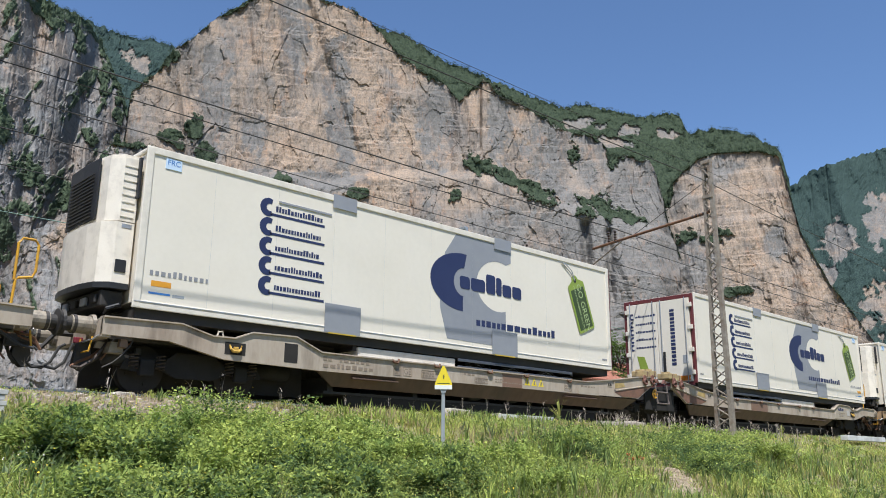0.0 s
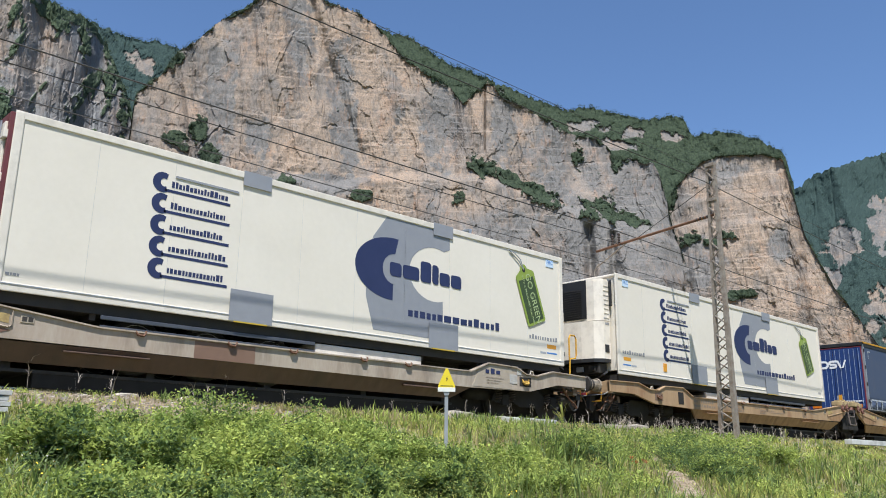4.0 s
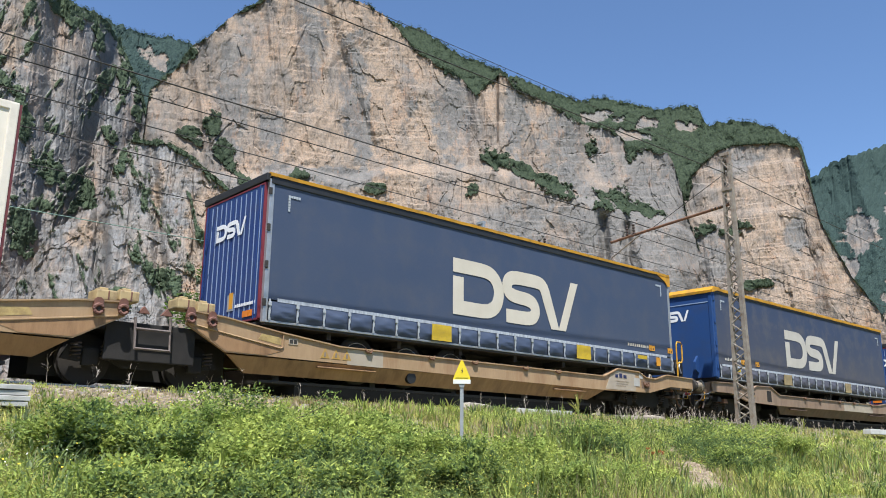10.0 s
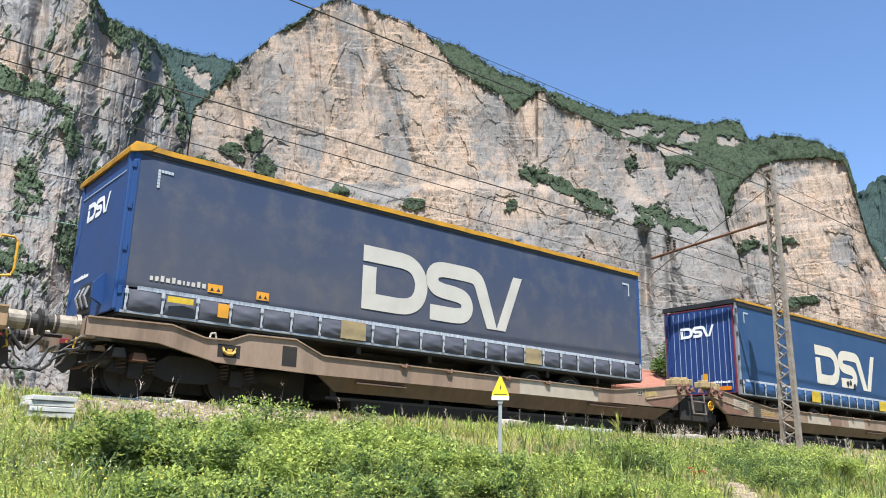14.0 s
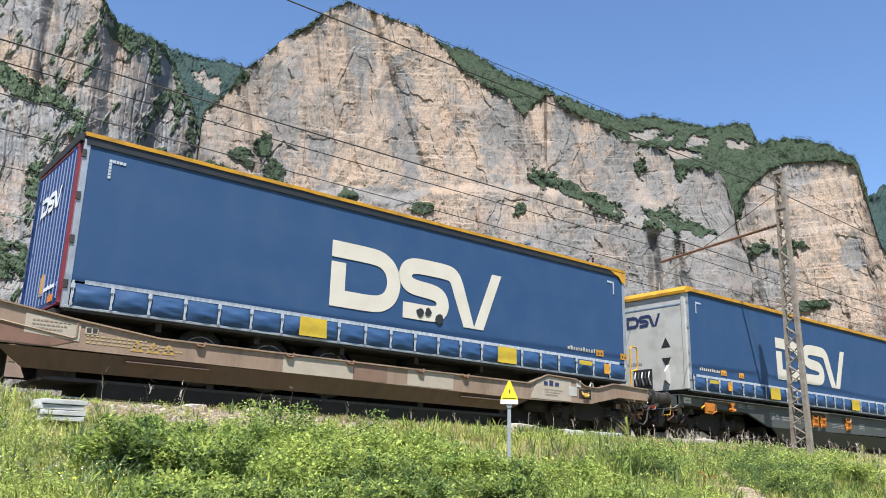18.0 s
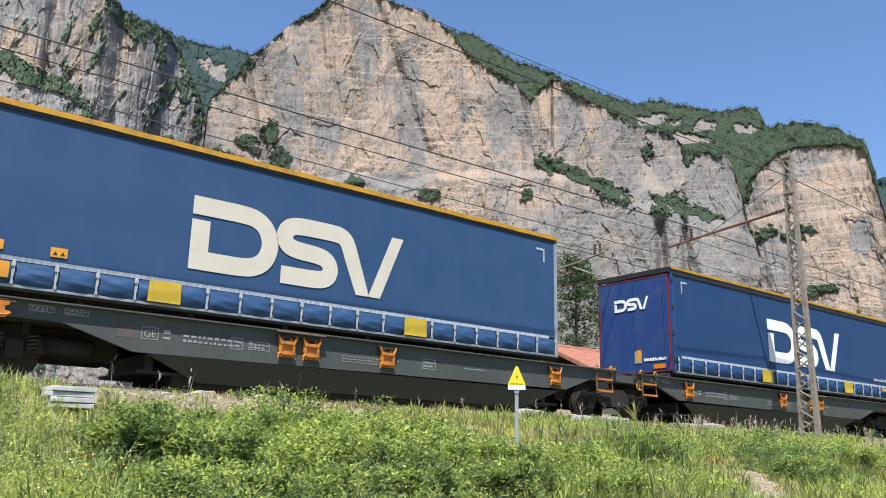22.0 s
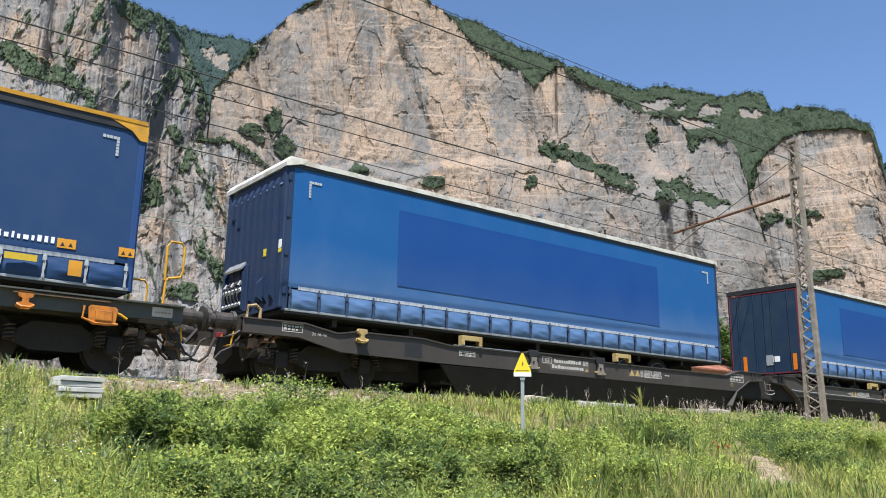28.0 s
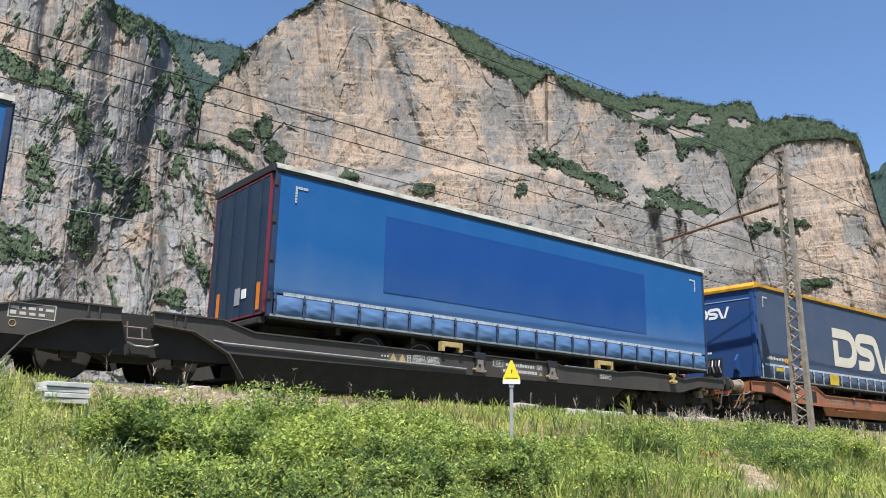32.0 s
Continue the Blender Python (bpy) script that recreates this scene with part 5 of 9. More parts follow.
def reefer_trailer(u, label, left_end, seed, sticker=False):
    """A white refrigerated semi-trailer."""
    e = thing("refrigerated_trailer", (u, SIDE, RAIL), label, "semi-trailer", "trailers on the train")
    y = 0.0
    part("body", block(0.06, LONG - 0.06, 0.012, WIDE - 0.012, 1.50, 4.16), "white_grp", e)
    part("roof", block(0.02, LONG - 0.02, 0.03, WIDE - 0.03, 4.165, 4.25, 0.03), "white_trim", e)
    for y0 in (-0.012, WIDE - 0.028):
        part("top_rail", block(0.0, LONG, y0, y0 + 0.04, 4.13, 4.26, 0.012), "white_trim", e)
        part("bottom_rail", block(0.0, LONG, y0, y0 + 0.04, 1.385, 1.52, 0.012), "white_trim", e)
        for x in (0.0, LONG - 0.14):
            part("corner_post", block(x, x + 0.14, y0 - 0.003, y0 + 0.043, 1.39, 4.25, 0.02), "white_trim", e)
    part("rail_lip", block(0.02, LONG - 0.02, -0.020, -0.012, 1.49, 1.505), "alu", e)
    for i in range(1, 10):
        part("panel_seam", block(-0.002, 0.002, 0.008, 0.013, 1.53, 4.12), "seam_grey", e, at=(i * 1.355, 0, 0))
    # grey repair plates above and below
    for x in ((4.0, 8.87) if left_end == "front" else (4.05, 8.95)):
        part("repair_plate", block(x, x + 0.61, -0.018, -0.002, 3.99, 4.28), "grey_print", e)
        bm = block(x - 0.10, x + 0.80, -0.022, -0.014, 1.40, 1.98)
        part("lower_plate", bm, "grey_print", e)
        part("yellow_marker", block(x + 0.0, x + 0.70, -0.026, -0.012, 1.375, 1.40), "yellow_flap", e)
    # haulier's mark: grey and navy crescents with a pale disc
    field = [(7.58, 4.12), (7.22, 3.62), (7.04, 3.0), (7.08, 2.3), (7.30, 1.62), (9.30, 1.60), (9.28, 2.46)] + arc(9.02, 3.06, 0.76, 290, 68, 18, 0.82) + [(9.48, 3.72), (9.48, 4.12)]
    part("emblem_field", plate(field, 0.008, 0.0125), "grey_print", e, "grey printed crescent")
    part("emblem_crescent", plate(arc(7.80, 2.99, 1.04, 83, 270, 20, 0.66) + [(7.80, 2.66)] + arc(7.84, 2.99, 0.34, -90, -270, 10) + [(7.92, 3.66)], 0.004, 0.008), "navy_print", e, "navy printed crescent")
    for k, (x, w, h) in enumerate(((7.70, 0.33, 0.30), (8.07, 0.48, 0.30), (8.59, 0.32, 0.47), (8.945, 0.19, 0.44), (9.17, 0.32, 0.30), (9.53, 0.33, 0.30))):
        part("emblem_bar", plate(arc(x + w - 0.05, 2.89, 0.05, 270, 360, 4) + arc(x + w - 0.09, 2.84 + h - 0.09, 0.09, 0, 90, 5) + arc(x + 0.05, 2.84 + h - 0.05, 0.05, 90, 180, 4) + arc(x + 0.09, 2.93, 0.09, 180, 270, 5), 0.001, 0.0105), "navy_print", e)
    bars(e, "web_address_bar", "navy_print", (8.25, 0.0075, 2.02), 2.90, 0.19, 15, gap=0.30, seed=4)
    # five lines of print with their small crescents
    for i in range(5):
        z = 3.60 - i * 0.385
        x = 2.32 + 0.015 * i
        part("line_crescent", plate(arc(x + 0.17, z + 0.07, 0.185, 60, 300, 12) + arc(x + 0.20, z + 0.07, 0.075, 300, 60, 8), 0.007, 0.0125), "navy_print", e)
        bars(e, "print_bar", "navy_print", (x + 0.34, 0.010, z + 0.01), 1.10 - 0.04 * (i % 3), 0.115, 16, gap=0.38, seed=10 + i)
        part("print_rule", block(x + 0.22, x + 1.50, 0.007, 0.0125, z - 0.085, z - 0.035), "navy_print", e)
    part("print_rule", block(2.72, 3.98, -0.004, 0.012, 3.80, 3.84), "grey_print", e)
    tag_shape(e)
    # stickers by the front end
    fx = (lambda a, b: (a, b)) if left_end == "front" else (lambda a, b: (LONG - b, LONG - a))
    part("certificate_sticker", block(*fx(0.36, 0.66), 0.0, 0.012, 3.92, 4.12), "sticker_pale", e)
    a, b = fx(0.38, 0.64)
    cu = bpy.data.curves.new("certificate_lettering", "FONT")
    cu.body, cu.size, cu.extrude, cu.align_x = "FRC", 0.14, 0.0005, "CENTER"
    tmp = bpy.data.objects.new("certificate_lettering", cu)
    me = bpy.data.meshes.new_from_object(tmp)
    bpy.data.objects.remove(tmp)
    me.materials.append(M["sticker_blue"])
    part("certificate_lettering", me, None, e, at=Matrix.Translation(((a + b) / 2, -0.003, 4.00)) @ Matrix.Rotation(radians(90), 4, "X"))
    a, b = fx(0.26, 1.34)
    bars(e, "fleet_number_bar", "grey_bar", (a, 0.0095, 1.98), b - a, 0.11, 11, gap=0.7, seed=seed)
    part("orange_sticker", block(*fx(0.30, 0.66), 0.009, 0.0125, 1.79, 1.89), "sticker_orange", e)
    part("blue_sticker", block(*fx(0.27, 0.66), 0.009, 0.0125, 1.655, 1.69), "sticker_blue", e)
    part("grey_sticker", block(*fx(0.70, 0.92), 0.009, 0.0125, 1.64, 1.69), "grey_band", e)
    if sticker:
        part("orange_sticker", block(2.32, 2.50, -0.002, 0.012, 1.64, 1.88), "sticker_orange", e)
    a, b = fx(13.2, 13.42)
    if seed == 13:
        cu = bpy.data.curves.new("fleet_lettering", "FONT")
        cu.body, cu.size, cu.extrude = "A903", 0.11, 0.0005
        tmp = bpy.data.objects.new("fleet_lettering", cu)
        me = bpy.data.meshes.new_from_object(tmp)
        bpy.data.objects.remove(tmp)
        me.materials.append(M["grey_bar"])
        part("fleet_lettering", me, None, e, at=Matrix.Translation((a - 0.12, 0.010, 1.64)) @ Matrix.Rotation(radians(90), 4, "X"))
    else:
        bars(e, "small_print_bar", "grey_bar", (a, 0.0095, 1.63), 0.2, 0.06, 4, seed=seed + 3)
    part("pallet_box", block(*fx(4.85, 7.66), 0.10, 0.85, 0.90, 1.20, 0.03), "white_unit", e, "long white pallet box")
    part("floor_skirt", block(0.1, LONG - 0.1, 0.08, WIDE - 0.08, 1.22, 1.40), "steel_dark", e)
    running_gear(e, left_end != "front")
    (fridge_unit if left_end == "front" else white_doors)(e, 0)
    if left_end != "front":
        fridge_unit(e, LONG, True)
    else:
        part("door_frame", block(LONG, LONG + 0.04, 0.0, WIDE, 1.38, 4.24), "dark_red", e)
    movers.append((e, u, RAIL))
    return e


def fridge_unit(e, x, turned=False):
    """Cooling unit on the front bulkhead."""
    s = -1 if turned else 1
    def X(a):
        return x - s * a
    outline = [(0.0, 0.22), (0.30, 0.22), (0.50, 0.42), (0.58, 0.80), (0.60, 1.29), (0.58, 1.78), (0.50, 2.16), (0.30, 2.36), (0.0, 2.36)]
    lower = bmesh.new()
    plate([(X(a), b) for a, b in outline], 1.80, 2.86, lower, axis="z")
    part("lower_shell", lower, "white_unit", e)
    upper = bmesh.new()
    plate([(X(a * 0.90), b) for a, b in outline], 2.875, 4.02, upper, axis="z")
    part("upper_shell", upper, "white_unit", e)
    part("shell_top", plate([(X(a * 0.84), 1.29 + (b - 1.29) * 0.96) for a, b in outline], 4.02, 4.09, axis="z"), "white_unit", e)
    part("radiator_grille", plate([(X(0.555), 0.62), (X(0.575), 1.29), (X(0.555), 1.96), (X(0.53), 1.96), (X(0.53), 0.62)], 2.93, 4.04, axis="z"), "black_plastic", e, "black radiator grille")
    for i in range(13):
        part("grille_slat", shared_mesh("grille_slat%d" % s, lambda: block(min(X(0.575), X(0.592)) - x, max(X(0.575), X(0.592)) - x, 0.75, 1.83, 0, 0.02), "steel_dark"), None, e, at=(x, 0, 2.98 + i * 0.065))
    for i in range(8):
        part("shell_rib", shared_mesh("shell_rib%d" % s, lambda: block(min(X(0.04), X(0.27)) - x, max(X(0.04), X(0.27)) - x, 0.208, 0.222, 0, 0.02), "white_trim"), None, e, at=(x, 0, 2.95 + i * 0.13))
    part("control_panel", block(min(X(0.08), X(0.27)), max(X(0.08), X(0.27)), 0.205, 0.222, 1.98, 2.20, 0.008), "black_plastic", e, "black control display")
    part("maker_badge", block(min(X(0.05), X(0.22)), max(X(0.05), X(0.22)), 0.214, 0.223, 2.76, 2.83), "alu", e)
    part("lower_bumper", plate([(X(a * 1.05), b) for a, b in outline], 1.70, 1.80, axis="z"), "black_plastic", e)
    part("engine_tray", block(min(X(0.02), X(0.40)), max(X(0.02), X(0.40)), 0.35, 2.2, 1.40, 1.68, 0.03), "steel_dark", e)
    for i in range(4):
        part("engine_piece", block(min(X(0.40), X(0.46)), max(X(0.40), X(0.46)), 0.45 + i * 0.42, 0.68 + i * 0.42, 1.46, 1.60, 0.02), "alu" if i % 2 else "steel_dark", e)
    part("side_gap", block(min(X(0.0), X(0.05)), max(X(0.0), X(0.05)), 0.12, 0.2, 3.3, 4.05, 0.01), "black_plastic", e)
    part("hose", rod([(X(0.1), 0.3, 1.45), (X(0.3), 0.28, 1.36), (X(0.25), 0.5, 1.30)], 0.03, sides=6), "black_plastic", e)


def white_doors(e, x):
    """White insulated rear doors in a dark red frame."""
    for a, b, c, d in ((0.0, 0.10, 1.36, 4.22), (WIDE - 0.10, WIDE, 1.36, 4.22), (0.10, WIDE - 0.10, 4.10, 4.22), (0.10, WIDE - 0.10, 1.30, 1.40)):
        part("door_frame", block(-0.07, 0.0, a, b, c, d, 0.008), "dark_red", e)
    for k, (y0, y1) in enumerate(((0.12, WIDE / 2 - 0.01), (WIDE / 2 + 0.01, WIDE - 0.12))):
        leaf = part("rear_door", block(-0.10, -0.01, y0, y1, 1.42, 4.08, 0.012), "white_grp", e)
        for s in (0.12, 0.88):
            part("lock_rod", rod([(-0.125, y0 + s * (y1 - y0), 1.36), (-0.125, y0 + s * (y1 - y0), 4.12)], 0.016, sides=6), "alu", leaf)
        for i in range(4):
            yy = y0 if k == 0 else y1
            part("hinge", block(-0.13, -0.05, yy - 0.10, yy + 0.06, 1.62 + i * 0.72, 1.76 + i * 0.72, 0.01), "white_trim", leaf)
    for i in range(5):
        z = 3.62 - i * 0.26
        part("line_crescent", plate(arc(2.26, z + 0.05, 0.11, -120, 120, 10) + arc(2.24, z + 0.05, 0.055, 120, -120, 6), -0.107, -0.10, axis="x"), "navy_print", e)
        bars(e, "print_bar", "navy_print", (-0.10, 2.12, z), 0.75, 0.08, 8, "end", gap=0.3, seed=30 + i)
    bm = bmesh.new()
    rnd = random.Random(7)
    z = 1.95
    while z < 3.75:
        h = 0.07 + 0.06 * rnd.random()
        block(-0.106, -0.10, 0.66, 0.82, z, z + h, 0, bm)
        z += h + 0.035
    tagged(part("web_address_bar", bm, "navy_print", e), kind="stuff")
    part("lock_handle", block(-0.16, -0.125, 1.02, 1.10, 1.75, 2.40, 0.01), "black_plastic", e)
    part("door_tag", plate([(1.62, 1.66), (2.0, 1.86), (2.12, 2.34), (1.84, 2.30)], -0.106, -0.10, axis="x"), "tag_green", e)
    part("tail_reflector", block(-0.108, -0.07, 0.2, 0.75, 1.44, 1.60), "reflector", e)
    part("door_plate", block(-0.106, -0.10, 0.24, 0.42, 1.98, 2.25), "sticker_grey", e)
    part("bumper", block(-0.09, 0.05, 0.15, WIDE - 0.15, 1.16, 1.30, 0.02), "steel_dark", e)


# ---- paints of the trailers ----
M["cloth_slate"] = paint("dusty_slate_blue_tarpaulin", (0.043, 0.064, 0.115), (0.056, 0.074, 0.122), (0.10, 0.10, 0.11), 0.25, 0.5, low=((0.085, 0.088, 0.095), 1.6, 3.3, 0.15))
M["cloth_dusty"] = paint("dirty_slate_tarpaulin", (0.034, 0.052, 0.10), (0.046, 0.060, 0.105), (0.13, 0.125, 0.12), 0.4, 0.55, low=((0.105, 0.092, 0.080), 1.6, 3.6, 0.5))
M["cloth_blue"] = paint("navy_blue_tarpaulin", (0.023, 0.060, 0.138), (0.029, 0.068, 0.150), (0.06, 0.09, 0.15), 0.28, 0.45)
M["cloth_deep"] = paint("deep_blue_tarpaulin", (0.013, 0.043, 0.122), (0.017, 0.050, 0.132), (0.05, 0.07, 0.12), 0.2, 0.45)
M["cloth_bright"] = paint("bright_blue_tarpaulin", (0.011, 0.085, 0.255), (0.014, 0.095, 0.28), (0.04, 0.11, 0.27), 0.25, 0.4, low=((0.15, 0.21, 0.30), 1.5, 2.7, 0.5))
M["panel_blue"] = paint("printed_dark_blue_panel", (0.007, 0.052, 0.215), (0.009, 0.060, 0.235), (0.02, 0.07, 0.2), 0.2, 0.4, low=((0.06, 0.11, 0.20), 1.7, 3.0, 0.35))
M["door_blue"] = paint("blue_door_paint", (0.016, 0.040, 0.145), (0.022, 0.05, 0.165), (0.05, 0.06, 0.09), 0.3, 0.4)
M["door_even"] = paint("plain_blue_door_paint", (0.018, 0.047, 0.16), (0.022, 0.055, 0.175), (0.07, 0.09, 0.14), 0.35, 0.4)
M["flap_dull"] = surf("dusty_tan_flap", (0.34, 0.26, 0.12), (0.27, 0.20, 0.10), 0.65, dirt=(0.16, 0.13, 0.09), dirt_amount=0.5, dirt_scale=5)
M["guard_steel"] = surf("black_guard_profile", (0.05, 0.055, 0.065), (0.08, 0.085, 0.10), 0.35, bump=0.02)
M["webbing"] = surf("stitched_grey_webbing", (0.50, 0.53, 0.57), (0.24, 0.26, 0.30), 0.7, scale=30, fine=45, bump=0.2, stretch=(1, 1, 0.1))
M["door_smooth"] = paint("blue_front_paint", (0.018, 0.055, 0.17), (0.022, 0.062, 0.185), (0.04, 0.05, 0.08), 0.35, 0.4)
M["door_grey"] = paint("grey_front_paint", (0.46, 0.445, 0.405), (0.39, 0.375, 0.335), (0.2, 0.18, 0.15), 0.4, 0.5)
M["door_ribbed"] = paint("dark_blue_ribbed_steel", (0.016, 0.032, 0.075), (0.02, 0.04, 0.09), (0.05, 0.05, 0.06), 0.4, 0.45)
M["door_slate"] = paint("slate_door_paint", (0.013, 0.029, 0.058), (0.017, 0.036, 0.067), (0.05, 0.06, 0.065), 0.3, 0.4)
M["strap_dark"] = surf("dark_blue_strap", (0.03, 0.05, 0.10), (0.05, 0.07, 0.12), 0.6, bump=0)
M["rib_pale"] = surf("pale_blue_rib_edge", (0.25, 0.32, 0.45), (0.2, 0.26, 0.38), 0.45, bump=0)
M["roof_cloth"] = surf("grey_roof_sheet", (0.5, 0.5, 0.48), (0.42, 0.42, 0.4), 0.7)
M["white_edge"] = surf("dirty_white_roof_edge", (0.72, 0.69, 0.62), (0.58, 0.54, 0.47), 0.6, dirt=(0.22, 0.18, 0.13), dirt_amount=0.5, dirt_scale=3)
M["seam_grey"] = surf("panel_seam", (0.55, 0.54, 0.51), (0.5, 0.49, 0.46), 0.6, bump=0)
M["sticker_grey"] = surf("grey_sticker", (0.3, 0.31, 0.32), (0.26, 0.27, 0.28), 0.5, bump=0)
M["sticker_pale"] = surf("pale_blue_sticker", (0.55, 0.66, 0.78), (0.5, 0.62, 0.75), 0.4, bump=0)

# ---- trailers in their order along the train ----
curtain_trailer(-10.55, "dusty slate-blue curtain trailer with yellow roof edge", "cloth_slate", "yellow_roof", "rear", "cream_print", seed=1, number=11.4)
reefer_trailer(5.61, "white refrigerated trailer with cooling unit facing forward", "front", 11)
reefer_trailer(23.83, "white refrigerated trailer with closed rear doors facing forward", "rear", 12)
reefer_trailer(39.82, "white refrigerated trailer with orange hazard sticker", "front", 13, True)
curtain_trailer(57.93, "dusty slate-blue curtain trailer with ribbed blue doors", "cloth_slate", "yellow_roof", "rear", "cream_print", seed=4, number=11.4)
curtain_trailer(74.04, "dirty dark curtain trailer with blue front wall", "cloth_dusty", "yellow_roof", "front", "cream_print_dull", "door_smooth", "door_smooth", ((4.20, 4.78), (9.20, 9.72)), seed=5, number=0.48)
curtain_trailer(92.36, "blue curtain trailer with torn holes in its side", "cloth_blue", "yellow_roof", "rear", "cream_print", seed=6, number=11.4, holes=((6.92, 2.17, 0.10), (7.14, 2.20, 0.09), (7.45, 2.10, 0.11)))
curtain_trailer(108.66, "blue curtain trailer with grey front wall", "cloth_blue", "yellow_roof", "front", "cream_print", "alu", "door_grey", ((3.95, 4.5), (9.1, 9.66)), seed=7, number=0.48)
curtain_trailer(126.73, "deep blue curtain trailer with plain blue doors", "cloth_deep", "yellow_roof", "rear", "white_print", "door_smooth", "door_even", seed=8, number=11.4)
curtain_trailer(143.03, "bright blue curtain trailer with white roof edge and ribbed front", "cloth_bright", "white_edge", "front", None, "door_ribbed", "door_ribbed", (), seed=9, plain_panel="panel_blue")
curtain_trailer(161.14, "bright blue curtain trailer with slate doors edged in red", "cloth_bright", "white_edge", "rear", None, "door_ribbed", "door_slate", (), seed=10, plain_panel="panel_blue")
curtain_trailer(177.40, "slate-blue curtain trailer with blue front wall", "cloth_slate", "yellow_roof", "front", "cream_print", "door_smooth", "door_smooth", seed=2, number=0.48)

# ---- pocket wagons ----
SPAN = 33.12     # between the headstocks
MID = SPAN / 2
BEAMS = {
    "gooseneck": dict(band=[(0, 1.17), (1.35, 1.20), (1.95, 1.05), (2.4, 1.06), (2.75, 1.20), (3.7, 1.22), (4.3, 0.98), (12.8, 0.99), (14.2, 1.14), (15.3, 1.29), (16.02, 1.34),
                            (16.02, 1.10), (15.25, 0.68), (4.3, 0.62), (2.2, 0.66), (1.15, 0.88), (0, 0.88)], skirt=(4.2, 15.2, 0.65, 4.75, 14.75, 0.36)),
    "straight": dict(band=[(0, 1.14), (15.0, 1.14), (16.2, 1.14), (16.2, 1.00), (15.5, 0.96), (14.4, 0.58), (4.4, 0.52), (3.3, 0.86), (0, 0.90)], skirt=(4.6, 14.2, 0.53, 5.6, 13.2, 0.12)),
    "low": dict(band=[(0, 1.09), (1.2, 1.10), (1.9, 0.98), (2.3, 1.05), (3.9, 1.06), (4.6, 0.98), (6.65, 0.98), (6.85, 1.03), (9.1, 1.03), (9.3, 0.97), (14.5, 0.97), (15.1, 1.13), (16.3, 1.13),
                      (16.3, 0.93), (15.6, 0.88), (14.95, 0.56), (4.4, 0.60), (2.0, 0.64), (1.1, 0.84), (0, 0.84)], skirt=(4.4, 14.95, 0.58, 5.0, 14.62, 0.06)),
}


def bogie(e, x, steel):
    """Two-axle bogie: side frames, springs, axle boxes and turning wheelsets."""
    frame_bm = bmesh.new()
    for y in (0.36, WIDE - 0.44):
        plate([(-1.35, 0.40), (-1.25, 0.62), (-0.55, 0.60), (-0.35, 0.74), (0.35, 0.74), (0.55, 0.60), (1.25, 0.62), (1.35, 0.40), (1.05, 0.36), (0.75, 0.48), (0.35, 0.30), (-0.35, 0.30), (-0.75, 0.48), (-1.05, 0.36)], y, y + 0.08, frame_bm)
    block(-0.22, 0.22, 0.44, WIDE - 0.44, 0.42, 0.72, 0, frame_bm)
    b = part("bogie", frame_bm, steel, e, at=(x, 0, 0))
    for dx in (-0.9, 0.9):
        for y in (0.30, WIDE - 0.42):
            part("axle_box", shared_mesh("axle_box", lambda: block(-0.13, 0.13, 0, 0.12, -0.13, 0.15, 0.03), "bogie_steel"), None, b, at=(dx, y, 0.43))
        for s in (-0.24, 0.24):
            coil = []
            for i in range(33):
                a = i * 2 * math.pi / 8
                coil.append((0.075 * math.cos(a), 0.075 * math.sin(a), i * 0.0075))
            part("spring", shared_mesh("spring", lambda: rod(coil, 0.016, sides=5), "spring_steel"), None, b, at=(dx + s, 0.33, 0.42))
        def wheels():
            bm = disc(0, 0, 0.56, 0.70, [(0, 0.12), (0.05, 0.34), (0.1, 0.40), (0.15, 0.42), (0.75, 0.425), (0.8, 0.45), (1.0, 0.45), (1.0, 0.10)], sides=28)
            disc(0, 0, WIDE - 0.56, WIDE - 0.70, [(0, 0.12), (0.05, 0.34), (0.1, 0.40), (0.15, 0.42), (0.75, 0.425), (0.8, 0.45), (1.0, 0.45), (1.0, 0.10)], bm, 28)
            rod([(0, 0.40, 0), (0, WIDE - 0.40, 0)], 0.08, bm)
            for k in range(4):
                a = k * math.pi / 2 + 0.3
                block(0.26 * math.cos(a) - 0.03, 0.26 * math.cos(a) + 0.03, 0.535, 0.56, 0.26 * math.sin(a) - 0.03, 0.26 * math.sin(a) + 0.03, 0, bm)
            return bm
        w = part("wheelset", shared_mesh("wheelset", wheels, "wheel_steel"), None, b, at=(dx, 0, 0.425))
        spinners.append((w, dx))
    return b


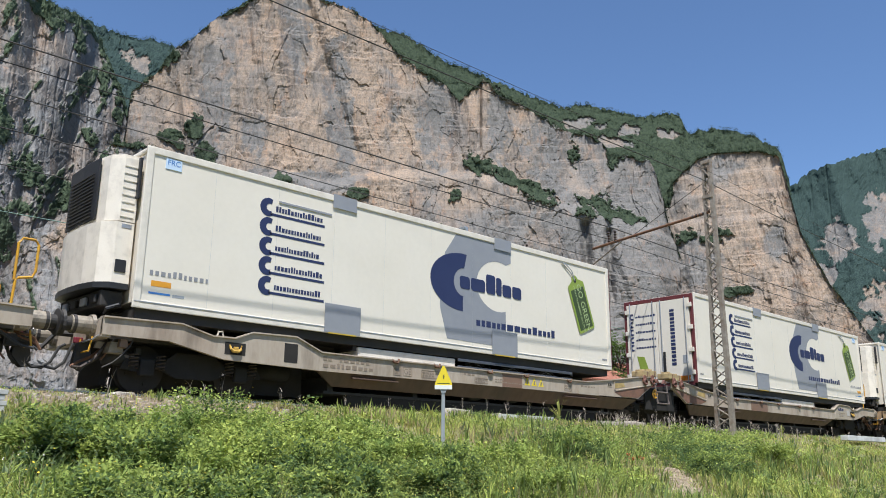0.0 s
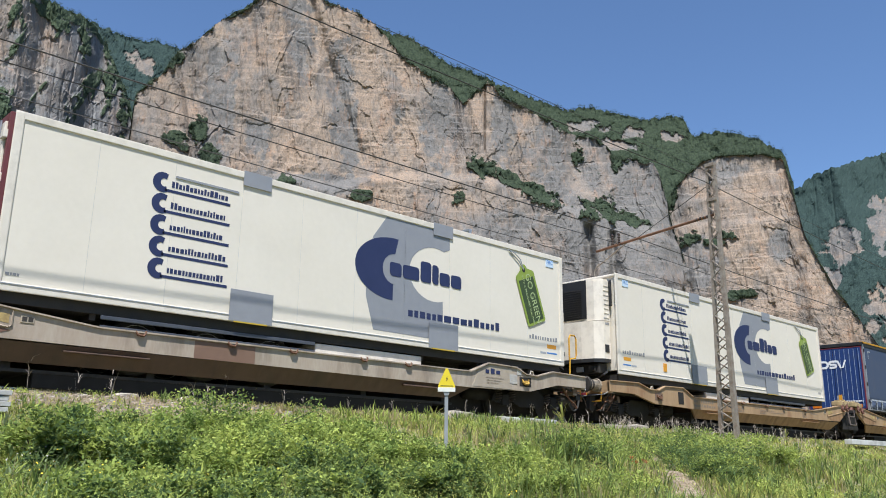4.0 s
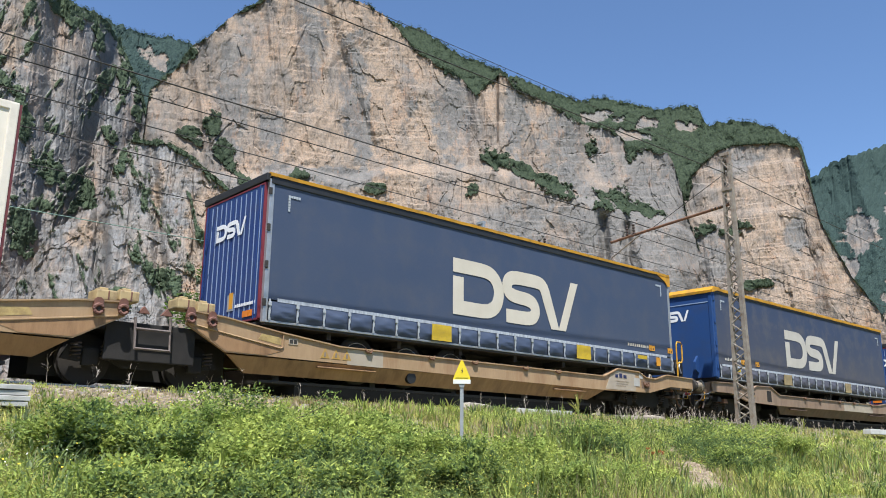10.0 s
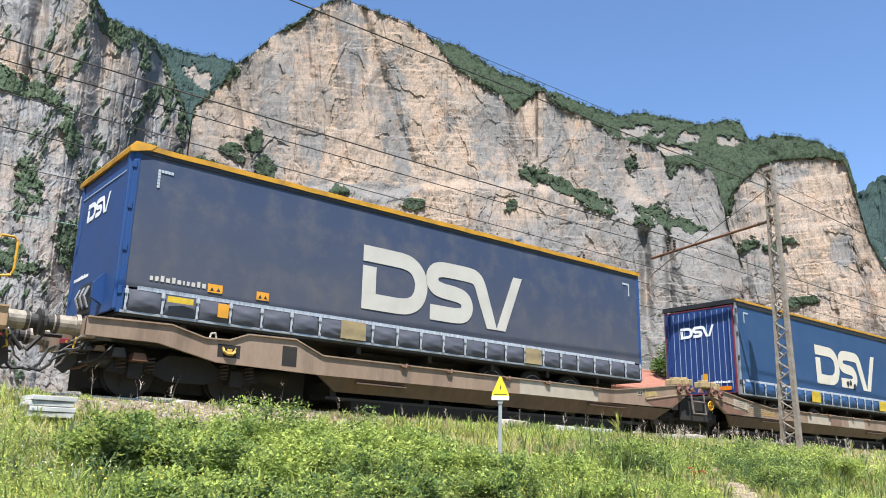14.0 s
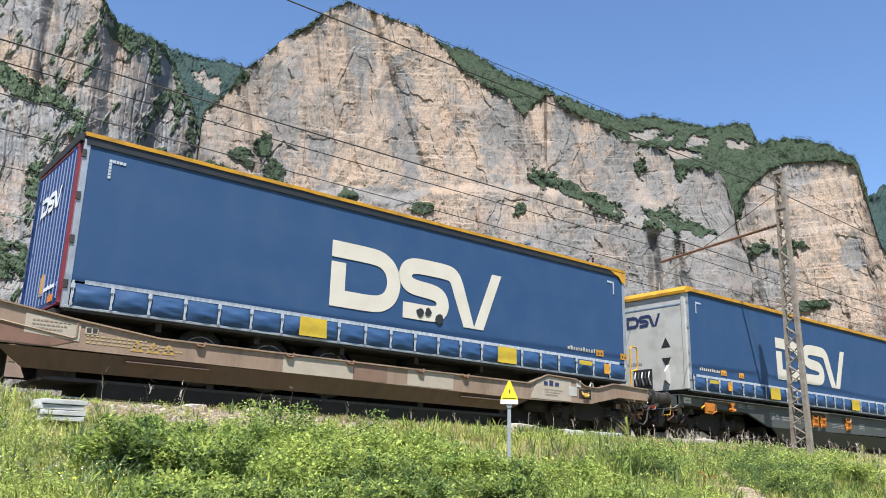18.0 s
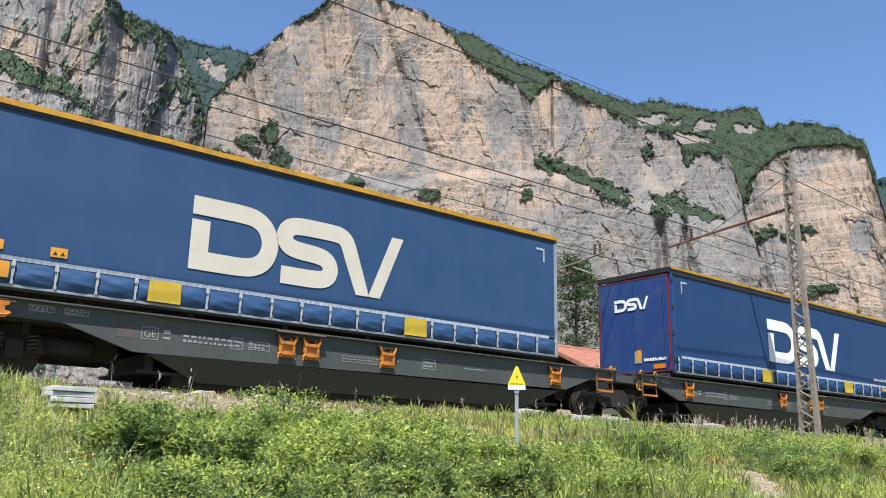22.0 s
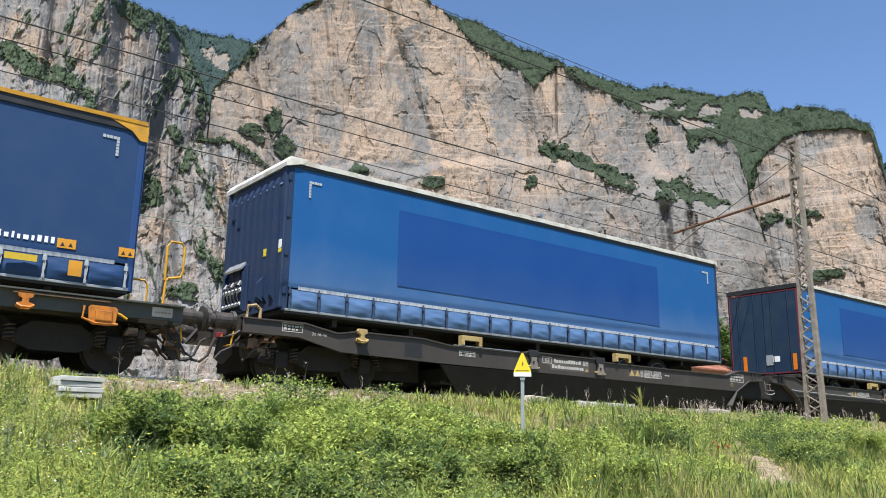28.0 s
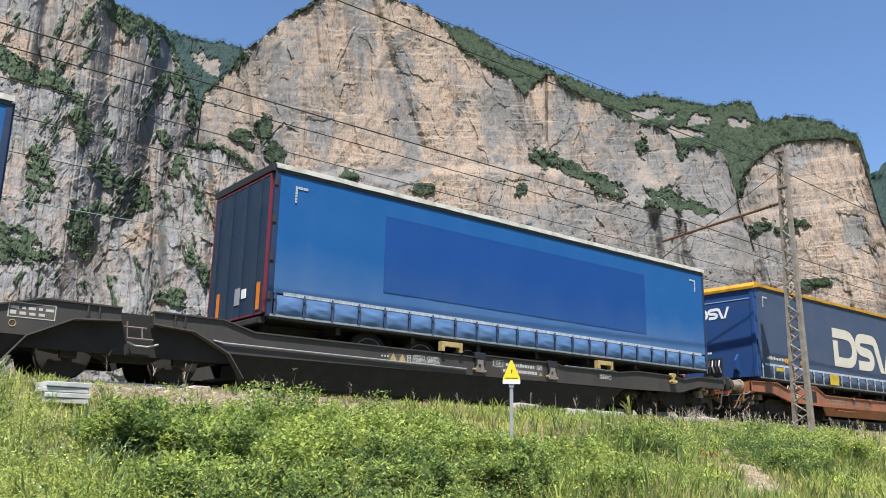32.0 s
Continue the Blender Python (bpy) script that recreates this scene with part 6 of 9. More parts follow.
def coupler_end(e, x, s, pipe, reach):
    """Buffers, hook, hoses and pipes at a headstock; s points outward, reach is the length of a buffer."""
    for y in (0.42, WIDE - 0.42):
        base = part("buffer", rod([(x, y, 1.06), (x + s * 0.06, y, 1.06), (x + s * 0.06, y, 1.06), (x + s * (reach - 0.17), y, 1.06)], [0.19, 0.18, 0.15, 0.145], sides=16), pipe, e, smooth=False)
        part("buffer_ring", rod([(x + s * (reach - 0.24), y, 1.06), (x + s * (reach - 0.19), y, 1.06)], 0.160, sides=16), "buffer_dark", base)
        part("buffer_head", rod([(x + s * (reach - 0.17), y, 1.06), (x + s * (reach - 0.06), y, 1.06), (x + s * (reach - 0.045), y, 1.06), (x + s * reach, y, 1.06)], [0.115, 0.115, 0.22, 0.20], sides=18), "steel_dark", base)
    part("draw_hook", rod([(x, WIDE / 2, 1.0), (x + s * 0.30, WIDE / 2, 1.0), (x + s * 0.40, WIDE / 2, 1.06), (x + s * 0.36, WIDE / 2, 1.14)], 0.045), "steel_dark", e)
    part("screw_link", rod([(x + s * 0.30, WIDE / 2 - 0.06, 1.0), (x + s * 0.45, WIDE / 2 - 0.06, 0.80), (x + s * 0.53, WIDE / 2 - 0.06, 0.70)], 0.035), "steel_dark", e)
    for y, drop in ((WIDE / 2 - 0.35, 0.36), (WIDE / 2 + 0.3, 0.42)):
        part("brake_hose", rod([(x, y, 0.86), (x + s * 0.10, y, 0.80), (x + s * 0.22, y - 0.02, drop + 0.12), (x + s * 0.36, y - 0.02, drop), (x + s * 0.53, y - 0.02, drop + 0.03)], 0.026, sides=7), "rubber", e)
    part("air_cock", block(min(x, x + s * 0.14), max(x, x + s * 0.14), 0.78, 0.86, 0.80, 0.90, 0.015), "red_frame", e)
    part("lever_rod", rod([(x + s * 0.04, 0.02, 0.86), (x + s * 0.10, 0.1, 0.80), (x + s * 0.10, 0.9, 0.78)], 0.014, sides=6), "alu", e)
    part("shunter_grip", rod([(x + s * 0.06, 0.22, 0.86), (x + s * 0.10, 0.22, 0.62), (x + s * 0.10, 0.72, 0.62), (x + s * 0.06, 0.72, 0.86)], 0.016, sides=6), "yellow", e)
    part("wheel_guard", plate([(x - s * 0.02, 0.82), (x + s * 0.16, 0.78), (x + s * 0.22, 0.42), (x + s * 0.08, 0.32), (x - s * 0.08, 0.5)], 0.52, 0.66), "steel_dark", e)


def end_clutter(e, x, s, seed):
    """Cocks, bent pipes, chains and worn plates crowded under a headstock."""
    rnd = random.Random(seed)
    for k in range(7):
        a = x - s * (0.05 + 0.75 * rnd.random())
        y = 0.10 + 0.5 * rnd.random()
        z = 0.84
        pts = [(a, y, z)]
        for i in range(4):
            a += s * (0.05 + 0.14 * rnd.random())
            z = max(0.36, z - 0.20 * rnd.random())
            pts.append((a, y + 0.06 * (rnd.random() - 0.5), z))
        part("bent_pipe", rod(pts, 0.014 + 0.014 * rnd.random(), sides=6), rnd.choice(("rust_arm", "steel_dark", "rust_arm", "spring_steel", "rubber")), e)
    for k in range(5):
        a, z = x - s * (0.05 + 0.9 * rnd.random()), 0.52 + 0.26 * rnd.random()
        w, h = 0.05 + 0.08 * rnd.random(), 0.06 + 0.12 * rnd.random()
        part("gear_bracket", plate([(a - w, z), (a + w, z), (a + w * 0.6, z + h), (a - w * 0.8, z + h)], 0.08 + 0.3 * rnd.random(), 0.42), rnd.choice(("rust_arm", "rust_patch", "steel_dark", "pipe_cream")), e)
    part("air_reservoir", rod([(x - s * 0.25, 0.5, 0.58), (x - s * 0.75, 0.5, 0.58)], 0.13, sides=12), "steel_dark", e, smooth=True)


def marking_box(e, x, z, w, h, material, seed, letters=""):
    """A stencilled frame with plain bars, or with the two letters that it holds."""
    bm = bmesh.new()
    for a, b, c, d in ((0, w, 0, 0.012), (0, w, h - 0.012, h), (0, 0.012, 0.012, h - 0.012), (w - 0.012, w, 0.012, h - 0.012)):
        block(a, b, -0.003, 0, c, d, 0, bm)
    part("marking_frame", bm, material, e, at=(x, -0.022, z))
    if letters:
        cu = bpy.data.curves.new("marking_lettering", "FONT")
        cu.body, cu.size, cu.extrude, cu.align_x = letters, h * 0.85, 0.0005, "CENTER"
        tmp = bpy.data.objects.new("marking_lettering", cu)
        me = bpy.data.meshes.new_from_object(tmp)
        bpy.data.objects.remove(tmp)
        me.materials.append(M[material])
        part("marking_lettering", me, None, e, at=Matrix.Translation((x + w / 2, -0.023, z + h * 0.2)) @ Matrix.Rotation(radians(90), 4, "X"))
    else:
        bars(e, "marking_bar", material, (x + 0.03, -0.022, z + h * 0.55), w - 0.06, h * 0.25, 5, gap=0.5, seed=seed)
        bars(e, "marking_bar", material, (x + 0.03, -0.022, z + h * 0.2), (w - 0.06) * 0.8, h * 0.25, 4, gap=0.5, seed=seed + 1)


def latch_shape():
    """A hinged trunnion latch: a hollow box hung by two straps from its bar, with a rounded nose."""
    bm = plate([(-0.15, 0.25), (0.15, 0.25), (0.16, 0.10), (0.13, 0.02), (0.08, -0.01), (-0.08, -0.01), (-0.13, 0.02), (-0.16, 0.10)], -0.075, -0.025)
    for z0, z1, w in ((0.19, 0.25, 0.15), (0.00, 0.05, 0.12)):
        block(-w, w, -0.115, -0.075, z0, z1, 0.008, bm)
    for s in (-1, 1):
        block(min(s * 0.15, s * 0.105), max(s * 0.15, s * 0.105), -0.105, -0.075, 0.05, 0.19, 0, bm)
        block(min(s * 0.12, s * 0.07), max(s * 0.12, s * 0.07), -0.06, -0.025, 0.25, 0.33, 0, bm)
        rod([(s * 0.13, -0.08, 0.21), (s * 0.165, -0.09, 0.29), (s * 0.185, -0.09, 0.36)], [0.030, 0.026, 0.014], bm, 6)
        rod([(s * 0.12, -0.08, 0.05), (s * 0.165, -0.09, 0.02), (s * 0.175, -0.09, -0.06)], [0.028, 0.024, 0.014], bm, 6)
    rod([(-0.15, -0.08, -0.02), (0.15, -0.08, -0.02)], 0.018, bm, 6)
    return bm


def bow_hook():
    """A wide upturned bow with a knob in its middle, set in a recess."""
    bm = rod([(-0.12, -0.03, 0.06), (-0.10, -0.05, -0.01), (-0.05, -0.06, -0.05), (0.05, -0.06, -0.05), (0.10, -0.05, -0.01), (0.12, -0.03, 0.06)], [0.018, 0.026, 0.03, 0.03, 0.026, 0.018], sides=7)
    block(-0.04, 0.04, -0.08, -0.02, -0.07, 0.03, 0.01, bm)
    return bm


def hook_shape():
    """A bow-shaped lashing hook: a capped head and a rounded foot joined by a waist."""
    bm = plate([(-0.11, 0.10), (-0.09, 0.14), (0.09, 0.14), (0.11, 0.10), (0.10, 0.06), (0.045, 0.03), (0.045, -0.02), (0.11, -0.04), (0.12, -0.09), (0.07, -0.13), (-0.07, -0.13), (-0.12, -0.09), (-0.11, -0.04), (-0.045, -0.02), (-0.045, 0.03), (-0.10, 0.06)], -0.10, -0.03)
    rod([(-0.12, -0.10, -0.06), (-0.06, -0.13, -0.10), (0.06, -0.13, -0.10), (0.12, -0.10, -0.06)], 0.022, bm, 6)
    return bm


WAGONS = (-29.03, 5.17, 39.37, 73.62, 108.1, 142.3, 176.9)    # west headstocks, at the start


def buffer_reach(u, east):
    """Half the gap to the neighbouring wagon."""
    k = WAGONS.index(u) + (1 if east else 0)
    return (WAGONS[k] - WAGONS[k - 1] - SPAN) / 2 - 0.003 if 0 < k < len(WAGONS) else 0.537


def pocket_wagon(u, label, kind, band, skirt, patches=(), rails=True, fresh=None, triangles="", brake=0.55):
    """Articulated double pocket wagon on three bogies, 34 m over buffers."""
    e = thing("pocket_wagon", (u, SIDE, RAIL), label, "freight wagon", "wagons of the train")
    shape = BEAMS[kind]
    for half in (0, 1):
        fx = (lambda x: SPAN - x) if half else (lambda x: x)
        outline = [(fx(a), b) for a, b in shape["band"]]
        part("side_beam", plate(outline, -0.02, 0.06), band, e)
        part("far_side_beam", plate(outline, WIDE - 0.06, WIDE + 0.02), band, e)
        # flange along the upper edge
        top = [p for p in shape["band"][: shape["band"].index(max(shape["band"], key=lambda q: q[0])) + 1]]
        bm = bmesh.new()
        for (a, b), (c, d) in zip(top, top[1:]):
            plate([(fx(a), b - 0.012), (fx(c), d - 0.012), (fx(c), d + 0.014), (fx(a), b + 0.014)], -0.115 if kind == "straight" else -0.055, 0.14, bm)
        part("beam_flange", bm, band, e)
        a0, a1, z1, b0, b1, z0 = shape["skirt"]
        bm = bmesh.new()
        for y, inset in ((0.0, 0.20), (WIDE, -0.20)):
            q = [bm.verts.new(v) for v in ((fx(a0), y, z1), (fx(a1), y, z1), (fx(b1), y + inset, z0), (fx(b0), y + inset, z0))]
            r = [bm.verts.new(v) for v in ((fx(a0), y + inset * 0.3, z1), (fx(a1), y + inset * 0.3, z1), (fx(b1), y + inset * 1.2, z0), (fx(b0), y + inset * 1.2, z0))]
            faces = [bm.faces.new(q), bm.faces.new(r[::-1])] + [bm.faces.new((q[i], r[i], r[(i + 1) % 4], q[(i + 1) % 4])) for i in range(4)]
            bmesh.ops.recalc_face_normals(bm, faces=faces)
        part("beam_skirt", bm, skirt, e)
        lo, hi = sorted((fx(4.6), fx(14.4)))
        part("pocket_floor", block(lo, hi, 0.28, WIDE - 0.28, 0.22, 0.27), "steel_dark", e)
        for i in range(5):
            x = fx(4.8 + i * 2.3)
            part("cross_member", shared_mesh("cross_member", lambda: block(-0.07, 0.07, 0.34, WIDE - 0.34, 0.27, 0.55), "steel_dark"), None, e, at=(x, 0, 0))
        # Added black block that stands in for the shade beneath the pocket.
        part("pocket_shade_block", block(*sorted((fx(5.2), fx(13.6))), 0.30, WIDE - 0.30, 0.0, 0.22), "bogie_steel", e)
        lo, hi = sorted((fx(0.1), fx(3.8)))
        part("end_deck", block(lo, hi, 0.3, WIDE - 0.3, 0.86, 0.98), "steel_dark", e)
        lo, hi = sorted((fx(0.0), fx(0.16)))
        part("headstock", block(lo, hi, 0.0, WIDE, 0.84, 1.16, 0.015), band, e)
        lo, hi = sorted((fx(14.3), fx(16.3)))
        part("joint_deck", block(lo, hi, 0.45, WIDE - 0.45, 0.92, 1.06, 0.02), "steel_dark", e)
        lo, hi = sorted((fx(0.55), fx(1.05)))
        part("kingpin_stand", block(lo, hi, 0.9, WIDE - 0.9, 0.98, 1.26, 0.03), "steel_dark", e)
        # Dark block added behind the bogie to fill its surroundings with shade.
        part("bogie_shade_block", block(*sorted((fx(0.35), fx(4.4))), 0.78, WIDE - 0.78, 0.14 if kind == "gooseneck" else 0.38 if kind == "straight" else 0.24, 0.85), "bogie_steel", e)
        part("brake_cylinder", rod([(fx(3.1), 0.6, 0.56), (fx(3.9), 0.6, 0.56)], 0.15, sides=14), "bogie_steel", e, smooth=True)
        bogie(e, fx(1.85), "bogie_steel")
        end_clutter(e, fx(0.0), 1 if half else -1, int(u * 10) + half)
        coupler_end(e, fx(0.0), 1 if half else -1, "pipe_cream" if kind == "gooseneck" else "buffer_dark", buffer_reach(u, half))
        # markings as plain bars and frames
        ink = "marking_white" if kind != "gooseneck" else "marking_dark"
        shift = SPAN - 18.4 if half else 0
        if kind == "gooseneck" and not half and "umber" not in label:
            for k, (x, z, w, h, n) in enumerate(((4.35, 0.83, 0.20, 0.085, 2), (4.75, 0.83, 0.75, 0.085, 6), (4.35, 0.70, 1.25, 0.085, 9), (8.25, 0.84, 0.35, 0.05, 3), (9.3, 0.80, 0.3, 0.03, 4), (9.3, 0.74, 1.1, 0.03, 14), (12.6, 0.84, 0.6, 0.05, 5))):
                bars(e, "marking_bar", ink, (x + shift, -0.022, z), w, h, n, gap=0.5, seed=k + half * 7)
            for k, (x, z, w, h, text) in enumerate(((6.15, 0.68, 0.20, 0.20, ""), (6.42, 0.68, 0.26, 0.20, "GE"), (6.95, 0.68, 0.50, 0.17, ""), (8.6, 0.68, 0.45, 0.12, ""), (11.9, 0.70, 0.3, 0.2, ""))):
                marking_box(e, x + shift, z, w, h, ink, k + half * 3, text)
        elif kind == "straight":
            for k, (x, z, w, h, n) in enumerate(((4.86, 0.86, 0.12, 0.06, 1), (4.86, 0.77, 0.12, 0.05, 1), (5.20, 0.84, 0.95, 0.05, 9), (5.20, 0.76, 0.85, 0.04, 10), (8.3, 0.80, 1.3, 0.022, 16), (8.3, 0.75, 1.1, 0.022, 14), (8.3, 0.70, 1.2, 0.022, 15), (11.3, 0.80, 0.6, 0.03, 7))):
                bars(e, "marking_bar", ink, (x + shift, -0.022, z), w, h, n, gap=0.5, seed=k + half * 7)
            for k, (x, z, w, h, text) in enumerate(((2.80, 0.985, 0.36, 0.10, ""), (3.30, 0.985, 0.36, 0.10, ""), (4.50, 0.74, 0.28, 0.20, "GE"), (6.05, 0.72, 0.22, 0.20, ""), (6.38, 0.74, 0.40, 0.15, ""), (10.2, 0.72, 0.34, 0.2, ""))):
                marking_box(e, x + shift, z, w, h, ink, k + half * 3, text)
            part("marking_panel", block(4.12 + shift, 4.46 + shift, -0.0225, -0.018, 0.74, 0.93), "label_brown", e)
        elif "umber" in label and half:
            for k in range(3):
                bars(e, "marking_bar", "marking_straw", (fx(13.95), -0.023, 0.90 - 0.055 * k), 0.95 + 0.3 * k, 0.030, 12 + 3 * k, gap=0.4, seed=k + 31)
                bars(e, "owner_bar", "marking_dark", (fx(14.75), -0.030, 1.05 - 0.06 * k), 0.55 - 0.06 * k, 0.026, 9, gap=0.4, seed=k + 41)
            part("label_patch", plate([(fx(14.85), 0.86), (fx(14.05), 0.80), (fx(14.05), 1.07), (fx(14.85), 1.15)], -0.028, -0.020), "patch_beige", e)
        if kind == "gooseneck":
            part("slide_bar", block(*sorted((fx(5.1), fx(6.3))), -0.03, 0.06, 0.52, 0.55, 0.008), skirt, e)
            part("slide_bar", block(*sorted((fx(11.9), fx(13.3))), -0.03, 0.06, 0.55, 0.575, 0.008), skirt, e)
            for k in range(3 if triangles == ("west", "east")[half] else 0):
                x = fx(13.15 - 0.26 * k) if half else 10.45 + 0.26 * k
                part("warning_triangle", plate([(x - 0.105, 0.74), (x + 0.105, 0.74), (x, 0.94)], -0.026, -0.020), "ochre_print" if half else "sign_yellow", e)
                part("triangle_bolt", plate([(x - 0.03, 0.77), (x + 0.02, 0.77), (x + 0.025, 0.85), (x - 0.015, 0.87)], -0.029, -0.025), "marking_dark", e)
            if "tan" in label and half:
                part("drain_hole", disc(fx(10.9), 0.51, 0.03, 0.12, [(0, 0.001), (0.05, 0.12), (1, 0.12)], sides=16), "black_plastic", e)
        if kind == "gooseneck":
            lo, hi = sorted((fx(3.45), fx(3.75)))
            part("beam_window", block(lo, hi, -0.024, -0.018, 0.72, 1.08), "bogie_steel", e)
            lo, hi = sorted((fx(2.2), fx(2.62)))
            part("hook_recess", block(lo, hi, -0.024, -0.018, 0.76, 0.98), "rust_patch" if "tan" in label else "bogie_steel", e)
            part("lashing_hook", shared_mesh("bow_hook", bow_hook, "rust_arm" if "tan" in label else "hook_yellow"), None, e, at=(fx(2.41), 0, 0.87))
            part("lifting_eye", rod([(fx(2.05), 0.02, 1.06), (fx(2.08), 0.02, 1.15), (fx(2.15), 0.02, 1.16), (fx(2.18), 0.02, 1.07)], 0.018, sides=6), "cream_print", e)
            for x in (6.2, 7.4, 9.1, 10.4, 12.1):
                part("top_latch", shared_mesh("top_latch", lambda: rod([(-0.10, -0.03, 0.0), (-0.05, -0.06, -0.06), (0.04, -0.06, -0.07), (0.09, -0.03, 0.01)], 0.024, sides=6), "rust_arm"), None, e, at=(fx(x), 0, 1.0))
            # lifting lugs with rings and stout locking boxes over the joint
            for k in range(2):
                x, z = fx(15.97 - 0.40 * k), 1.22 - 0.03 * k
                part("lug_plate", shared_mesh("lug_plate", lambda: plate([(-0.085, 0.0), (-0.07, 0.13), (-0.03, 0.17), (0.03, 0.17), (0.07, 0.13), (0.085, 0.0), (0.04, -0.06), (-0.04, -0.06)], -0.075, -0.03), "lug_rust"), None, e, at=(x, 0, z))
                ring = [(0.070 * math.cos(i * 0.524), -0.085, -0.02 + 0.070 * math.sin(i * 0.524)) for i in range(13)]
                part("lug_ring", shared_mesh("lug_ring", lambda: rod(ring, 0.030, sides=7), "lug_rust"), None, e, at=(x, 0, z))
                part("lug_pin", shared_mesh("lug_pin", lambda: disc(0, -0.02, -0.09, -0.06, [(0, 0.01), (0.1, 0.03), (1, 0.03)], sides=8), "steel_dark"), None, e, at=(x, 0, z))
                box = part("locking_box", shared_mesh("locking_box", lambda: block(-0.165, 0.165, -0.05, 0.36, 0.0, 0.18, 0.025), "latch_straw"), None, e, at=(fx(16.06 - 0.37 * k), 0, 1.35 - 0.03 * k))
                part("box_rib", shared_mesh("box_rib", lambda: block(-0.012, 0.012, -0.058, 0.30, 0.01, 0.165, 0.004), "lug_rust"), None, box, at=(0.03, 0, 0))
                part("box_cap", shared_mesh("box_cap", lambda: block(-0.07, 0.07, 0.02, 0.26, 0.18, 0.225, 0.012), "latch_straw"), None, box, at=(-0.03, 0, 0))
            part("end_wedge", plate([(fx(16.26), 1.20), (fx(16.46), 1.20), (fx(16.36), 1.32)], 0.02, 0.10), "lug_rust", e)
            # welded gusset panel and lower rust-red flank of the rising end
            part("weld_rib", rod([(fx(15.97), -0.030, 1.11), (fx(14.15), -0.030, 0.84), (fx(14.10), -0.030, 0.87), (fx(14.10), -0.030, 1.10)], 0.016, sides=5), band, e)
            part("rust_flank", plate([(fx(15.96), 1.085), (fx(14.18), 0.815), (fx(14.10), 0.80), (fx(14.45), 0.69), (fx(15.24), 0.70)], -0.026, -0.018), "flank_rust" if "tan" not in label else "skirt_tan", e)
            part("wear_patch", plate([(fx(14.14), 0.90), (fx(14.62), 0.97), (fx(14.55), 1.08), (fx(14.14), 1.04)], -0.0245, -0.018), "straw_paint", e)
            part("beam_socket", block(*sorted((fx(13.78), fx(13.98))), -0.03, -0.018, 0.93, 1.05, 0.004), "patch_beige", e)
            for q in (0.0, 0.09):
                part("socket_hole", block(*sorted((fx(13.80 + q), fx(13.87 + q))), -0.033, -0.028, 0.955, 1.025), "steel_dark", e)
        else:
            hooks = (7.1, 7.6, 9.3, 14.0) if kind == "straight" else (5.15, 10.03)
            for x in hooks:
                if kind == "straight":
                    part("hinged_latch", shared_mesh("hinged_latch", latch_shape, "orange"), None, e, at=(fx(x), 0, 0.70))
                    part("latch_bar", shared_mesh("latch_bar", lambda: block(-0.22, 0.22, -0.10, -0.02, 0, 0.03), "steel_dark"), None, e, at=(fx(x), 0, 1.02))
                else:
                    part("fold_down_support", shared_mesh("fold_down", lambda: plate([(-0.28, 0.0), (-0.28, 0.20), (0.28, 0.20), (0.28, 0.0), (0.20, 0.0), (0.20, 0.10), (-0.20, 0.10), (-0.20, 0.0)], -0.10, 0.02), "straw_paint"), None, e, at=(fx(x), 0, 1.02))
            part("lashing_hook", shared_mesh("hook_shape", hook_shape, "orange" if kind == "straight" else "straw_paint"), None, e, at=(fx(2.42), 0, 0.97))
            if kind == "straight":
                corner = part("corner_latch", plate([(fx(1.10), 0.76), (fx(1.16), 0.71), (fx(1.44), 0.71), (fx(1.50), 0.76), (fx(1.52), 0.98), (fx(1.48), 1.01), (fx(1.12), 1.01), (fx(1.08), 0.98)], -0.10, -0.05), "orange", e)
                part("latch_face", block(*sorted((fx(1.16), fx(1.42))), -0.125, -0.10, 0.77, 0.95, 0.02), "orange", corner)
                part("latch_rod", rod([(fx(1.58), -0.08, 0.99), (fx(1.60), -0.09, 0.80), (fx(1.42), -0.10, 0.735), (fx(1.06), -0.09, 0.74)], 0.020, sides=6), "orange", corner)
                part("latch_arm", rod([(fx(0.92), -0.07, 0.84), (fx(1.02), -0.07, 0.90), (fx(1.10), -0.06, 0.93)], 0.022, sides=6), "yellow", corner)
                part("rail_bar", block(*sorted((fx(1.2), fx(2.6))), -0.10, -0.06, 1.075, 1.10, 0.004), "rust_patch", e)
                part("rail_bar", block(*sorted((fx(6.85), fx(7.85))), -0.15, -0.115, 1.10, 1.125, 0.004), "rust_patch", e)
                part("data_plate", block(*sorted((fx(0.18), fx(0.52))), -0.035, -0.018, 0.94, 1.10, 0.01), "plate_pale", e)
                bars(e, "marking_bar", "marking_dark", (min(fx(0.22), fx(0.48)), -0.037, 1.0), 0.26, 0.03, 5, gap=0.4, seed=3)
                x = fx(15.7)
                step = rod([(x - 0.28, -0.05, 1.16), (x - 0.28, -0.08, 0.62), (x + 0.28, -0.08, 0.62), (x + 0.28, -0.05, 1.16)], 0.022, sides=7)
                part("step_iron", step, "rust_arm", e)
                part("step_tread", block(x - 0.26, x + 0.26, -0.12, -0.05, 0.60, 0.645), "orange", e)
                part("step_tread", block(x - 0.26, x + 0.26, -0.11, -0.05, 0.88, 0.92), "orange", e)
                for dx in (-0.28, 0.28):
                    part("grip_ring", rod([(x + dx + 0.06 * math.cos(a * 0.7), -0.06, 1.18 + 0.06 * math.sin(a * 0.7)) for a in range(9)], 0.016, sides=6), "straw_paint", e)
            else:
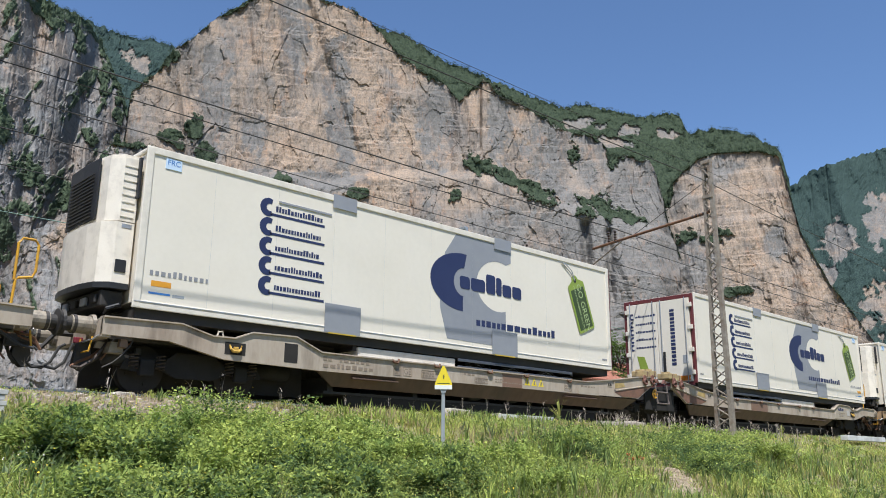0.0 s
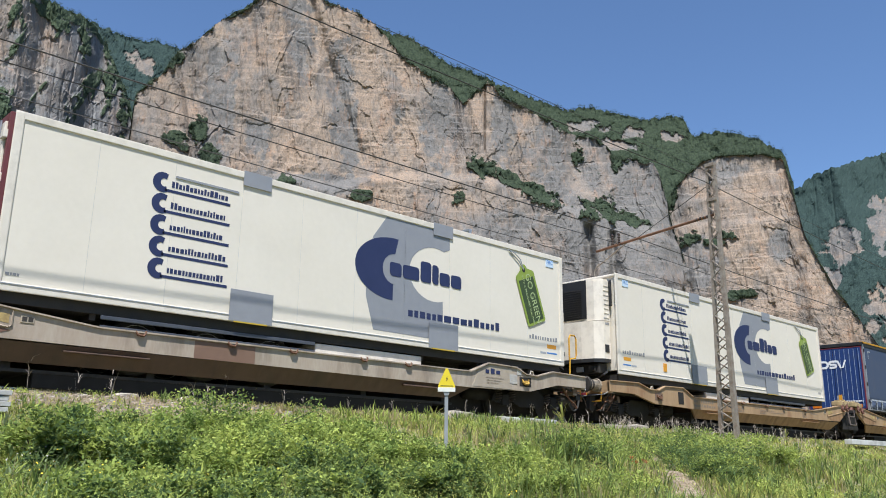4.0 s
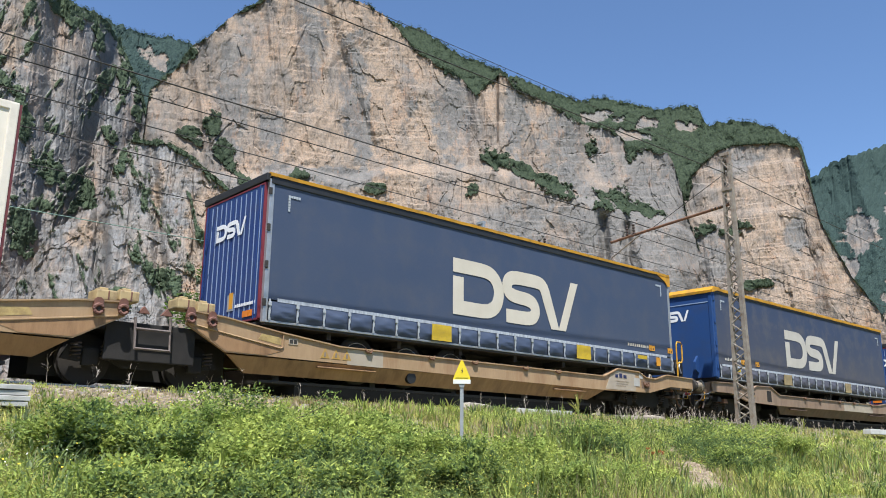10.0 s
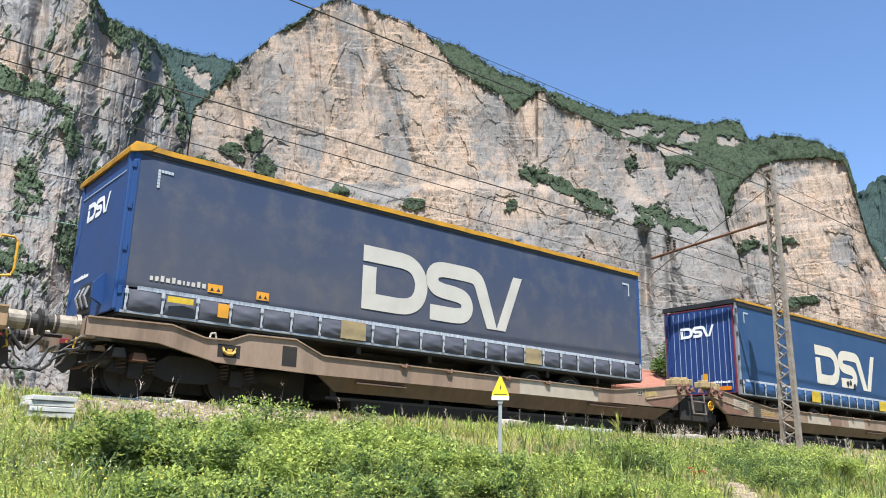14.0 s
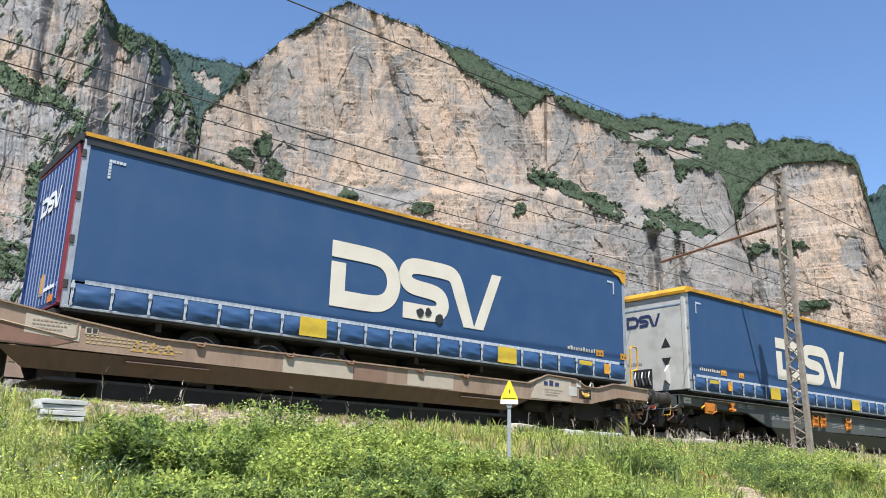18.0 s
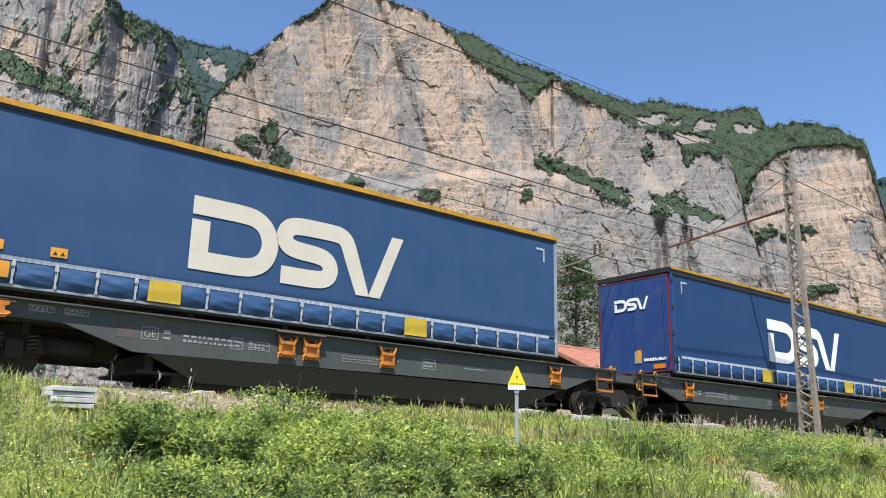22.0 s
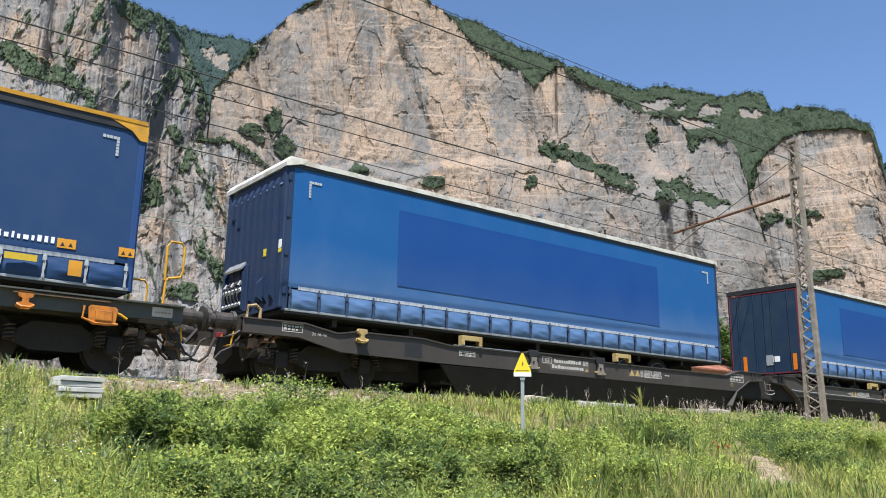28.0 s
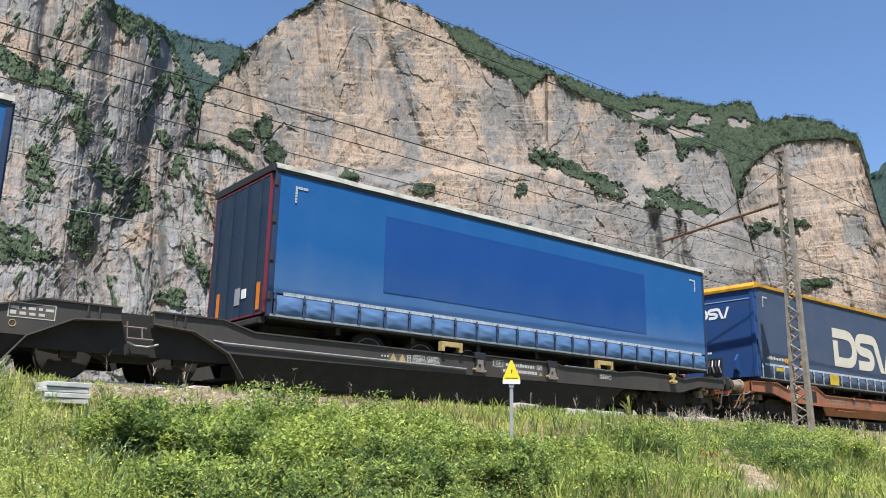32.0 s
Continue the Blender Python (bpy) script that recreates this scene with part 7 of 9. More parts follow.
                if not half:
                    part("beam_window", block(3.47, 3.89, -0.024, -0.018, 0.68, 0.96), "black_plastic", e)
                    cu = bpy.data.curves.new("length_lettering", "FONT")
                    cu.body, cu.size, cu.extrude = "2x 16.1m", 0.085, 0.0005
                    tmp = bpy.data.objects.new("length_lettering", cu)
                    me = bpy.data.meshes.new_from_object(tmp)
                    bpy.data.objects.remove(tmp)
                    me.materials.append(M["marking_pale"])
                    part("length_lettering", me, None, e, at=Matrix.Translation((1.36, -0.023, 0.90)) @ Matrix.Rotation(radians(90), 4, "X"))
                    marking_box(e, 0.75, 0.92, 0.42, 0.16, "marking_pale", 9)
                for x in (6.99, 9.22):
                    hinge = part("hinge_box", block(fx(x) - 0.15, fx(x) + 0.15, -0.08, -0.018, 0.93, 1.075, 0.015), "black_plastic", e)
                    part("hinge_cheek", block(fx(x) - 0.13, fx(x) - 0.09, -0.085, -0.03, 0.83, 0.93, 0.006), "black_plastic", hinge)
                    part("hinge_cheek", block(fx(x) + 0.09, fx(x) + 0.13, -0.085, -0.03, 0.83, 0.93, 0.006), "black_plastic", hinge)
                    part("hinge_leaf", plate([(fx(x) - 0.09, 0.93), (fx(x) + 0.09, 0.93), (fx(x) + 0.13, 0.68), (fx(x) + 0.10, 0.655), (fx(x) - 0.12, 0.655)], -0.07, -0.035), "leaf_plate", hinge)
                    part("hinge_bolt", rod([(fx(x) - 0.02, -0.06, 0.80), (fx(x) - 0.02, -0.082, 0.80)], 0.03, sides=8), "black_plastic", hinge)
                    part("hinge_tip", rod([(fx(x) - 0.19, -0.05, 0.72), (fx(x) - 0.11, -0.06, 0.70)], 0.022, sides=6), "straw_paint", hinge)
                    part("hinge_tip", rod([(fx(x) + 0.11, -0.05, 0.67), (fx(x) + 0.18, -0.05, 0.69)], 0.018, sides=6), "straw_paint", hinge)
                # number plate between the hinges, data plate with two triangles, small plates
                lo2, hi2 = sorted((fx(7.26), fx(8.85)))
                part("label_plate", plate([(lo2, 0.80), (lo2 + 0.03, 0.98), (hi2, 0.96), (hi2, 0.71), (hi2 - 0.04, 0.68), (lo2 + 0.30, 0.68), (lo2 + 0.26, 0.79)], -0.0215, -0.018), "label_brown", e)
                marking_box(e, lo2 + 0.04, 0.82, 0.30, 0.14, "marking_pale", 1, "GE")
                bars(e, "number_bar", "marking_pale", (lo2 + 0.42, -0.0225, 0.85), 0.88, 0.085, 12, gap=0.35, seed=21 + half)
                bars(e, "number_bar", "marking_pale", (lo2 + 0.34, -0.0225, 0.72), 1.05, 0.085, 15, gap=0.3, seed=23 + half)
                marking_box(e, hi2 - 0.20, 0.84, 0.16, 0.10, "marking_pale", 2)
                part("warning_triangle", plate([(hi2 - 0.13, 0.71), (hi2 - 0.03, 0.71), (hi2 - 0.08, 0.79)], -0.024, -0.018), "straw_paint", e)
                lo2, hi2 = sorted((fx(10.28), fx(11.62)))
                part("label_plate", block(lo2, hi2, -0.0215, -0.018, 0.69, 0.90), "label_brown", e)
                for k in range(2):
                    x = lo2 + 0.14 + 0.22 * k
                    part("warning_triangle", plate([(x - 0.095, 0.715), (x + 0.095, 0.715), (x, 0.875)], -0.024, -0.018), "straw_paint", e)
                marking_box(e, lo2 + 0.48, 0.71, 0.09, 0.15, "marking_pale", 3)
                for k in range(2):
                    marking_box(e, lo2 + 0.62 + 0.36 * k, 0.70, 0.33, 0.085, "marking_pale", 5 + k)
                    marking_box(e, lo2 + 0.64 + 0.36 * k, 0.795, 0.28, 0.085, "marking_pale", 7 + k)
                for k in range(3):
                    part("marking_dot", disc(fx(11.75) + 0.07 * k, 0.80, -0.0225, -0.018, [(0, 0.02), (1, 0.02)], sides=10), "marking_pale", e)
                for x, z in ((4.85, 0.78),):
                    lo2, hi2 = sorted((fx(x), fx(x + 0.46)))
                    part("label_plate", block(lo2, hi2, -0.0215, -0.018, z, z + 0.13), "label_brown", e)
                    marking_box(e, lo2 + 0.015, z + 0.01, 0.43, 0.11, "marking_pale", int(x))
                if not half:
                    part("label_plate", block(14.65, 15.33, -0.0215, -0.018, 0.80, 1.05), "label_brown", e)
                    marking_box(e, 14.66, 0.81, 0.66, 0.23, "marking_pale", 15)
                    part("round_mark", rod([(14.74 + 0.05 * math.cos(a * 0.524), -0.022, 0.72 + 0.05 * math.sin(a * 0.524)) for a in range(13)], 0.006, sides=5), "straw_paint", e)
                lo2, hi2 = sorted((fx(4.7), fx(6.55)))
                part("edge_strip", block(lo2, hi2, -0.06, -0.02, 0.995, 1.01), "alu", e)
                bm = bmesh.new()
                for (a, b), (c, d) in zip(((16.3, 0.93), (15.6, 0.88), (14.95, 0.56)), ((15.6, 0.88), (14.95, 0.56), (14.66, 0.16))):
                    plate([(fx(a), b - 0.012), (fx(c), d - 0.012), (fx(c), d + 0.012), (fx(a), b + 0.012)], -0.05, 0.12, bm)
                part("arch_flange", bm, "arch_steel", e)
                for x in (15.95, 15.78):
                    part("joint_fin", block(fx(x) - 0.012, fx(x) + 0.012, -0.05, -0.02, 0.93, 1.12), band, e)
                if half:
                    part("air_pipe", rod([(fx(15.25), -0.03, 0.76), (fx(15.05), -0.05, 0.73), (fx(9.6), -0.05, 0.70)], 0.016, sides=6), "alu", e)
    bogie(e, MID, "bogie_steel")
    open_under = kind != "gooseneck"
    # Another added dark block, standing for the shade about the middle bogie.
    part("joint_shade_block", block(MID - 1.7, MID + 1.7, 0.78, WIDE - 0.78, 0.42 if open_under else 0.14, 0.93), "bogie_steel", e)
    if kind == "gooseneck":
        # Black plate added in front, for the dark opening below the joint.
        part("joint_shade_plate", block(MID - 0.78, MID + 0.78, 0.10, 0.16, 0.40, 1.04, 0.02), "bogie_steel", e)
    elif kind == "straight":
        part("joint_web", block(MID - 0.5, MID + 0.5, 0.04, 0.08, 0.90, 1.08), band, e)
    # ladder step and brake wheel at the joint
    step = bmesh.new()
    if kind == "low":
        rod([(MID - 0.16, -0.02, 0.93), (MID - 0.14, -0.04, 0.66), (MID + 0.28, -0.04, 0.66)], 0.016, step, 7)
        rod([(MID - 0.20, -0.02, 0.84), (MID + 0.16, -0.02, 0.84)], 0.016, step, 7)
        rod([(MID + 0.08, -0.03, 0.84), (MID + 0.10, -0.04, 0.66)], 0.014, step, 6)
    else:
        rod([(MID - 0.34, 0.02, 1.12), (MID - 0.34, -0.04, 0.60), (MID + 0.26, -0.04, 0.60), (MID + 0.26, 0.02, 1.16)], 0.028, step, 7)
        rod([(MID - 0.34, -0.01, 0.93), (MID + 0.26, -0.01, 0.93)], 0.024, step, 7)
    if kind != "straight":
        part("step_ladder", step, "step_grey" if kind != "gooseneck" else "plate_pale" if u < 0 or u > 160 else "step_grey", e)
    wheel = bmesh.new()
    rod([(MID + brake + 0.12 * math.cos(k * 0.393), -0.01, 0.86 + 0.12 * math.sin(k * 0.393)) for k in range(17)], 0.016, wheel, 6)
    rod([(MID + brake - 0.12, -0.01, 0.86), (MID + brake + 0.12, -0.01, 0.86)], 0.012, wheel, 5)
    rod([(MID + brake, -0.01, 0.74), (MID + brake, -0.01, 0.98)], 0.012, wheel, 5)
    if brake:
        part("brake_wheel", wheel, "yellow", e)
    if kind == "low":
        part("joint_cover", plate([(MID - 2.0, 0.40), (MID + 2.0, 0.40), (MID + 1.5, 0.985), (MID - 1.5, 0.985)], 0.14, 0.18), "bogie_steel", e)
        part("joint_plate", block(MID - 0.32, MID + 0.32, 0.20, 0.26, 0.86, 1.09), "bogie_steel", e)
        part("corner_bracket", rod([(0.05, -0.03, 1.10), (0.06, -0.05, 1.30), (0.20, -0.05, 1.33), (0.30, -0.05, 1.26), (0.30, -0.03, 1.10)], 0.030, sides=7), "latch_straw", e)
        part("hose", rod([(MID - 0.12, 0.0, 0.60), (MID + 0.0, -0.01, 0.555), (MID + 0.2, -0.01, 0.55), (MID + 0.38, 0.0, 0.60)], 0.016, sides=6), "plate_pale", e)
    # repainted patches on the near beam
    for x, w, mat in patches:
        part("repainted_patch", block(x, x + w, -0.024, -0.018, 0.655, 0.965), mat, e)
    if fresh:
        rows = [(SPAN - 3.82, 0.98, 0.5, 0.12, 3), (SPAN - 3.82, 0.88, 0.62, 0.022, 14), (SPAN - 3.78, 0.82, 0.5, 0.022, 11), (SPAN - 3.78, 0.76, 0.4, 0.022, 9)]
        for k, (x, z, w, h, n) in enumerate(rows):
            bars(e, "owner_bar", "marking_dark" if k else "navy_print", (x, -0.030, z), w, h, n, gap=0.5, seed=5 + k)
        for x, z, w, h in ((SPAN - 2.98, 0.80, 0.27, 0.22), (SPAN - 2.72, 1.02, 0.16, 0.16)):
            part("paper_sheet", block(x, x + w, -0.030, -0.026, z, z + h), "plate_pale", e)
        part("owner_plate", plate([(SPAN - 4.25, 0.66), (SPAN - 2.9, 0.66), (SPAN - 2.9, 1.14), (SPAN - 3.7, 1.18), (SPAN - 4.05, 1.02)], -0.026, -0.018), fresh, e)
    # yellow handrails beside the east headstock
    if rails:
        x = SPAN - 0.25
        part("handrail", rod([(x, 0.30, 1.16), (x + 0.02, 0.30, 1.62), (x + 0.06, 0.30, 1.66), (x + 0.26, 0.30, 1.70), (x + 0.30, 0.30, 1.80), (x + 0.30, 0.30, 2.22), (x + 0.24, 0.30, 2.30), (x + 0.06, 0.30, 2.30), (x + 0.0, 0.30, 2.22), (x, 0.30, 1.62)], 0.022, sides=8), "yellow", e)
        part("far_handrail", rod([(x - 0.1, WIDE - 0.75, 1.16), (x - 0.1, WIDE - 0.75, 1.78), (x - 0.04, WIDE - 0.75, 1.86), (x + 0.16, WIDE - 0.75, 1.86), (x + 0.22, WIDE - 0.75, 1.78), (x + 0.22, WIDE - 0.75, 1.16)], 0.02, sides=8), "yellow", e)
    movers.append((e, u, RAIL))
    return e


M["bogie_steel"] = surf("oily_bogie_steel", (0.026, 0.024, 0.022), (0.037, 0.034, 0.031), 0.85, 0.0, bump=0.2, gloss=0.15)
M["spring_steel"] = surf("rusty_spring_steel", (0.07, 0.052, 0.04), (0.045, 0.034, 0.027), 0.7, 0.3, bump=0.1)
M["wheel_steel"] = surf("wheel_steel", (0.030, 0.026, 0.023), (0.040, 0.035, 0.031), 0.75, 0.1, bump=0.1, gloss=0.2)
M["pipe_cream"] = surf("dirty_cream_paint", (0.34, 0.29, 0.22), (0.22, 0.18, 0.13), 0.6, dirt=(0.06, 0.05, 0.04), dirt_amount=0.7, dirt_scale=6)
M["marking_white"] = surf("faded_white_marking", (0.30, 0.30, 0.285), (0.21, 0.21, 0.20), 0.6, bump=0)
M["marking_pale"] = surf("pale_marking", (0.5, 0.48, 0.44), (0.4, 0.38, 0.35), 0.6, bump=0)
M["label_brown"] = surf("brown_label_plate", (0.10, 0.082, 0.068), (0.075, 0.062, 0.052), 0.7)
M["marking_dark"] = surf("faded_dark_marking", (0.19, 0.145, 0.105), (0.25, 0.195, 0.14), 0.6, bump=0)
M["straw_paint"] = surf("worn_straw_yellow_paint", (0.45, 0.33, 0.13), (0.34, 0.24, 0.09), 0.6, dirt=(0.13, 0.08, 0.04), dirt_amount=0.5, dirt_scale=8)
M["rust_patch"] = surf("rusty_label_plate", (0.20, 0.13, 0.085), (0.14, 0.09, 0.06), 0.7)
M["buffer_dark"] = surf("oily_buffer_steel", (0.055, 0.048, 0.042), (0.035, 0.03, 0.027), 0.6, 0.2, dirt=(0.10, 0.07, 0.05), dirt_amount=0.4, dirt_scale=7)
M["leaf_plate"] = surf("scuffed_grey_brown_plate", (0.23, 0.195, 0.165), (0.17, 0.14, 0.115), 0.7, dirt=(0.10, 0.08, 0.065), dirt_amount=0.5, dirt_scale=9)
DUST = (0.10, 0.07, 0.045)
M["latch_straw"] = surf("worn_straw_box_paint", (0.46, 0.35, 0.17), (0.36, 0.26, 0.13), 0.65, dirt=(0.14, 0.08, 0.05), dirt_amount=0.6, dirt_scale=7)
M["lug_rust"] = surf("rust_red_casting", (0.20, 0.085, 0.055), (0.13, 0.06, 0.045), 0.75, dirt=(0.05, 0.035, 0.03), dirt_amount=0.5, dirt_scale=9)
M["flank_rust"] = surf("rusty_flank_paint", (0.20, 0.10, 0.065), (0.155, 0.085, 0.055), 0.7, dirt=(0.08, 0.05, 0.035), dirt_amount=0.4, dirt_scale=4)
M["step_grey"] = surf("rusty_grey_step_steel", (0.17, 0.14, 0.12), (0.12, 0.09, 0.08), 0.7, dirt=(0.08, 0.05, 0.04), dirt_amount=0.5, dirt_scale=8)
M["marking_straw"] = surf("faded_straw_marking", (0.42, 0.31, 0.15), (0.34, 0.25, 0.12), 0.6, bump=0)
M["hook_yellow"] = surf("worn_yellow_hook_paint", (0.60, 0.38, 0.07), (0.48, 0.28, 0.05), 0.6, dirt=(0.2, 0.11, 0.04), dirt_amount=0.5, dirt_scale=14)
M["arch_steel"] = surf("worn_arch_edge", (0.085, 0.075, 0.065), (0.06, 0.052, 0.046), 0.6)
M["ochre_print"] = surf("faded_ochre_print", (0.42, 0.26, 0.06), (0.34, 0.20, 0.05), 0.6)
for key, a, b in (("brown", (0.43, 0.365, 0.285), (0.34, 0.265, 0.195)), ("tan", (0.40, 0.27, 0.15), (0.31, 0.20, 0.105)), ("umber", (0.29, 0.205, 0.14), (0.22, 0.145, 0.095)),
                  ("green_grey", (0.048, 0.053, 0.048), (0.066, 0.071, 0.064)), ("black_brown", (0.034, 0.028, 0.024), (0.05, 0.042, 0.035)), ("red_oxide", (0.33, 0.115, 0.055), (0.26, 0.085, 0.04))):
    M["beam_" + key] = surf(key + "_wagon_paint", a, b, 0.6, scale=1.2, fine=18, bump=0.1, stretch=(1.5, 1, 0.4), dirt=(0.21, 0.095, 0.04) if key == "tan" else DUST, dirt_amount=0.55 if key not in ("green_grey", "black_brown") else 0.15, dirt_scale=1.4)
M["skirt_brown"] = surf("brown_skirt_paint", (0.115, 0.068, 0.045), (0.085, 0.05, 0.033), 0.65, dirt=(0.04, 0.035, 0.025), dirt_amount=0.5, dirt_scale=1.2, stretch=(1.6, 1, 0.35))
M["skirt_green"] = surf("dark_green_skirt_paint", (0.026, 0.029, 0.026), (0.036, 0.039, 0.035), 0.7, bump=0.1)
M["skirt_tan"] = surf("tan_skirt_paint", (0.34, 0.20, 0.095), (0.25, 0.14, 0.065), 0.65, dirt=(0.10, 0.05, 0.025), dirt_amount=0.6, dirt_scale=1.6, stretch=(1.8, 1, 0.3))
M["patch_beige"] = surf("beige_repaint", (0.40, 0.34, 0.26), (0.34, 0.28, 0.21), 0.6)
M["patch_umber"] = surf("umber_repaint", (0.17, 0.10, 0.065), (0.20, 0.12, 0.08), 0.6)
M["plate_pale"] = surf("pale_grey_plate", (0.48, 0.46, 0.42), (0.40, 0.38, 0.34), 0.6, dirt=(0.2, 0.15, 0.1), dirt_amount=0.3)

pocket_wagon(-29.03, "brown articulated pocket wagon with yellow handrails", "gooseneck", "beam_brown", "skirt_brown")
pocket_wagon(5.17, "dusty brown articulated pocket wagon with repainted patches", "gooseneck", "beam_brown", "skirt_brown", ((9.55, 0.70, "patch_umber"), (10.28, 0.90, "patch_beige"), (12.5, 0.9, "patch_beige"), (22.0, 1.2, "patch_umber")), fresh="patch_beige", triangles="west", brake=-0.42)
pocket_wagon(39.37, "tan articulated pocket wagon with orange rust", "gooseneck", "beam_tan", "skirt_tan", ((20.5, 0.9, "patch_beige"),), brake=0, fresh="patch_beige", triangles="east")
pocket_wagon(73.62, "umber articulated pocket wagon with beige patches", "gooseneck", "beam_umber", "skirt_brown", ((9.5, 2.7, "patch_beige"), (22.6, 1.5, "patch_beige"), (24.1, 0.8, "patch_umber"), (25.4, 1.2, "patch_beige")), fresh="patch_beige", triangles="east")
pocket_wagon(108.1, "dark green-grey articulated wagon with orange latches", "straight", "beam_green_grey", "skirt_green")
pocket_wagon(142.3, "black-brown articulated pocket wagon", "low", "beam_black_brown", "bogie_steel", rails=False, brake=0)
pocket_wagon(176.9, "red-oxide articulated pocket wagon", "gooseneck", "beam_red_oxide", "beam_red_oxide")

# ---- line equipment ----
STATION = 21.85    # where the pair of masts stands along the track


def lattice_mast(x, y, foot, top, low, high, label, steel="mast_steel"):
    """Tapered lattice mast: two channel legs with zigzag lacing on both faces."""
    e = thing("catenary_mast", pose(x, y, foot), label, "catenary mast", "masts beside the track")
    h = top - foot
    for s, w in ((-1, 0.060), (1, 0.042)):
        bm = bmesh.new()
        a, b = s * low / 2, s * high / 2
        q = [bm.verts.new((cx * 0.075, a + cy * w, 0)) for cx, cy in ((-1, -1), (1, -1), (1, 1), (-1, 1))]
        r = [bm.verts.new((cx * 0.060, b + cy * w * 0.8, h)) for cx, cy in ((-1, -1), (1, -1), (1, 1), (-1, 1))]
        faces = [bm.faces.new(q[::-1]), bm.faces.new(r)] + [bm.faces.new((q[i], q[(i + 1) % 4], r[(i + 1) % 4], r[i])) for i in range(4)]
        bmesh.ops.recalc_face_normals(bm, faces=faces)
        part("mast_leg", bm, steel, e)
    n = 30
    for face in (-0.055, 0.055):
        for i in range(n):
            z0, z1 = h * i / n, h * (i + 1) / n
            w0, w1 = low + (high - low) * i / n, low + (high - low) * (i + 1) / n
            s = 1 if (i + (face > 0)) % 2 else -1
            part("lacing_bar", rod([(face, s * w0 / 2, z0), (face, -s * w1 / 2, z1)], 0.021, sides=5), steel, e)
    for z in (h * 0.86, h - 0.05):
        w = low + (high - low) * z / h
        part("tie_plate", block(-0.085, 0.085, -w / 2 - 0.05, w / 2 + 0.05, z - 0.05, z + 0.05), steel, e)
    part("mast_footing", block(-0.4, 0.4, -0.5, 0.5, -0.7, -0.16, 0.03), "concrete", e)
    return e


def insulator(parent, at, way, length=0.34, radius=0.07):
    a = Vector(at)
    b = a + Vector(way) * length
    pts, rad = [], []
    for i in range(9):
        pts.append(a.lerp(b, i / 8))
        rad.append(radius if i % 2 else radius * 0.5)
    return part("insulator", rod(pts, rad, sides=10), "insulator", parent)


near_mast = lattice_mast(STATION, 11.6, 2.25, 10.35, 0.46, 0.19, "weathered steel lattice mast with a rusty bracket arm")
insulator(near_mast, (0.0, 0.12, 7.10), (0, 0, 1), 0.40, 0.06)
insulator(near_mast, (0.0, -0.02, 7.55), (0, 0, 1), 0.30, 0.06)
part("bracket_arm", rod([(0, 0.0, 6.50), (0, 2.3, 6.30), (0, 4.25, 6.12)], 0.045), "rust_arm", near_mast, "rusty bracket tube")
part("arm_stay", rod([(0, 0.1, 7.45), (0, 2.6, 6.32)], 0.010, sides=5), "wire", near_mast)
part("steady_tube", rod([(0, 3.1, 6.18), (0, 3.5, 5.98), (0, 4.0, 5.72), (0, 4.25, 5.60), (0, 4.35, 5.45), (0, 4.35, 5.2)], 0.026), "mast_steel", near_mast)
for dy in (3.35, 3.60):
    insulator(near_mast, (0, dy, 6.22), (0, 0, 1), 0.36, 0.055)
insulator(near_mast, (0, 0.15, 6.49), (0, 1, -0.08), 0.45, 0.06)
far_mast = lattice_mast(STATION, 21.9, 1.95, 10.3, 0.50, 0.24, "pale grey lattice mast beyond the far track", "galv")
part("bracket_arm", rod([(0, 0.0, 6.4), (0, -2.3, 6.6), (0, -3.4, 6.75)], 0.04), "mast_steel", far_mast)
part("arm_stay", rod([(0, -0.1, 7.9), (0, -2.9, 6.9)], 0.012, sides=5), "wire", far_mast)
part("steady_tube", rod([(0, -1.9, 6.45), (0, -2.7, 6.1), (0, -3.6, 5.8)], 0.025), "mast_steel", far_mast)
for dy in (-2.95, -3.2):
    insulator(far_mast, (0, dy, 6.75), (0, 0, 1), 0.36, 0.055)


def line_wire(label, y, z, sag, radius, material, spans=((-28.5, 21.5), (21.5, 71.5), (71.5, 121.5)), y_end=None):
    """A wire strung from mast to mast along the track."""
    pts = []
    for a, b in spans:
        for i in range(25):
            s = i / 24
            pts.append((a + (b - a) * s, y, z - 4 * sag * s * (1 - s)))
    e = thing("overhead_wire", (0, 0, 0), label, "overhead wire", "wires over the track")
    part("wire_strand", rod(pts, radius, sides=5), material, e)
    return e


line_wire("dark feeder wire strung at the mast tops", 11.65, 9.72, 0.35, 0.0125, "wire")
line_wire("thin dark earth wire beside the feeder", 11.35, 9.86, 0.22, 0.006, "wire")
messenger = line_wire("dark carrying wire over the near track", TRACK, 8.78, 0.22, 0.016, "wire")
line_wire("second carrying wire over the near track", TRACK + 0.12, 8.42, 0.20, 0.011, "wire")
line_wire("dark contact wire over the near track", TRACK, 7.62, 0.02, 0.011, "wire")
line_wire("dark carrying wire over the far track", TRACK + 4, 8.60, 0.16, 0.015, "wire")
line_wire("dark contact wire over the far track", TRACK + 4, 7.66, 0.02, 0.011, "wire")
line_wire("verdigris copper wire beyond the far track", 22.9, 7.95, 0.25, 0.014, "wire_green")
for a in range(-28, 72, 6):
    s = ((a + 28.5) % 50) / 50
    part("dropper", rod([(a, TRACK, 7.62), (a, TRACK, 8.78 - 0.88 * s * (1 - s))], 0.004, sides=4), "wire", messenger)

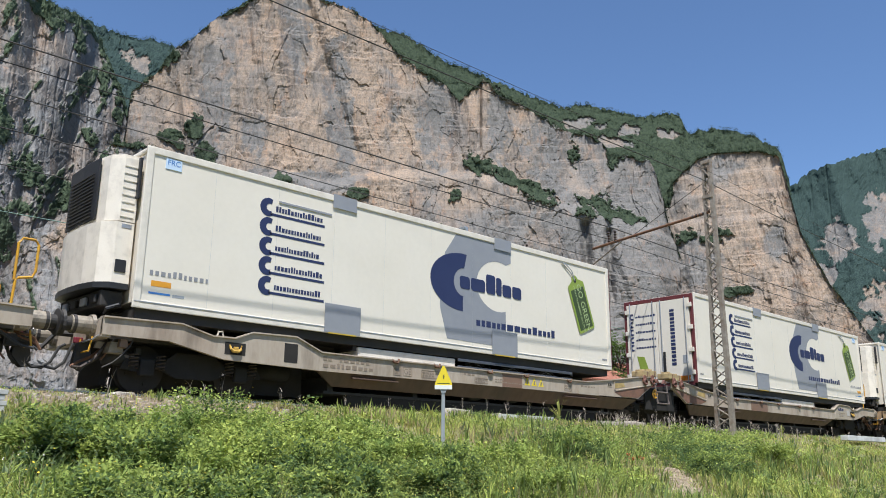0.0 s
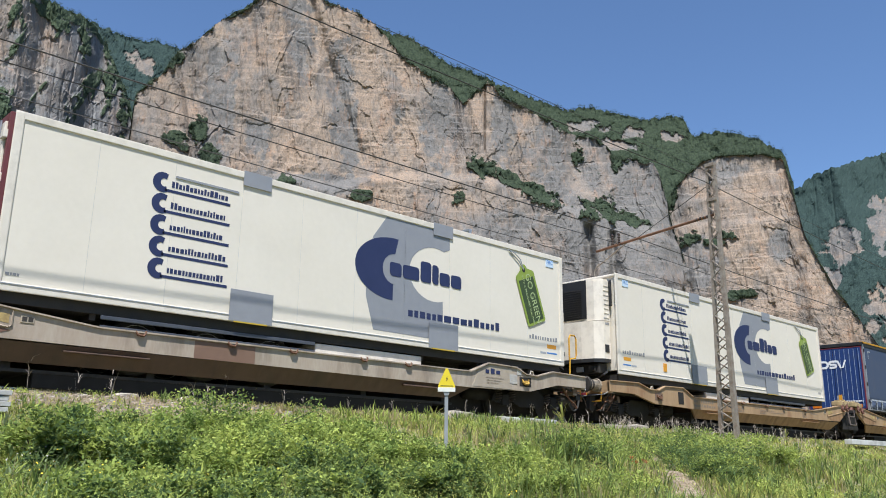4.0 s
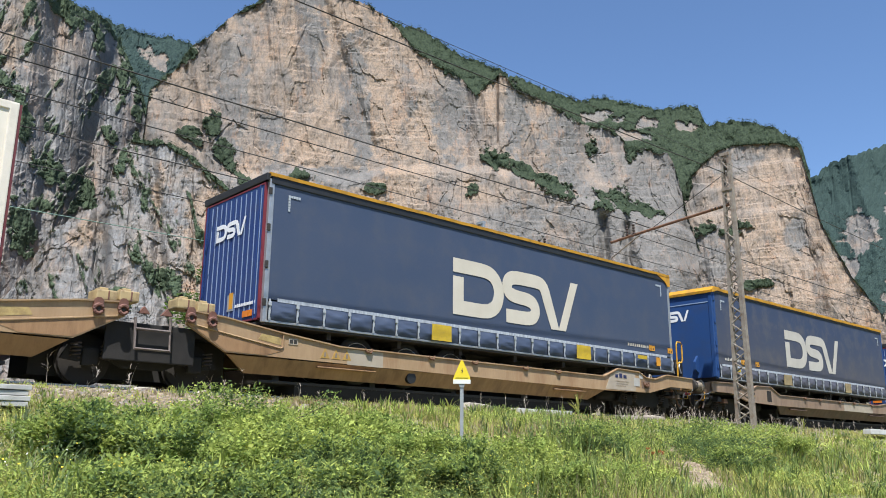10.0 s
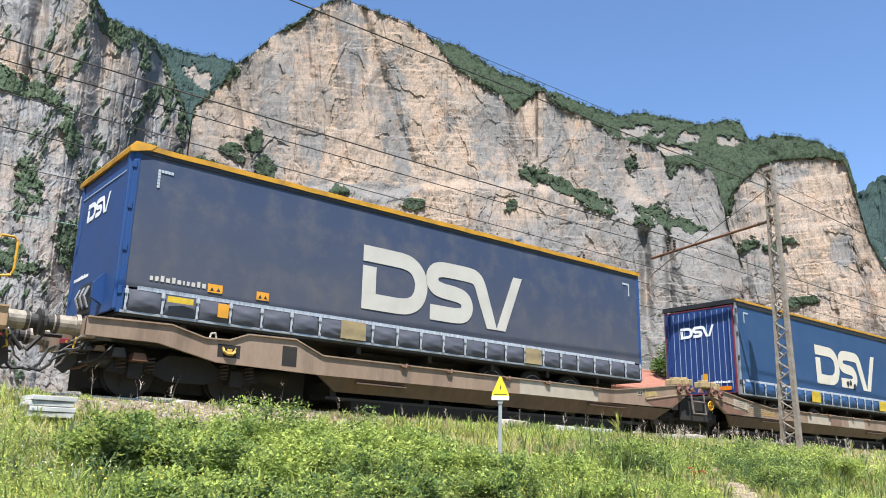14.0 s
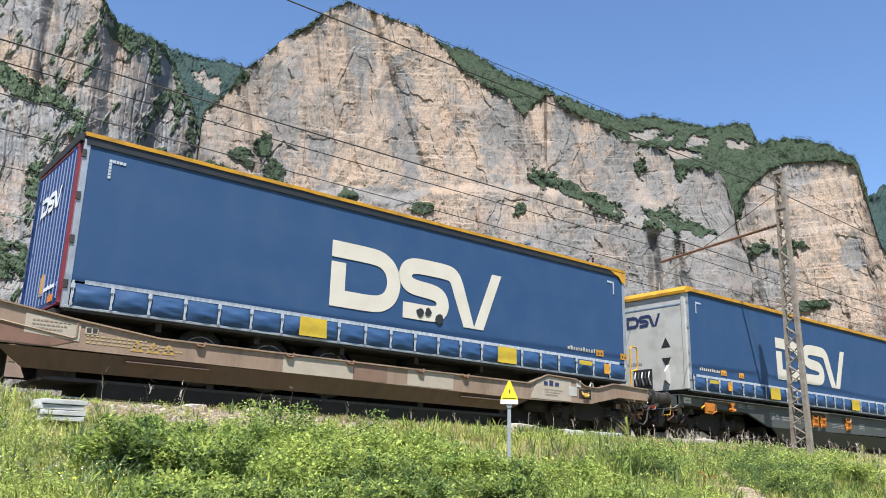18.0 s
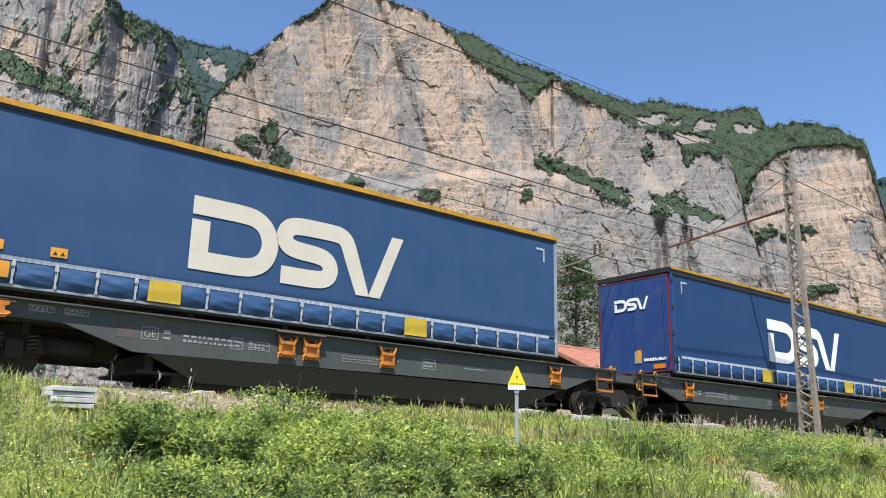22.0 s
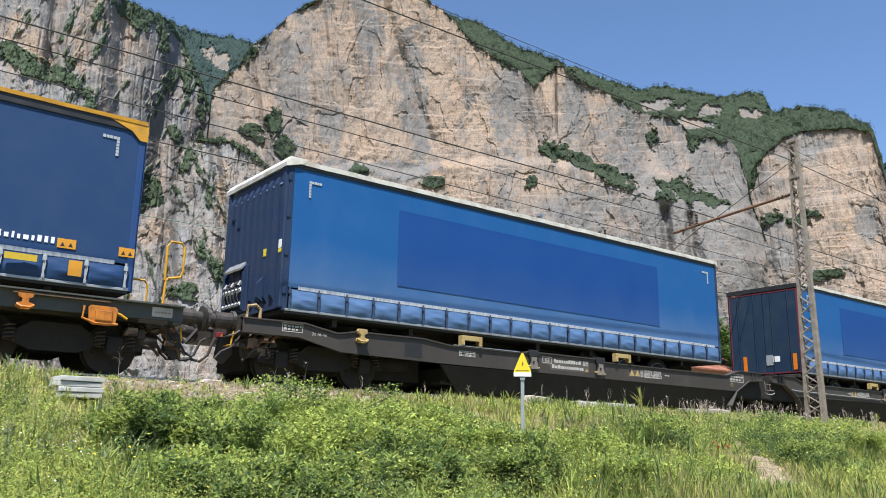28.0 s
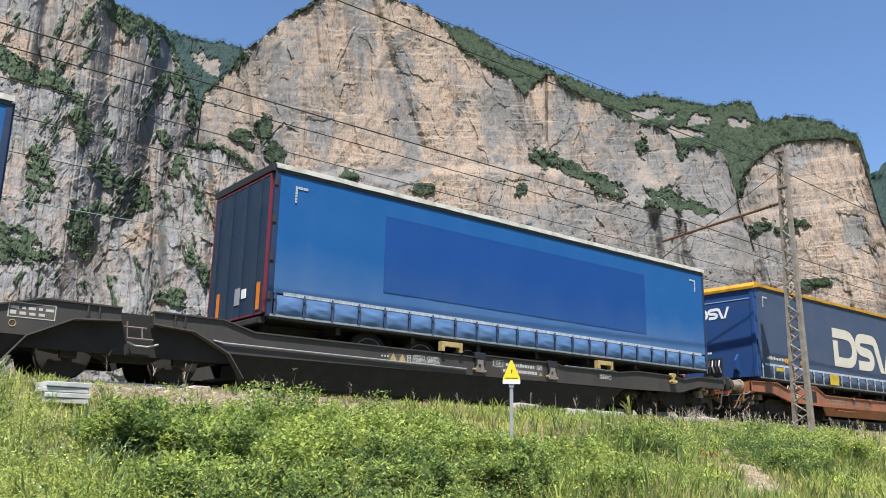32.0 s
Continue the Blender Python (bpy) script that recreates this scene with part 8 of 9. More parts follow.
# ---- warning post ----
post = thing("warning_post", (9.08, 9.54, 1.70), "yellow triangular plate on a galvanised post in weeds", "sign post")
turn = Matrix.Rotation(radians(-43), 4, "Z")
part("post", block(-0.028, 0.028, -0.028, 0.028, -0.2, 1.05, 0.006), "galv", post, at=turn)
part("sign_plate", plate([(-0.132, 1.0), (0.132, 1.0), (0.132, 1.05), (0.016, 1.32), (-0.016, 1.32), (-0.132, 1.05)], -0.045, -0.030), "sign_yellow", post, "yellow triangular plate", turn)
part("plate_foot", plate([(-0.137, 0.955), (0.137, 0.955), (0.137, 1.02), (-0.137, 1.02)], -0.052, -0.028), "sign_grey", post, at=turn)
part("post_bracket", plate([(-0.032, 0.90), (0.032, 0.90), (0.05, 0.955), (-0.05, 0.955)], -0.04, 0.0), "galv", post, at=turn)
part("print_mark", plate([(-0.006, 1.12), (0.006, 1.12), (0.018, 1.165), (0.006, 1.162), (0.012, 1.20), (-0.010, 1.155), (0.002, 1.157)], -0.048, -0.045), "black_plastic", post, at=turn)
part("print_bar", block(-0.10, 0.10, -0.048, -0.045, 1.040, 1.050), "tag_dark", post, at=turn)

# ---- stacked slabs and loose pieces by the line ----
for i, (dx, dy, w) in enumerate(((0, 0, 0.51), (0.012, -0.01, 0.51), (-0.015, 0.01, 0.51), (0.01, -0.005, 0.51))):
    s = thing("concrete_slab", pose(2.77 + dx, 10.7 + dy, 2.08 + i * 0.064, 0, 0, -2 + 1.5 * i), "pale concrete slab in a low stack", "concrete slab", "stacked slabs")
    part("slab_body", block(-w / 2, w / 2, -0.21, 0.21, 0, 0.056, 0.007), "concrete", s)
rnd = random.Random(3)
for x, y, w, h in ((12.42, 12.6, 0.7, 0.17), (19.4, 12.9, 0.6, 0.16), (5.4, 12.95, 0.40, 0.13), (14.1, 12.9, 0.35, 0.13), (15.5, 12.9, 0.40, 0.13), (23.6, 12.8, 1.0, 0.10), (6.4, 12.9, 0.3, 0.12)):
    s = thing("concrete_block", (x, y, float(ground_height(np.array(x), np.array(y))) - 0.02), "broken grey concrete block beside the rail", "concrete block", "loose blocks by the rail")
    bm = plate([(-w / 2, 0), (w / 2, 0), (w / 2 - 0.06, h), (-w / 2 + 0.1 * rnd.random(), h + 0.05 * rnd.random()), (-w / 2, h * 0.6)], -0.14, 0.14)
    bmesh.ops.bevel(bm, geom=list(bm.edges), offset=0.012, segments=1, affect="EDGES")
    part("block_body", bm, "earth" if w > 1 else "ballast", s)
duct = thing("cable_trough", (14.5, 12.55, 2.44), "pale concrete cable trough lying in grass", "cable trough")
part("trough_body", block(-0.9, 0.9, -0.10, 0.10, 0, 0.12, 0.01), "concrete", duct)
edge_duct = thing("cable_trough", (18.2, 12.6, 2.44), "pale concrete cable trough lying in grass", "cable trough")
part("trough_body", block(-0.9, 0.8, -0.10, 0.10, 0, 0.11, 0.01), "ballast", edge_duct)
low_duct = thing("cable_trough", (30.0, 11.0, 2.30), "pale concrete cable trough lying in grass", "cable trough")
part("trough_body", block(-1.5, 1.8, -0.12, 0.12, 0, 0.16, 0.01), "concrete", low_duct)

# ---- sleepers and ballast ----
bm = bmesh.new()
for middle in (TRACK, TRACK + 4.0):
    for i in range(180):
        x = -30 + i * 0.6
        block(x - 0.12, x + 0.12, middle - 1.15, middle + 1.15, 2.30, 2.448, 0, bm)
tagged(part("sleepers", bm, "sleeper"), "concrete sleepers under the rails", "sleepers", kind="stuff")


def stone_field(name, count, place, size, material, label, seed):
    """Loose broken stones, joined in one mesh."""
    rng = np.random.default_rng(seed)
    cube = np.array([(-1, -1, -1), (1, -1, -1), (1, 1, -1), (-1, 1, -1), (-0.7, -0.7, 1), (0.7, -0.7, 1), (0.7, 0.7, 1), (-0.7, 0.7, 1)], float)
    quads = np.array([(0, 3, 2, 1), (4, 5, 6, 7), (0, 1, 5, 4), (1, 2, 6, 5), (2, 3, 7, 6), (3, 0, 4, 7)])
    P = place(rng, count)
    V = cube[None] * (0.7 + 0.6 * rng.random((count, 8, 1))) * (size * (0.5 + rng.random((count, 1, 1)))) * np.array([1, 1, 0.7])
    a = rng.random(count) * 6.28
    c, s = np.cos(a)[:, None], np.sin(a)[:, None]
    V = np.stack([V[..., 0] * c - V[..., 1] * s, V[..., 0] * s + V[..., 1] * c, V[..., 2]], -1) + P[:, None, :]
    F = (quads[None] + (np.arange(count) * 8)[:, None, None]).reshape(-1, 4)
    me = bpy.data.meshes.new(name)
    me.from_pydata(V.reshape(-1, 3).tolist(), [], F.tolist())
    me.materials.append(M[material])
    return tagged(new(name, me), label, "ballast stones", kind="stuff")


def along_track(rng, n):
    x = -6 + 46 * rng.random(n)
    y = 12.2 + 8.6 * rng.random(n)
    return np.stack([x, y, ground_height(x, y) - 0.015 + 0.05 * rng.random(n)], -1)


stone_field("ballast_stones", 6000, along_track, 0.035, "ballast", "pale limestone ballast between the rails", 5)


def bare_patch(rng, n):
    x = 5.0 + 1.3 * rng.normal(0, 1, n)
    y = 11.3 + 1.9 * rng.random(n)
    return np.stack([x, y, ground_height(x, y) + 0.02], -1)


stone_field("spilled_stones", 1700, bare_patch, 0.03, "earth", "spilled tan stones on the bank shoulder", 6)
stone_field("pale_stones", 260, bare_patch, 0.034, "ballast", "pale broken stones on the bank shoulder", 16)

# ---- house beyond the line ----
house = thing("house", (38.0, 30.5, 1.9), "low house with terracotta tiled roof and chimney", "house")
part("wall", block(-6.5, 6.5, -3.0, 3.0, 0, 3.9), "plaster", house)
for s in (-1, 1):
    part("roof_slope", plate([(s * 3.6, 3.75), (0, 5.35), (0, 5.5), (s * 3.7, 3.9)], -7.0, 7.0, axis="x"), "roof_tile", house)
    bm = bmesh.new()
    for i in range(64):
        x = -6.9 + i * 0.218
        rod([(x, s * 3.68, 3.92), (x, s * 0.02, 5.52)], 0.075, bm, 6)
    tagged(part("roof_tiling", bm, "roof_tile", house), kind="stuff")
part("ridge_tiles", rod([(-7.0, 0, 5.56), (7.0, 0, 5.56)], 0.12), "roof_tile", house)
chimney = part("chimney", block(-3.1, -2.5, -1.3, -0.7, 4.4, 6.4, 0.02), "brick", house)
part("chimney_cap", block(-3.2, -2.4, -1.4, -0.6, 6.4, 6.5, 0.02), "concrete", chimney)
part("chimney_lid", block(-3.15, -2.45, -1.35, -0.65, 6.68, 6.76, 0.01), "roof_tile", chimney)
for x in (-4.2, -1.2, 1.8, 4.6):
    w = part("window", block(x, x + 0.9, -3.03, -2.97, 1.2, 2.5), "black_plastic", house)
    part("window_sill", block(x - 0.1, x + 1.0, -3.10, -2.98, 1.12, 1.2), "concrete", w)
    part("shutter", block(x - 0.48, x - 0.03, -3.06, -3.0, 1.2, 2.5), "bark", w)


# ---- plants ----
def leaf_mesh(name, centre, size, normal_bias, rng, material, aspect=0.55, lift=0.25):
    """One mesh of many bent leaves, each of two triangles pairs folded on its midrib."""
    n = len(centre)
    a = rng.random(n) * 2 * np.pi
    tilt = np.clip(rng.normal(normal_bias, 0.38, n), -1.4, 1.5)
    d = np.stack([np.cos(a) * np.cos(tilt), np.sin(a) * np.cos(tilt), np.sin(tilt)], -1)
    side = np.stack([-np.sin(a), np.cos(a), np.zeros(n)], -1)
    roll = rng.normal(0, 0.35, n)[:, None]
    up = np.cross(d, side)
    side = side * np.cos(roll) + up * np.sin(roll)
    up = np.cross(side, d)
    L = (size if np.ndim(size) else np.full(n, size))[:, None] * (0.6 + 0.8 * rng.random((n, 1)))
    W = L * aspect * 0.5
    p0 = centre
    p1 = centre + d * L * 0.5 + side * W - up * L * lift * 0.3
    p2 = centre + d * L - up * L * lift
    p3 = centre + d * L * 0.5 - side * W - up * L * lift * 0.3
    V = np.stack([p0, p1, p2, p3], 1).reshape(-1, 3)
    i = (np.arange(n) * 4)[:, None]
    F = np.concatenate([i + np.array([[0, 1, 2]]), i + np.array([[0, 2, 3]])], 1).reshape(-1, 3)
    me = bpy.data.meshes.new(name)
    me.vertices.add(len(V))
    me.vertices.foreach_set("co", V.reshape(-1).astype(np.float32))
    me.loops.add(F.size)
    me.loops.foreach_set("vertex_index", F.reshape(-1).astype(np.int32))
    me.polygons.add(len(F))
    me.polygons.foreach_set("loop_start", np.arange(0, F.size, 3, dtype=np.int32))
    me.update(calc_edges=True)
    me.materials.append(M[material])
    return me


def blade_mesh(name, root, height, lean, rng, material, width=0.010):
    """One mesh of tapering grass blades that bend over."""
    n = len(root)
    a = rng.random(n) * 2 * np.pi
    out = np.stack([np.cos(a), np.sin(a), np.zeros(n)], -1) * (lean * (0.3 + rng.random(n)))[:, None]
    side = np.stack([-np.sin(a), np.cos(a), np.zeros(n)], -1) * width
    h = np.stack([np.zeros(n), np.zeros(n), height], -1)
    b0, b1 = root - side, root + side
    m0, m1 = root + h * 0.6 + out * 0.35 - side * 0.7, root + h * 0.6 + out * 0.35 + side * 0.7
    tip = root + h + out
    V = np.stack([b0, b1, m1, m0, tip], 1).reshape(-1, 3)
    i = (np.arange(n) * 5)[:, None]
    F = np.concatenate([i + np.array([[0, 1, 2]]), i + np.array([[0, 2, 3]]), i + np.array([[3, 2, 4]])], 1).reshape(-1, 3)
    me = bpy.data.meshes.new(name)
    me.vertices.add(len(V))
    me.vertices.foreach_set("co", V.reshape(-1).astype(np.float32))
    me.loops.add(F.size)
    me.loops.foreach_set("vertex_index", F.reshape(-1).astype(np.int32))
    me.polygons.add(len(F))
    me.polygons.foreach_set("loop_start", np.arange(0, F.size, 3, dtype=np.int32))
    me.update(calc_edges=True)
    me.materials.append(M[material])
    return me


def tree(at, height, spread, label, seed, leaf="tree_leaf", leaves=15000, size=0.17, low=0.15, cone=False, name="tree"):
    """Trunk, limbs and a crown of leaf clumps with gaps."""
    rng = np.random.default_rng(seed)
    e = thing(name, at, label, "tree")
    part("trunk", rod([(0, 0, -0.3), (0.1, 0.05, height * 0.3), (0.05, 0.1, height * 0.62), (0.1, 0, height * 0.93)], [0.03 * height * 0.6, 0.022 * height * 0.6, 0.012 * height * 0.6, 0.01], sides=10), "bark", e, smooth=True)
    clumps = []
    for i in range(26):
        f = low + (0.97 - low) * (i + 0.5) / 26
        r = spread * ((1.02 - f) / (1.02 - low)) ** 0.8 if cone else spread * math.sin(math.pi * min(0.97, 0.12 + 0.86 * (f - low) / (1 - low))) ** 0.65
        for k in range(3 if not cone else 5):
            a = rng.random() * 6.28
            d = r * (0.55 + 0.55 * rng.random())
            tip = Vector((d * math.cos(a), d * math.sin(a), height * f + 0.2 * rng.normal() - (0.12 * d if cone else -0.1 * d)))
            clumps.append((tip, (0.22 if cone else 0.30) * spread * (0.7 + 0.6 * rng.random())))
            if k == 0:
                part("limb", rod([(0.06, 0.05, height * f * 0.82), tuple(tip * 0.55 + Vector((0, 0, height * f * 0.4))), tuple(tip)], [0.05, 0.035, 0.012], sides=5), "bark", e)
    pts = []
    per = leaves // len(clumps)
    for c, r in clumps:
        v = rng.normal(0, 1, (per, 3))
        v /= np.linalg.norm(v, axis=1)[:, None]
        v *= (r * rng.random((per, 1)) ** 0.45)
        v[:, 2] *= 0.45 if cone else 0.7
        pts.append(np.array(c)[None] + v)
    part("crown", leaf_mesh("crown", np.concatenate(pts), size, -0.2, rng, leaf, 0.30 if cone else 0.6), None, e)
    return e


def polar(az, y):
    return y * math.tan(radians(az)), y


for az, y, h, w, sd in ((28.7, 29.0, 9.2, 2.2, 1), (31.9, 30.5, 8.2, 2.7, 2), (25.6, 33.0, 2.6, 1.8, 3), (55.6, 29.0, 6.8, 2.2, 4), (57.4, 33.0, 7.5, 2.6, 5), (35.3, 34.0, 4.8, 2.2, 8)):
    x, y = polar(az, y)
    tree((x, y, 1.9), h, w, "leafy green tree beyond the railway", sd, leaves=34000 if sd < 3 else 18000, size=0.15 if sd < 3 else 0.17, low=0.03)
x, y = polar(47.7, 42.0)
tree((x, y, 2.0), 15.0, 5.6, "dark spreading conifer behind the house", 7, "conifer", 12000, 0.34, 0.12, True, "conifer")

# bushes on the bank
for az, y, w, h, mat, sd in ((18.6, 8.5, 0.34, 0.36, "leaf_mid", 45), (20.1, 8.3, 0.42, 0.50, "leaf_dark", 11), (19.6, 9.0, 0.40, 0.42, "leaf_dark", 12), (27.4, 9.5, 0.85, 0.58, "leaf_dark", 13), (31.0, 8.0, 0.65, 0.42, "leaf_mid", 14), (41.2, 8.2, 0.55, 0.40, "leaf_dark", 15),
                            (43.6, 7.3, 0.26, 0.42, "leaf_dark", 16), (42.9, 6.3, 0.25, 0.42, "leaf_dark", 41), (58.6, 9.6, 0.75, 0.50, "leaf_dark", 42), (62.0, 9.2, 0.80, 0.46, "leaf_mid", 43), (59.2, 8.6, 1.0, 0.36, "leaf_dark", 17), (50.0, 6.6, 0.4, 0.3, "leaf_mid", 18), (33.5, 7.4, 0.6, 0.42, "leaf_dark", 19), (25.2, 7.9, 0.5, 0.42, "leaf_dark", 20), (23.0, 7.0, 0.5, 0.3, "leaf_mid", 21),
                            (26.6, 8.5, 0.50, 0.54, "leaf_mid", 22), (30.2, 9.1, 0.55, 0.50, "leaf_mid", 23), (35.2, 8.5, 0.60, 0.50, "leaf_mid", 24), (37.6, 9.0, 0.60, 0.46, "leaf_mid", 25), (39.0, 7.5, 0.42, 0.50, "leaf_mid", 26), (33.2, 9.5, 0.60, 0.40, "leaf_mid", 27),
                            (21.8, 8.4, 0.45, 0.38, "leaf_mid", 28), (43.0, 6.9, 0.34, 0.36, "leaf_dark", 29), (36.2, 7.0, 0.42, 0.42, "leaf_dark", 30), (28.6, 7.2, 0.42, 0.40, "leaf_mid", 31),
                            (33.0, 6.2, 0.42, 0.44, "leaf_dark", 50), (38.2, 6.2, 0.38, 0.42, "leaf_dark", 51), (47.4, 7.8, 0.50, 0.42, "leaf_mid", 52), (52.3, 8.3, 0.50, 0.42, "leaf_dark", 53), (54.6, 6.9, 0.42, 0.32, "leaf_mid", 54), (60.8, 7.4, 0.48, 0.34, "leaf_dark", 55), (28.8, 5.9, 0.36, 0.38, "leaf_dark", 56), (24.2, 6.1, 0.36, 0.34, "leaf_dark", 57), (64.5, 8.6, 0.55, 0.38, "leaf_mid", 58)):
    rng = np.random.default_rng(sd)
    x, y = polar(az, y)
    z = float(ground_height(np.array(x), np.array(y)))
    e = thing("bush", (x, y, z), "dense dark-leaved bush on the grassy bank" if mat == "leaf_dark" else "bright green bramble bush on the grassy bank", "bush", "bushes on the bank")
    pts = []
    for k in range(42):
        c = np.array([w * np.clip(rng.normal(0, 0.62), -1.15, 1.15), w * np.clip(rng.normal(0, 0.62), -1.15, 1.15), h * (0.15 + 1.0 * rng.random())])
        v = rng.normal(0, 1, (150, 3))
        v /= np.linalg.norm(v, axis=1)[:, None]
        pts.append(c + v * (0.15 * w + 0.06) * rng.random((150, 1)) ** 0.4)
        if k < 9:
            part("stem", rod([(0.1 * c[0], 0.1 * c[1], -0.05), (0.6 * c[0], 0.6 * c[1], 0.55 * c[2]), tuple(c)], [0.010, 0.008, 0.004], sides=5), "bark", e)
    pts = np.concatenate(pts)
    # Upper leaves take the brighter green: light on the tops put into colour.
    sunlit = rng.random(len(pts)) < (0.12 + 0.55 * ramp(pts[:, 2] / h, 0.55, 1.15)) * (1.0 if mat == "leaf_dark" else 0.5)
    part("foliage", leaf_mesh("foliage", pts[~sunlit], 0.030 + 0.034 * rng.random((~sunlit).sum()) ** 2, 0.1, rng, "bush_leaf" if mat == "leaf_dark" else "leaf_mid", 0.62), None, e)
    part("sunlit_leaves", leaf_mesh("sunlit_leaves", pts[sunlit], 0.028 + 0.026 * rng.random(sunlit.sum()), 0.3, rng, "leaf_mid", 0.55), None, e)


def bank_points(rng, n, y0=3.6, y1=12.7):
    """Places on the bank, thicker near the camera."""
    az = np.radians(3 + 74 * rng.random(n))
    t = rng.random(n)
    y = y0 + (y1 - y0) * t
    x = y * np.tan(az)
    keep = x < 60
    return x[keep], y[keep]


rng = np.random.default_rng(77)


def shortness(x, y):
    """How low the growth stays: cropped near the slabs and the bare shoulder, taller below."""
    low = 0.40 * np.exp(-((x - 2.9) / 1.2) ** 2 - ((y - 10.2) / 1.5) ** 2) + 0.72 * np.exp(-((x - 5.0) / 1.7) ** 2 - ((y - 11.8) / 0.8) ** 2) + (0.50 * ramp(y, 9.0, 10.6) + 0.40 * ramp(y, 10.8, 11.8)) * (0.35 + 0.65 * ramp(x, 2.4, 3.8)) + 0.80 * np.exp(-((x - 8.75) / 0.7) ** 2 - ((y - 8.7) / 1.1) ** 2) + 0.45 * ramp(x / y, 1.25, 1.8) + 0.55 * bare(x, y, 0.8)
    return 1 - np.clip(low, 0, 0.96)


def bare(x, y, width=0.37):
    """The trodden earth track that climbs the bank."""
    t = np.clip((y - 6.4) / (9.0 - 6.4), 0, 1)
    return np.exp(-(((x - (10.95 + 3.15 * t)) / width) ** 2)) * ramp(y, 5.8, 6.4) * (1 - ramp(y, 8.9, 9.5))


def mounds(name, count, material, leaf, wide, tall, per, seed, label, y1=12.4, aspect=0.42, bias=0.15, east=0.0, thin=0.6):
    """Leafy clumps: leaves over the domes of many small plants."""
    x, y = bank_points(rng, count, 3.6, y1)
    keep = rng.random(len(x)) < np.clip(2.6 * (fractal(x * 0.42, y * 0.42, 3, seed) - 0.33), 0.04, 1) * (1 - thin * ramp(x / y, 0.75, 1.15)) * (1 - 0.45 * ramp(y, 10.6, 11.8)) * (0.25 + 0.75 * shortness(x, y)) * (1 - 0.97 * bare(x, y))
    keep &= rng.random(len(x)) < 1 - east * (1 - ramp(x / y, 0.30, 0.65))
    x, y = x[keep], y[keep]
    m = len(x)
    far = np.clip(np.hypot(x, y) / 11.0, 0.8, 2.4)
    hump = 0.15 + 1.7 * ramp(fractal(x * 0.55, y * 0.55, 3, 209), 0.30, 0.72) * (0.4 + fractal(x * 1.1, y * 1.1, 2, seed + 9))
    W = wide * (0.5 + rng.random(m)) * far ** 0.5
    H = tall * (0.22 + 0.85 * hump * (0.25 + 1.0 * rng.random(m) ** 1.5)) * (0.2 + 0.8 * shortness(x, y))
    H = np.minimum(H, 0.06 + 0.46 * (0.15 + 0.85 * shortness(x, y)))
    v = rng.normal(0, 1, (m, per, 3))
    v /= np.linalg.norm(v, axis=2)[..., None]
    v[..., 2] = np.abs(v[..., 2])
    shell = 0.65 + 0.4 * rng.random((m, per, 1))
    C = np.stack([x[:, None] + v[..., 0] * W[:, None] * shell[..., 0], y[:, None] + v[..., 1] * W[:, None] * shell[..., 0], ground_height(x, y)[:, None] + 0.02 + v[..., 2] * H[:, None] * shell[..., 0]], -1).reshape(-1, 3)
    sz = np.repeat(leaf * far ** 0.8 * (0.7 + 0.6 * rng.random(m)), per)
    return tagged(new(name, leaf_mesh(name, C, sz, bias, rng, material, aspect)), label, "weeds", kind="stuff")


patch = lambda s, k: (lambda x, y: np.clip(2.2 * (fractal(x * k, y * k, 3, s) - 0.32), 0.05, 1))
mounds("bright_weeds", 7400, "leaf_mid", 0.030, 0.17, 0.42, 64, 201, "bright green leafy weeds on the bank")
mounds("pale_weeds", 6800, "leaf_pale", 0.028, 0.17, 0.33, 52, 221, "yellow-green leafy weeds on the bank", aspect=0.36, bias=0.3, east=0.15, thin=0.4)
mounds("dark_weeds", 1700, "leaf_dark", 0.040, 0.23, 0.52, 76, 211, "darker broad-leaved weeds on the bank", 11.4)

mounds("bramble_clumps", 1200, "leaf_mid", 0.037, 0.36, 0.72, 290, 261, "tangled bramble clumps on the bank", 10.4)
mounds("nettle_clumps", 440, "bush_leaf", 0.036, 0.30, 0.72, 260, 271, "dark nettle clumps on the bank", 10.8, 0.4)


def grass(name, n, material, low, high, zone, label, width=0.008, lean=0.16):
    x, y = bank_points(rng, n)
    keep = rng.random(len(x)) < zone(x, y) * (1 - 0.97 * bare(x, y))
    x, y = x[keep], y[keep]
    per = 7
    X = np.repeat(x, per) + rng.normal(0, 0.05, len(x) * per)
    Y = np.repeat(y, per) + rng.normal(0, 0.05, len(x) * per)
    H = (low + (high - low) * rng.random(len(X))) * (0.5 + 0.9 * fractal(X * 0.9, Y * 0.9, 2, 9)) * (0.35 + 0.65 * shortness(X, Y))
    far = np.clip(np.hypot(X, Y) / 11.0, 0.8, 2.2)
    me = blade_mesh(name, np.stack([X, Y, ground_height(X, Y) - 0.02], -1), H, 0.12 * lean + lean * 1.6 * H, rng, material, (width * far ** 0.7)[:, None])
    return tagged(new(name, me), label, "grass", kind="stuff")


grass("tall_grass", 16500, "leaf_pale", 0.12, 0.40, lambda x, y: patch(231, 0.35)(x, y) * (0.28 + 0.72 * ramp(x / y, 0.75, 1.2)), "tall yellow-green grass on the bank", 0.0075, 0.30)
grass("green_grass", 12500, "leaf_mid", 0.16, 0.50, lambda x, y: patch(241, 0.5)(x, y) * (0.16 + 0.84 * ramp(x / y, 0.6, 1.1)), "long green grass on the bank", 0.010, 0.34)
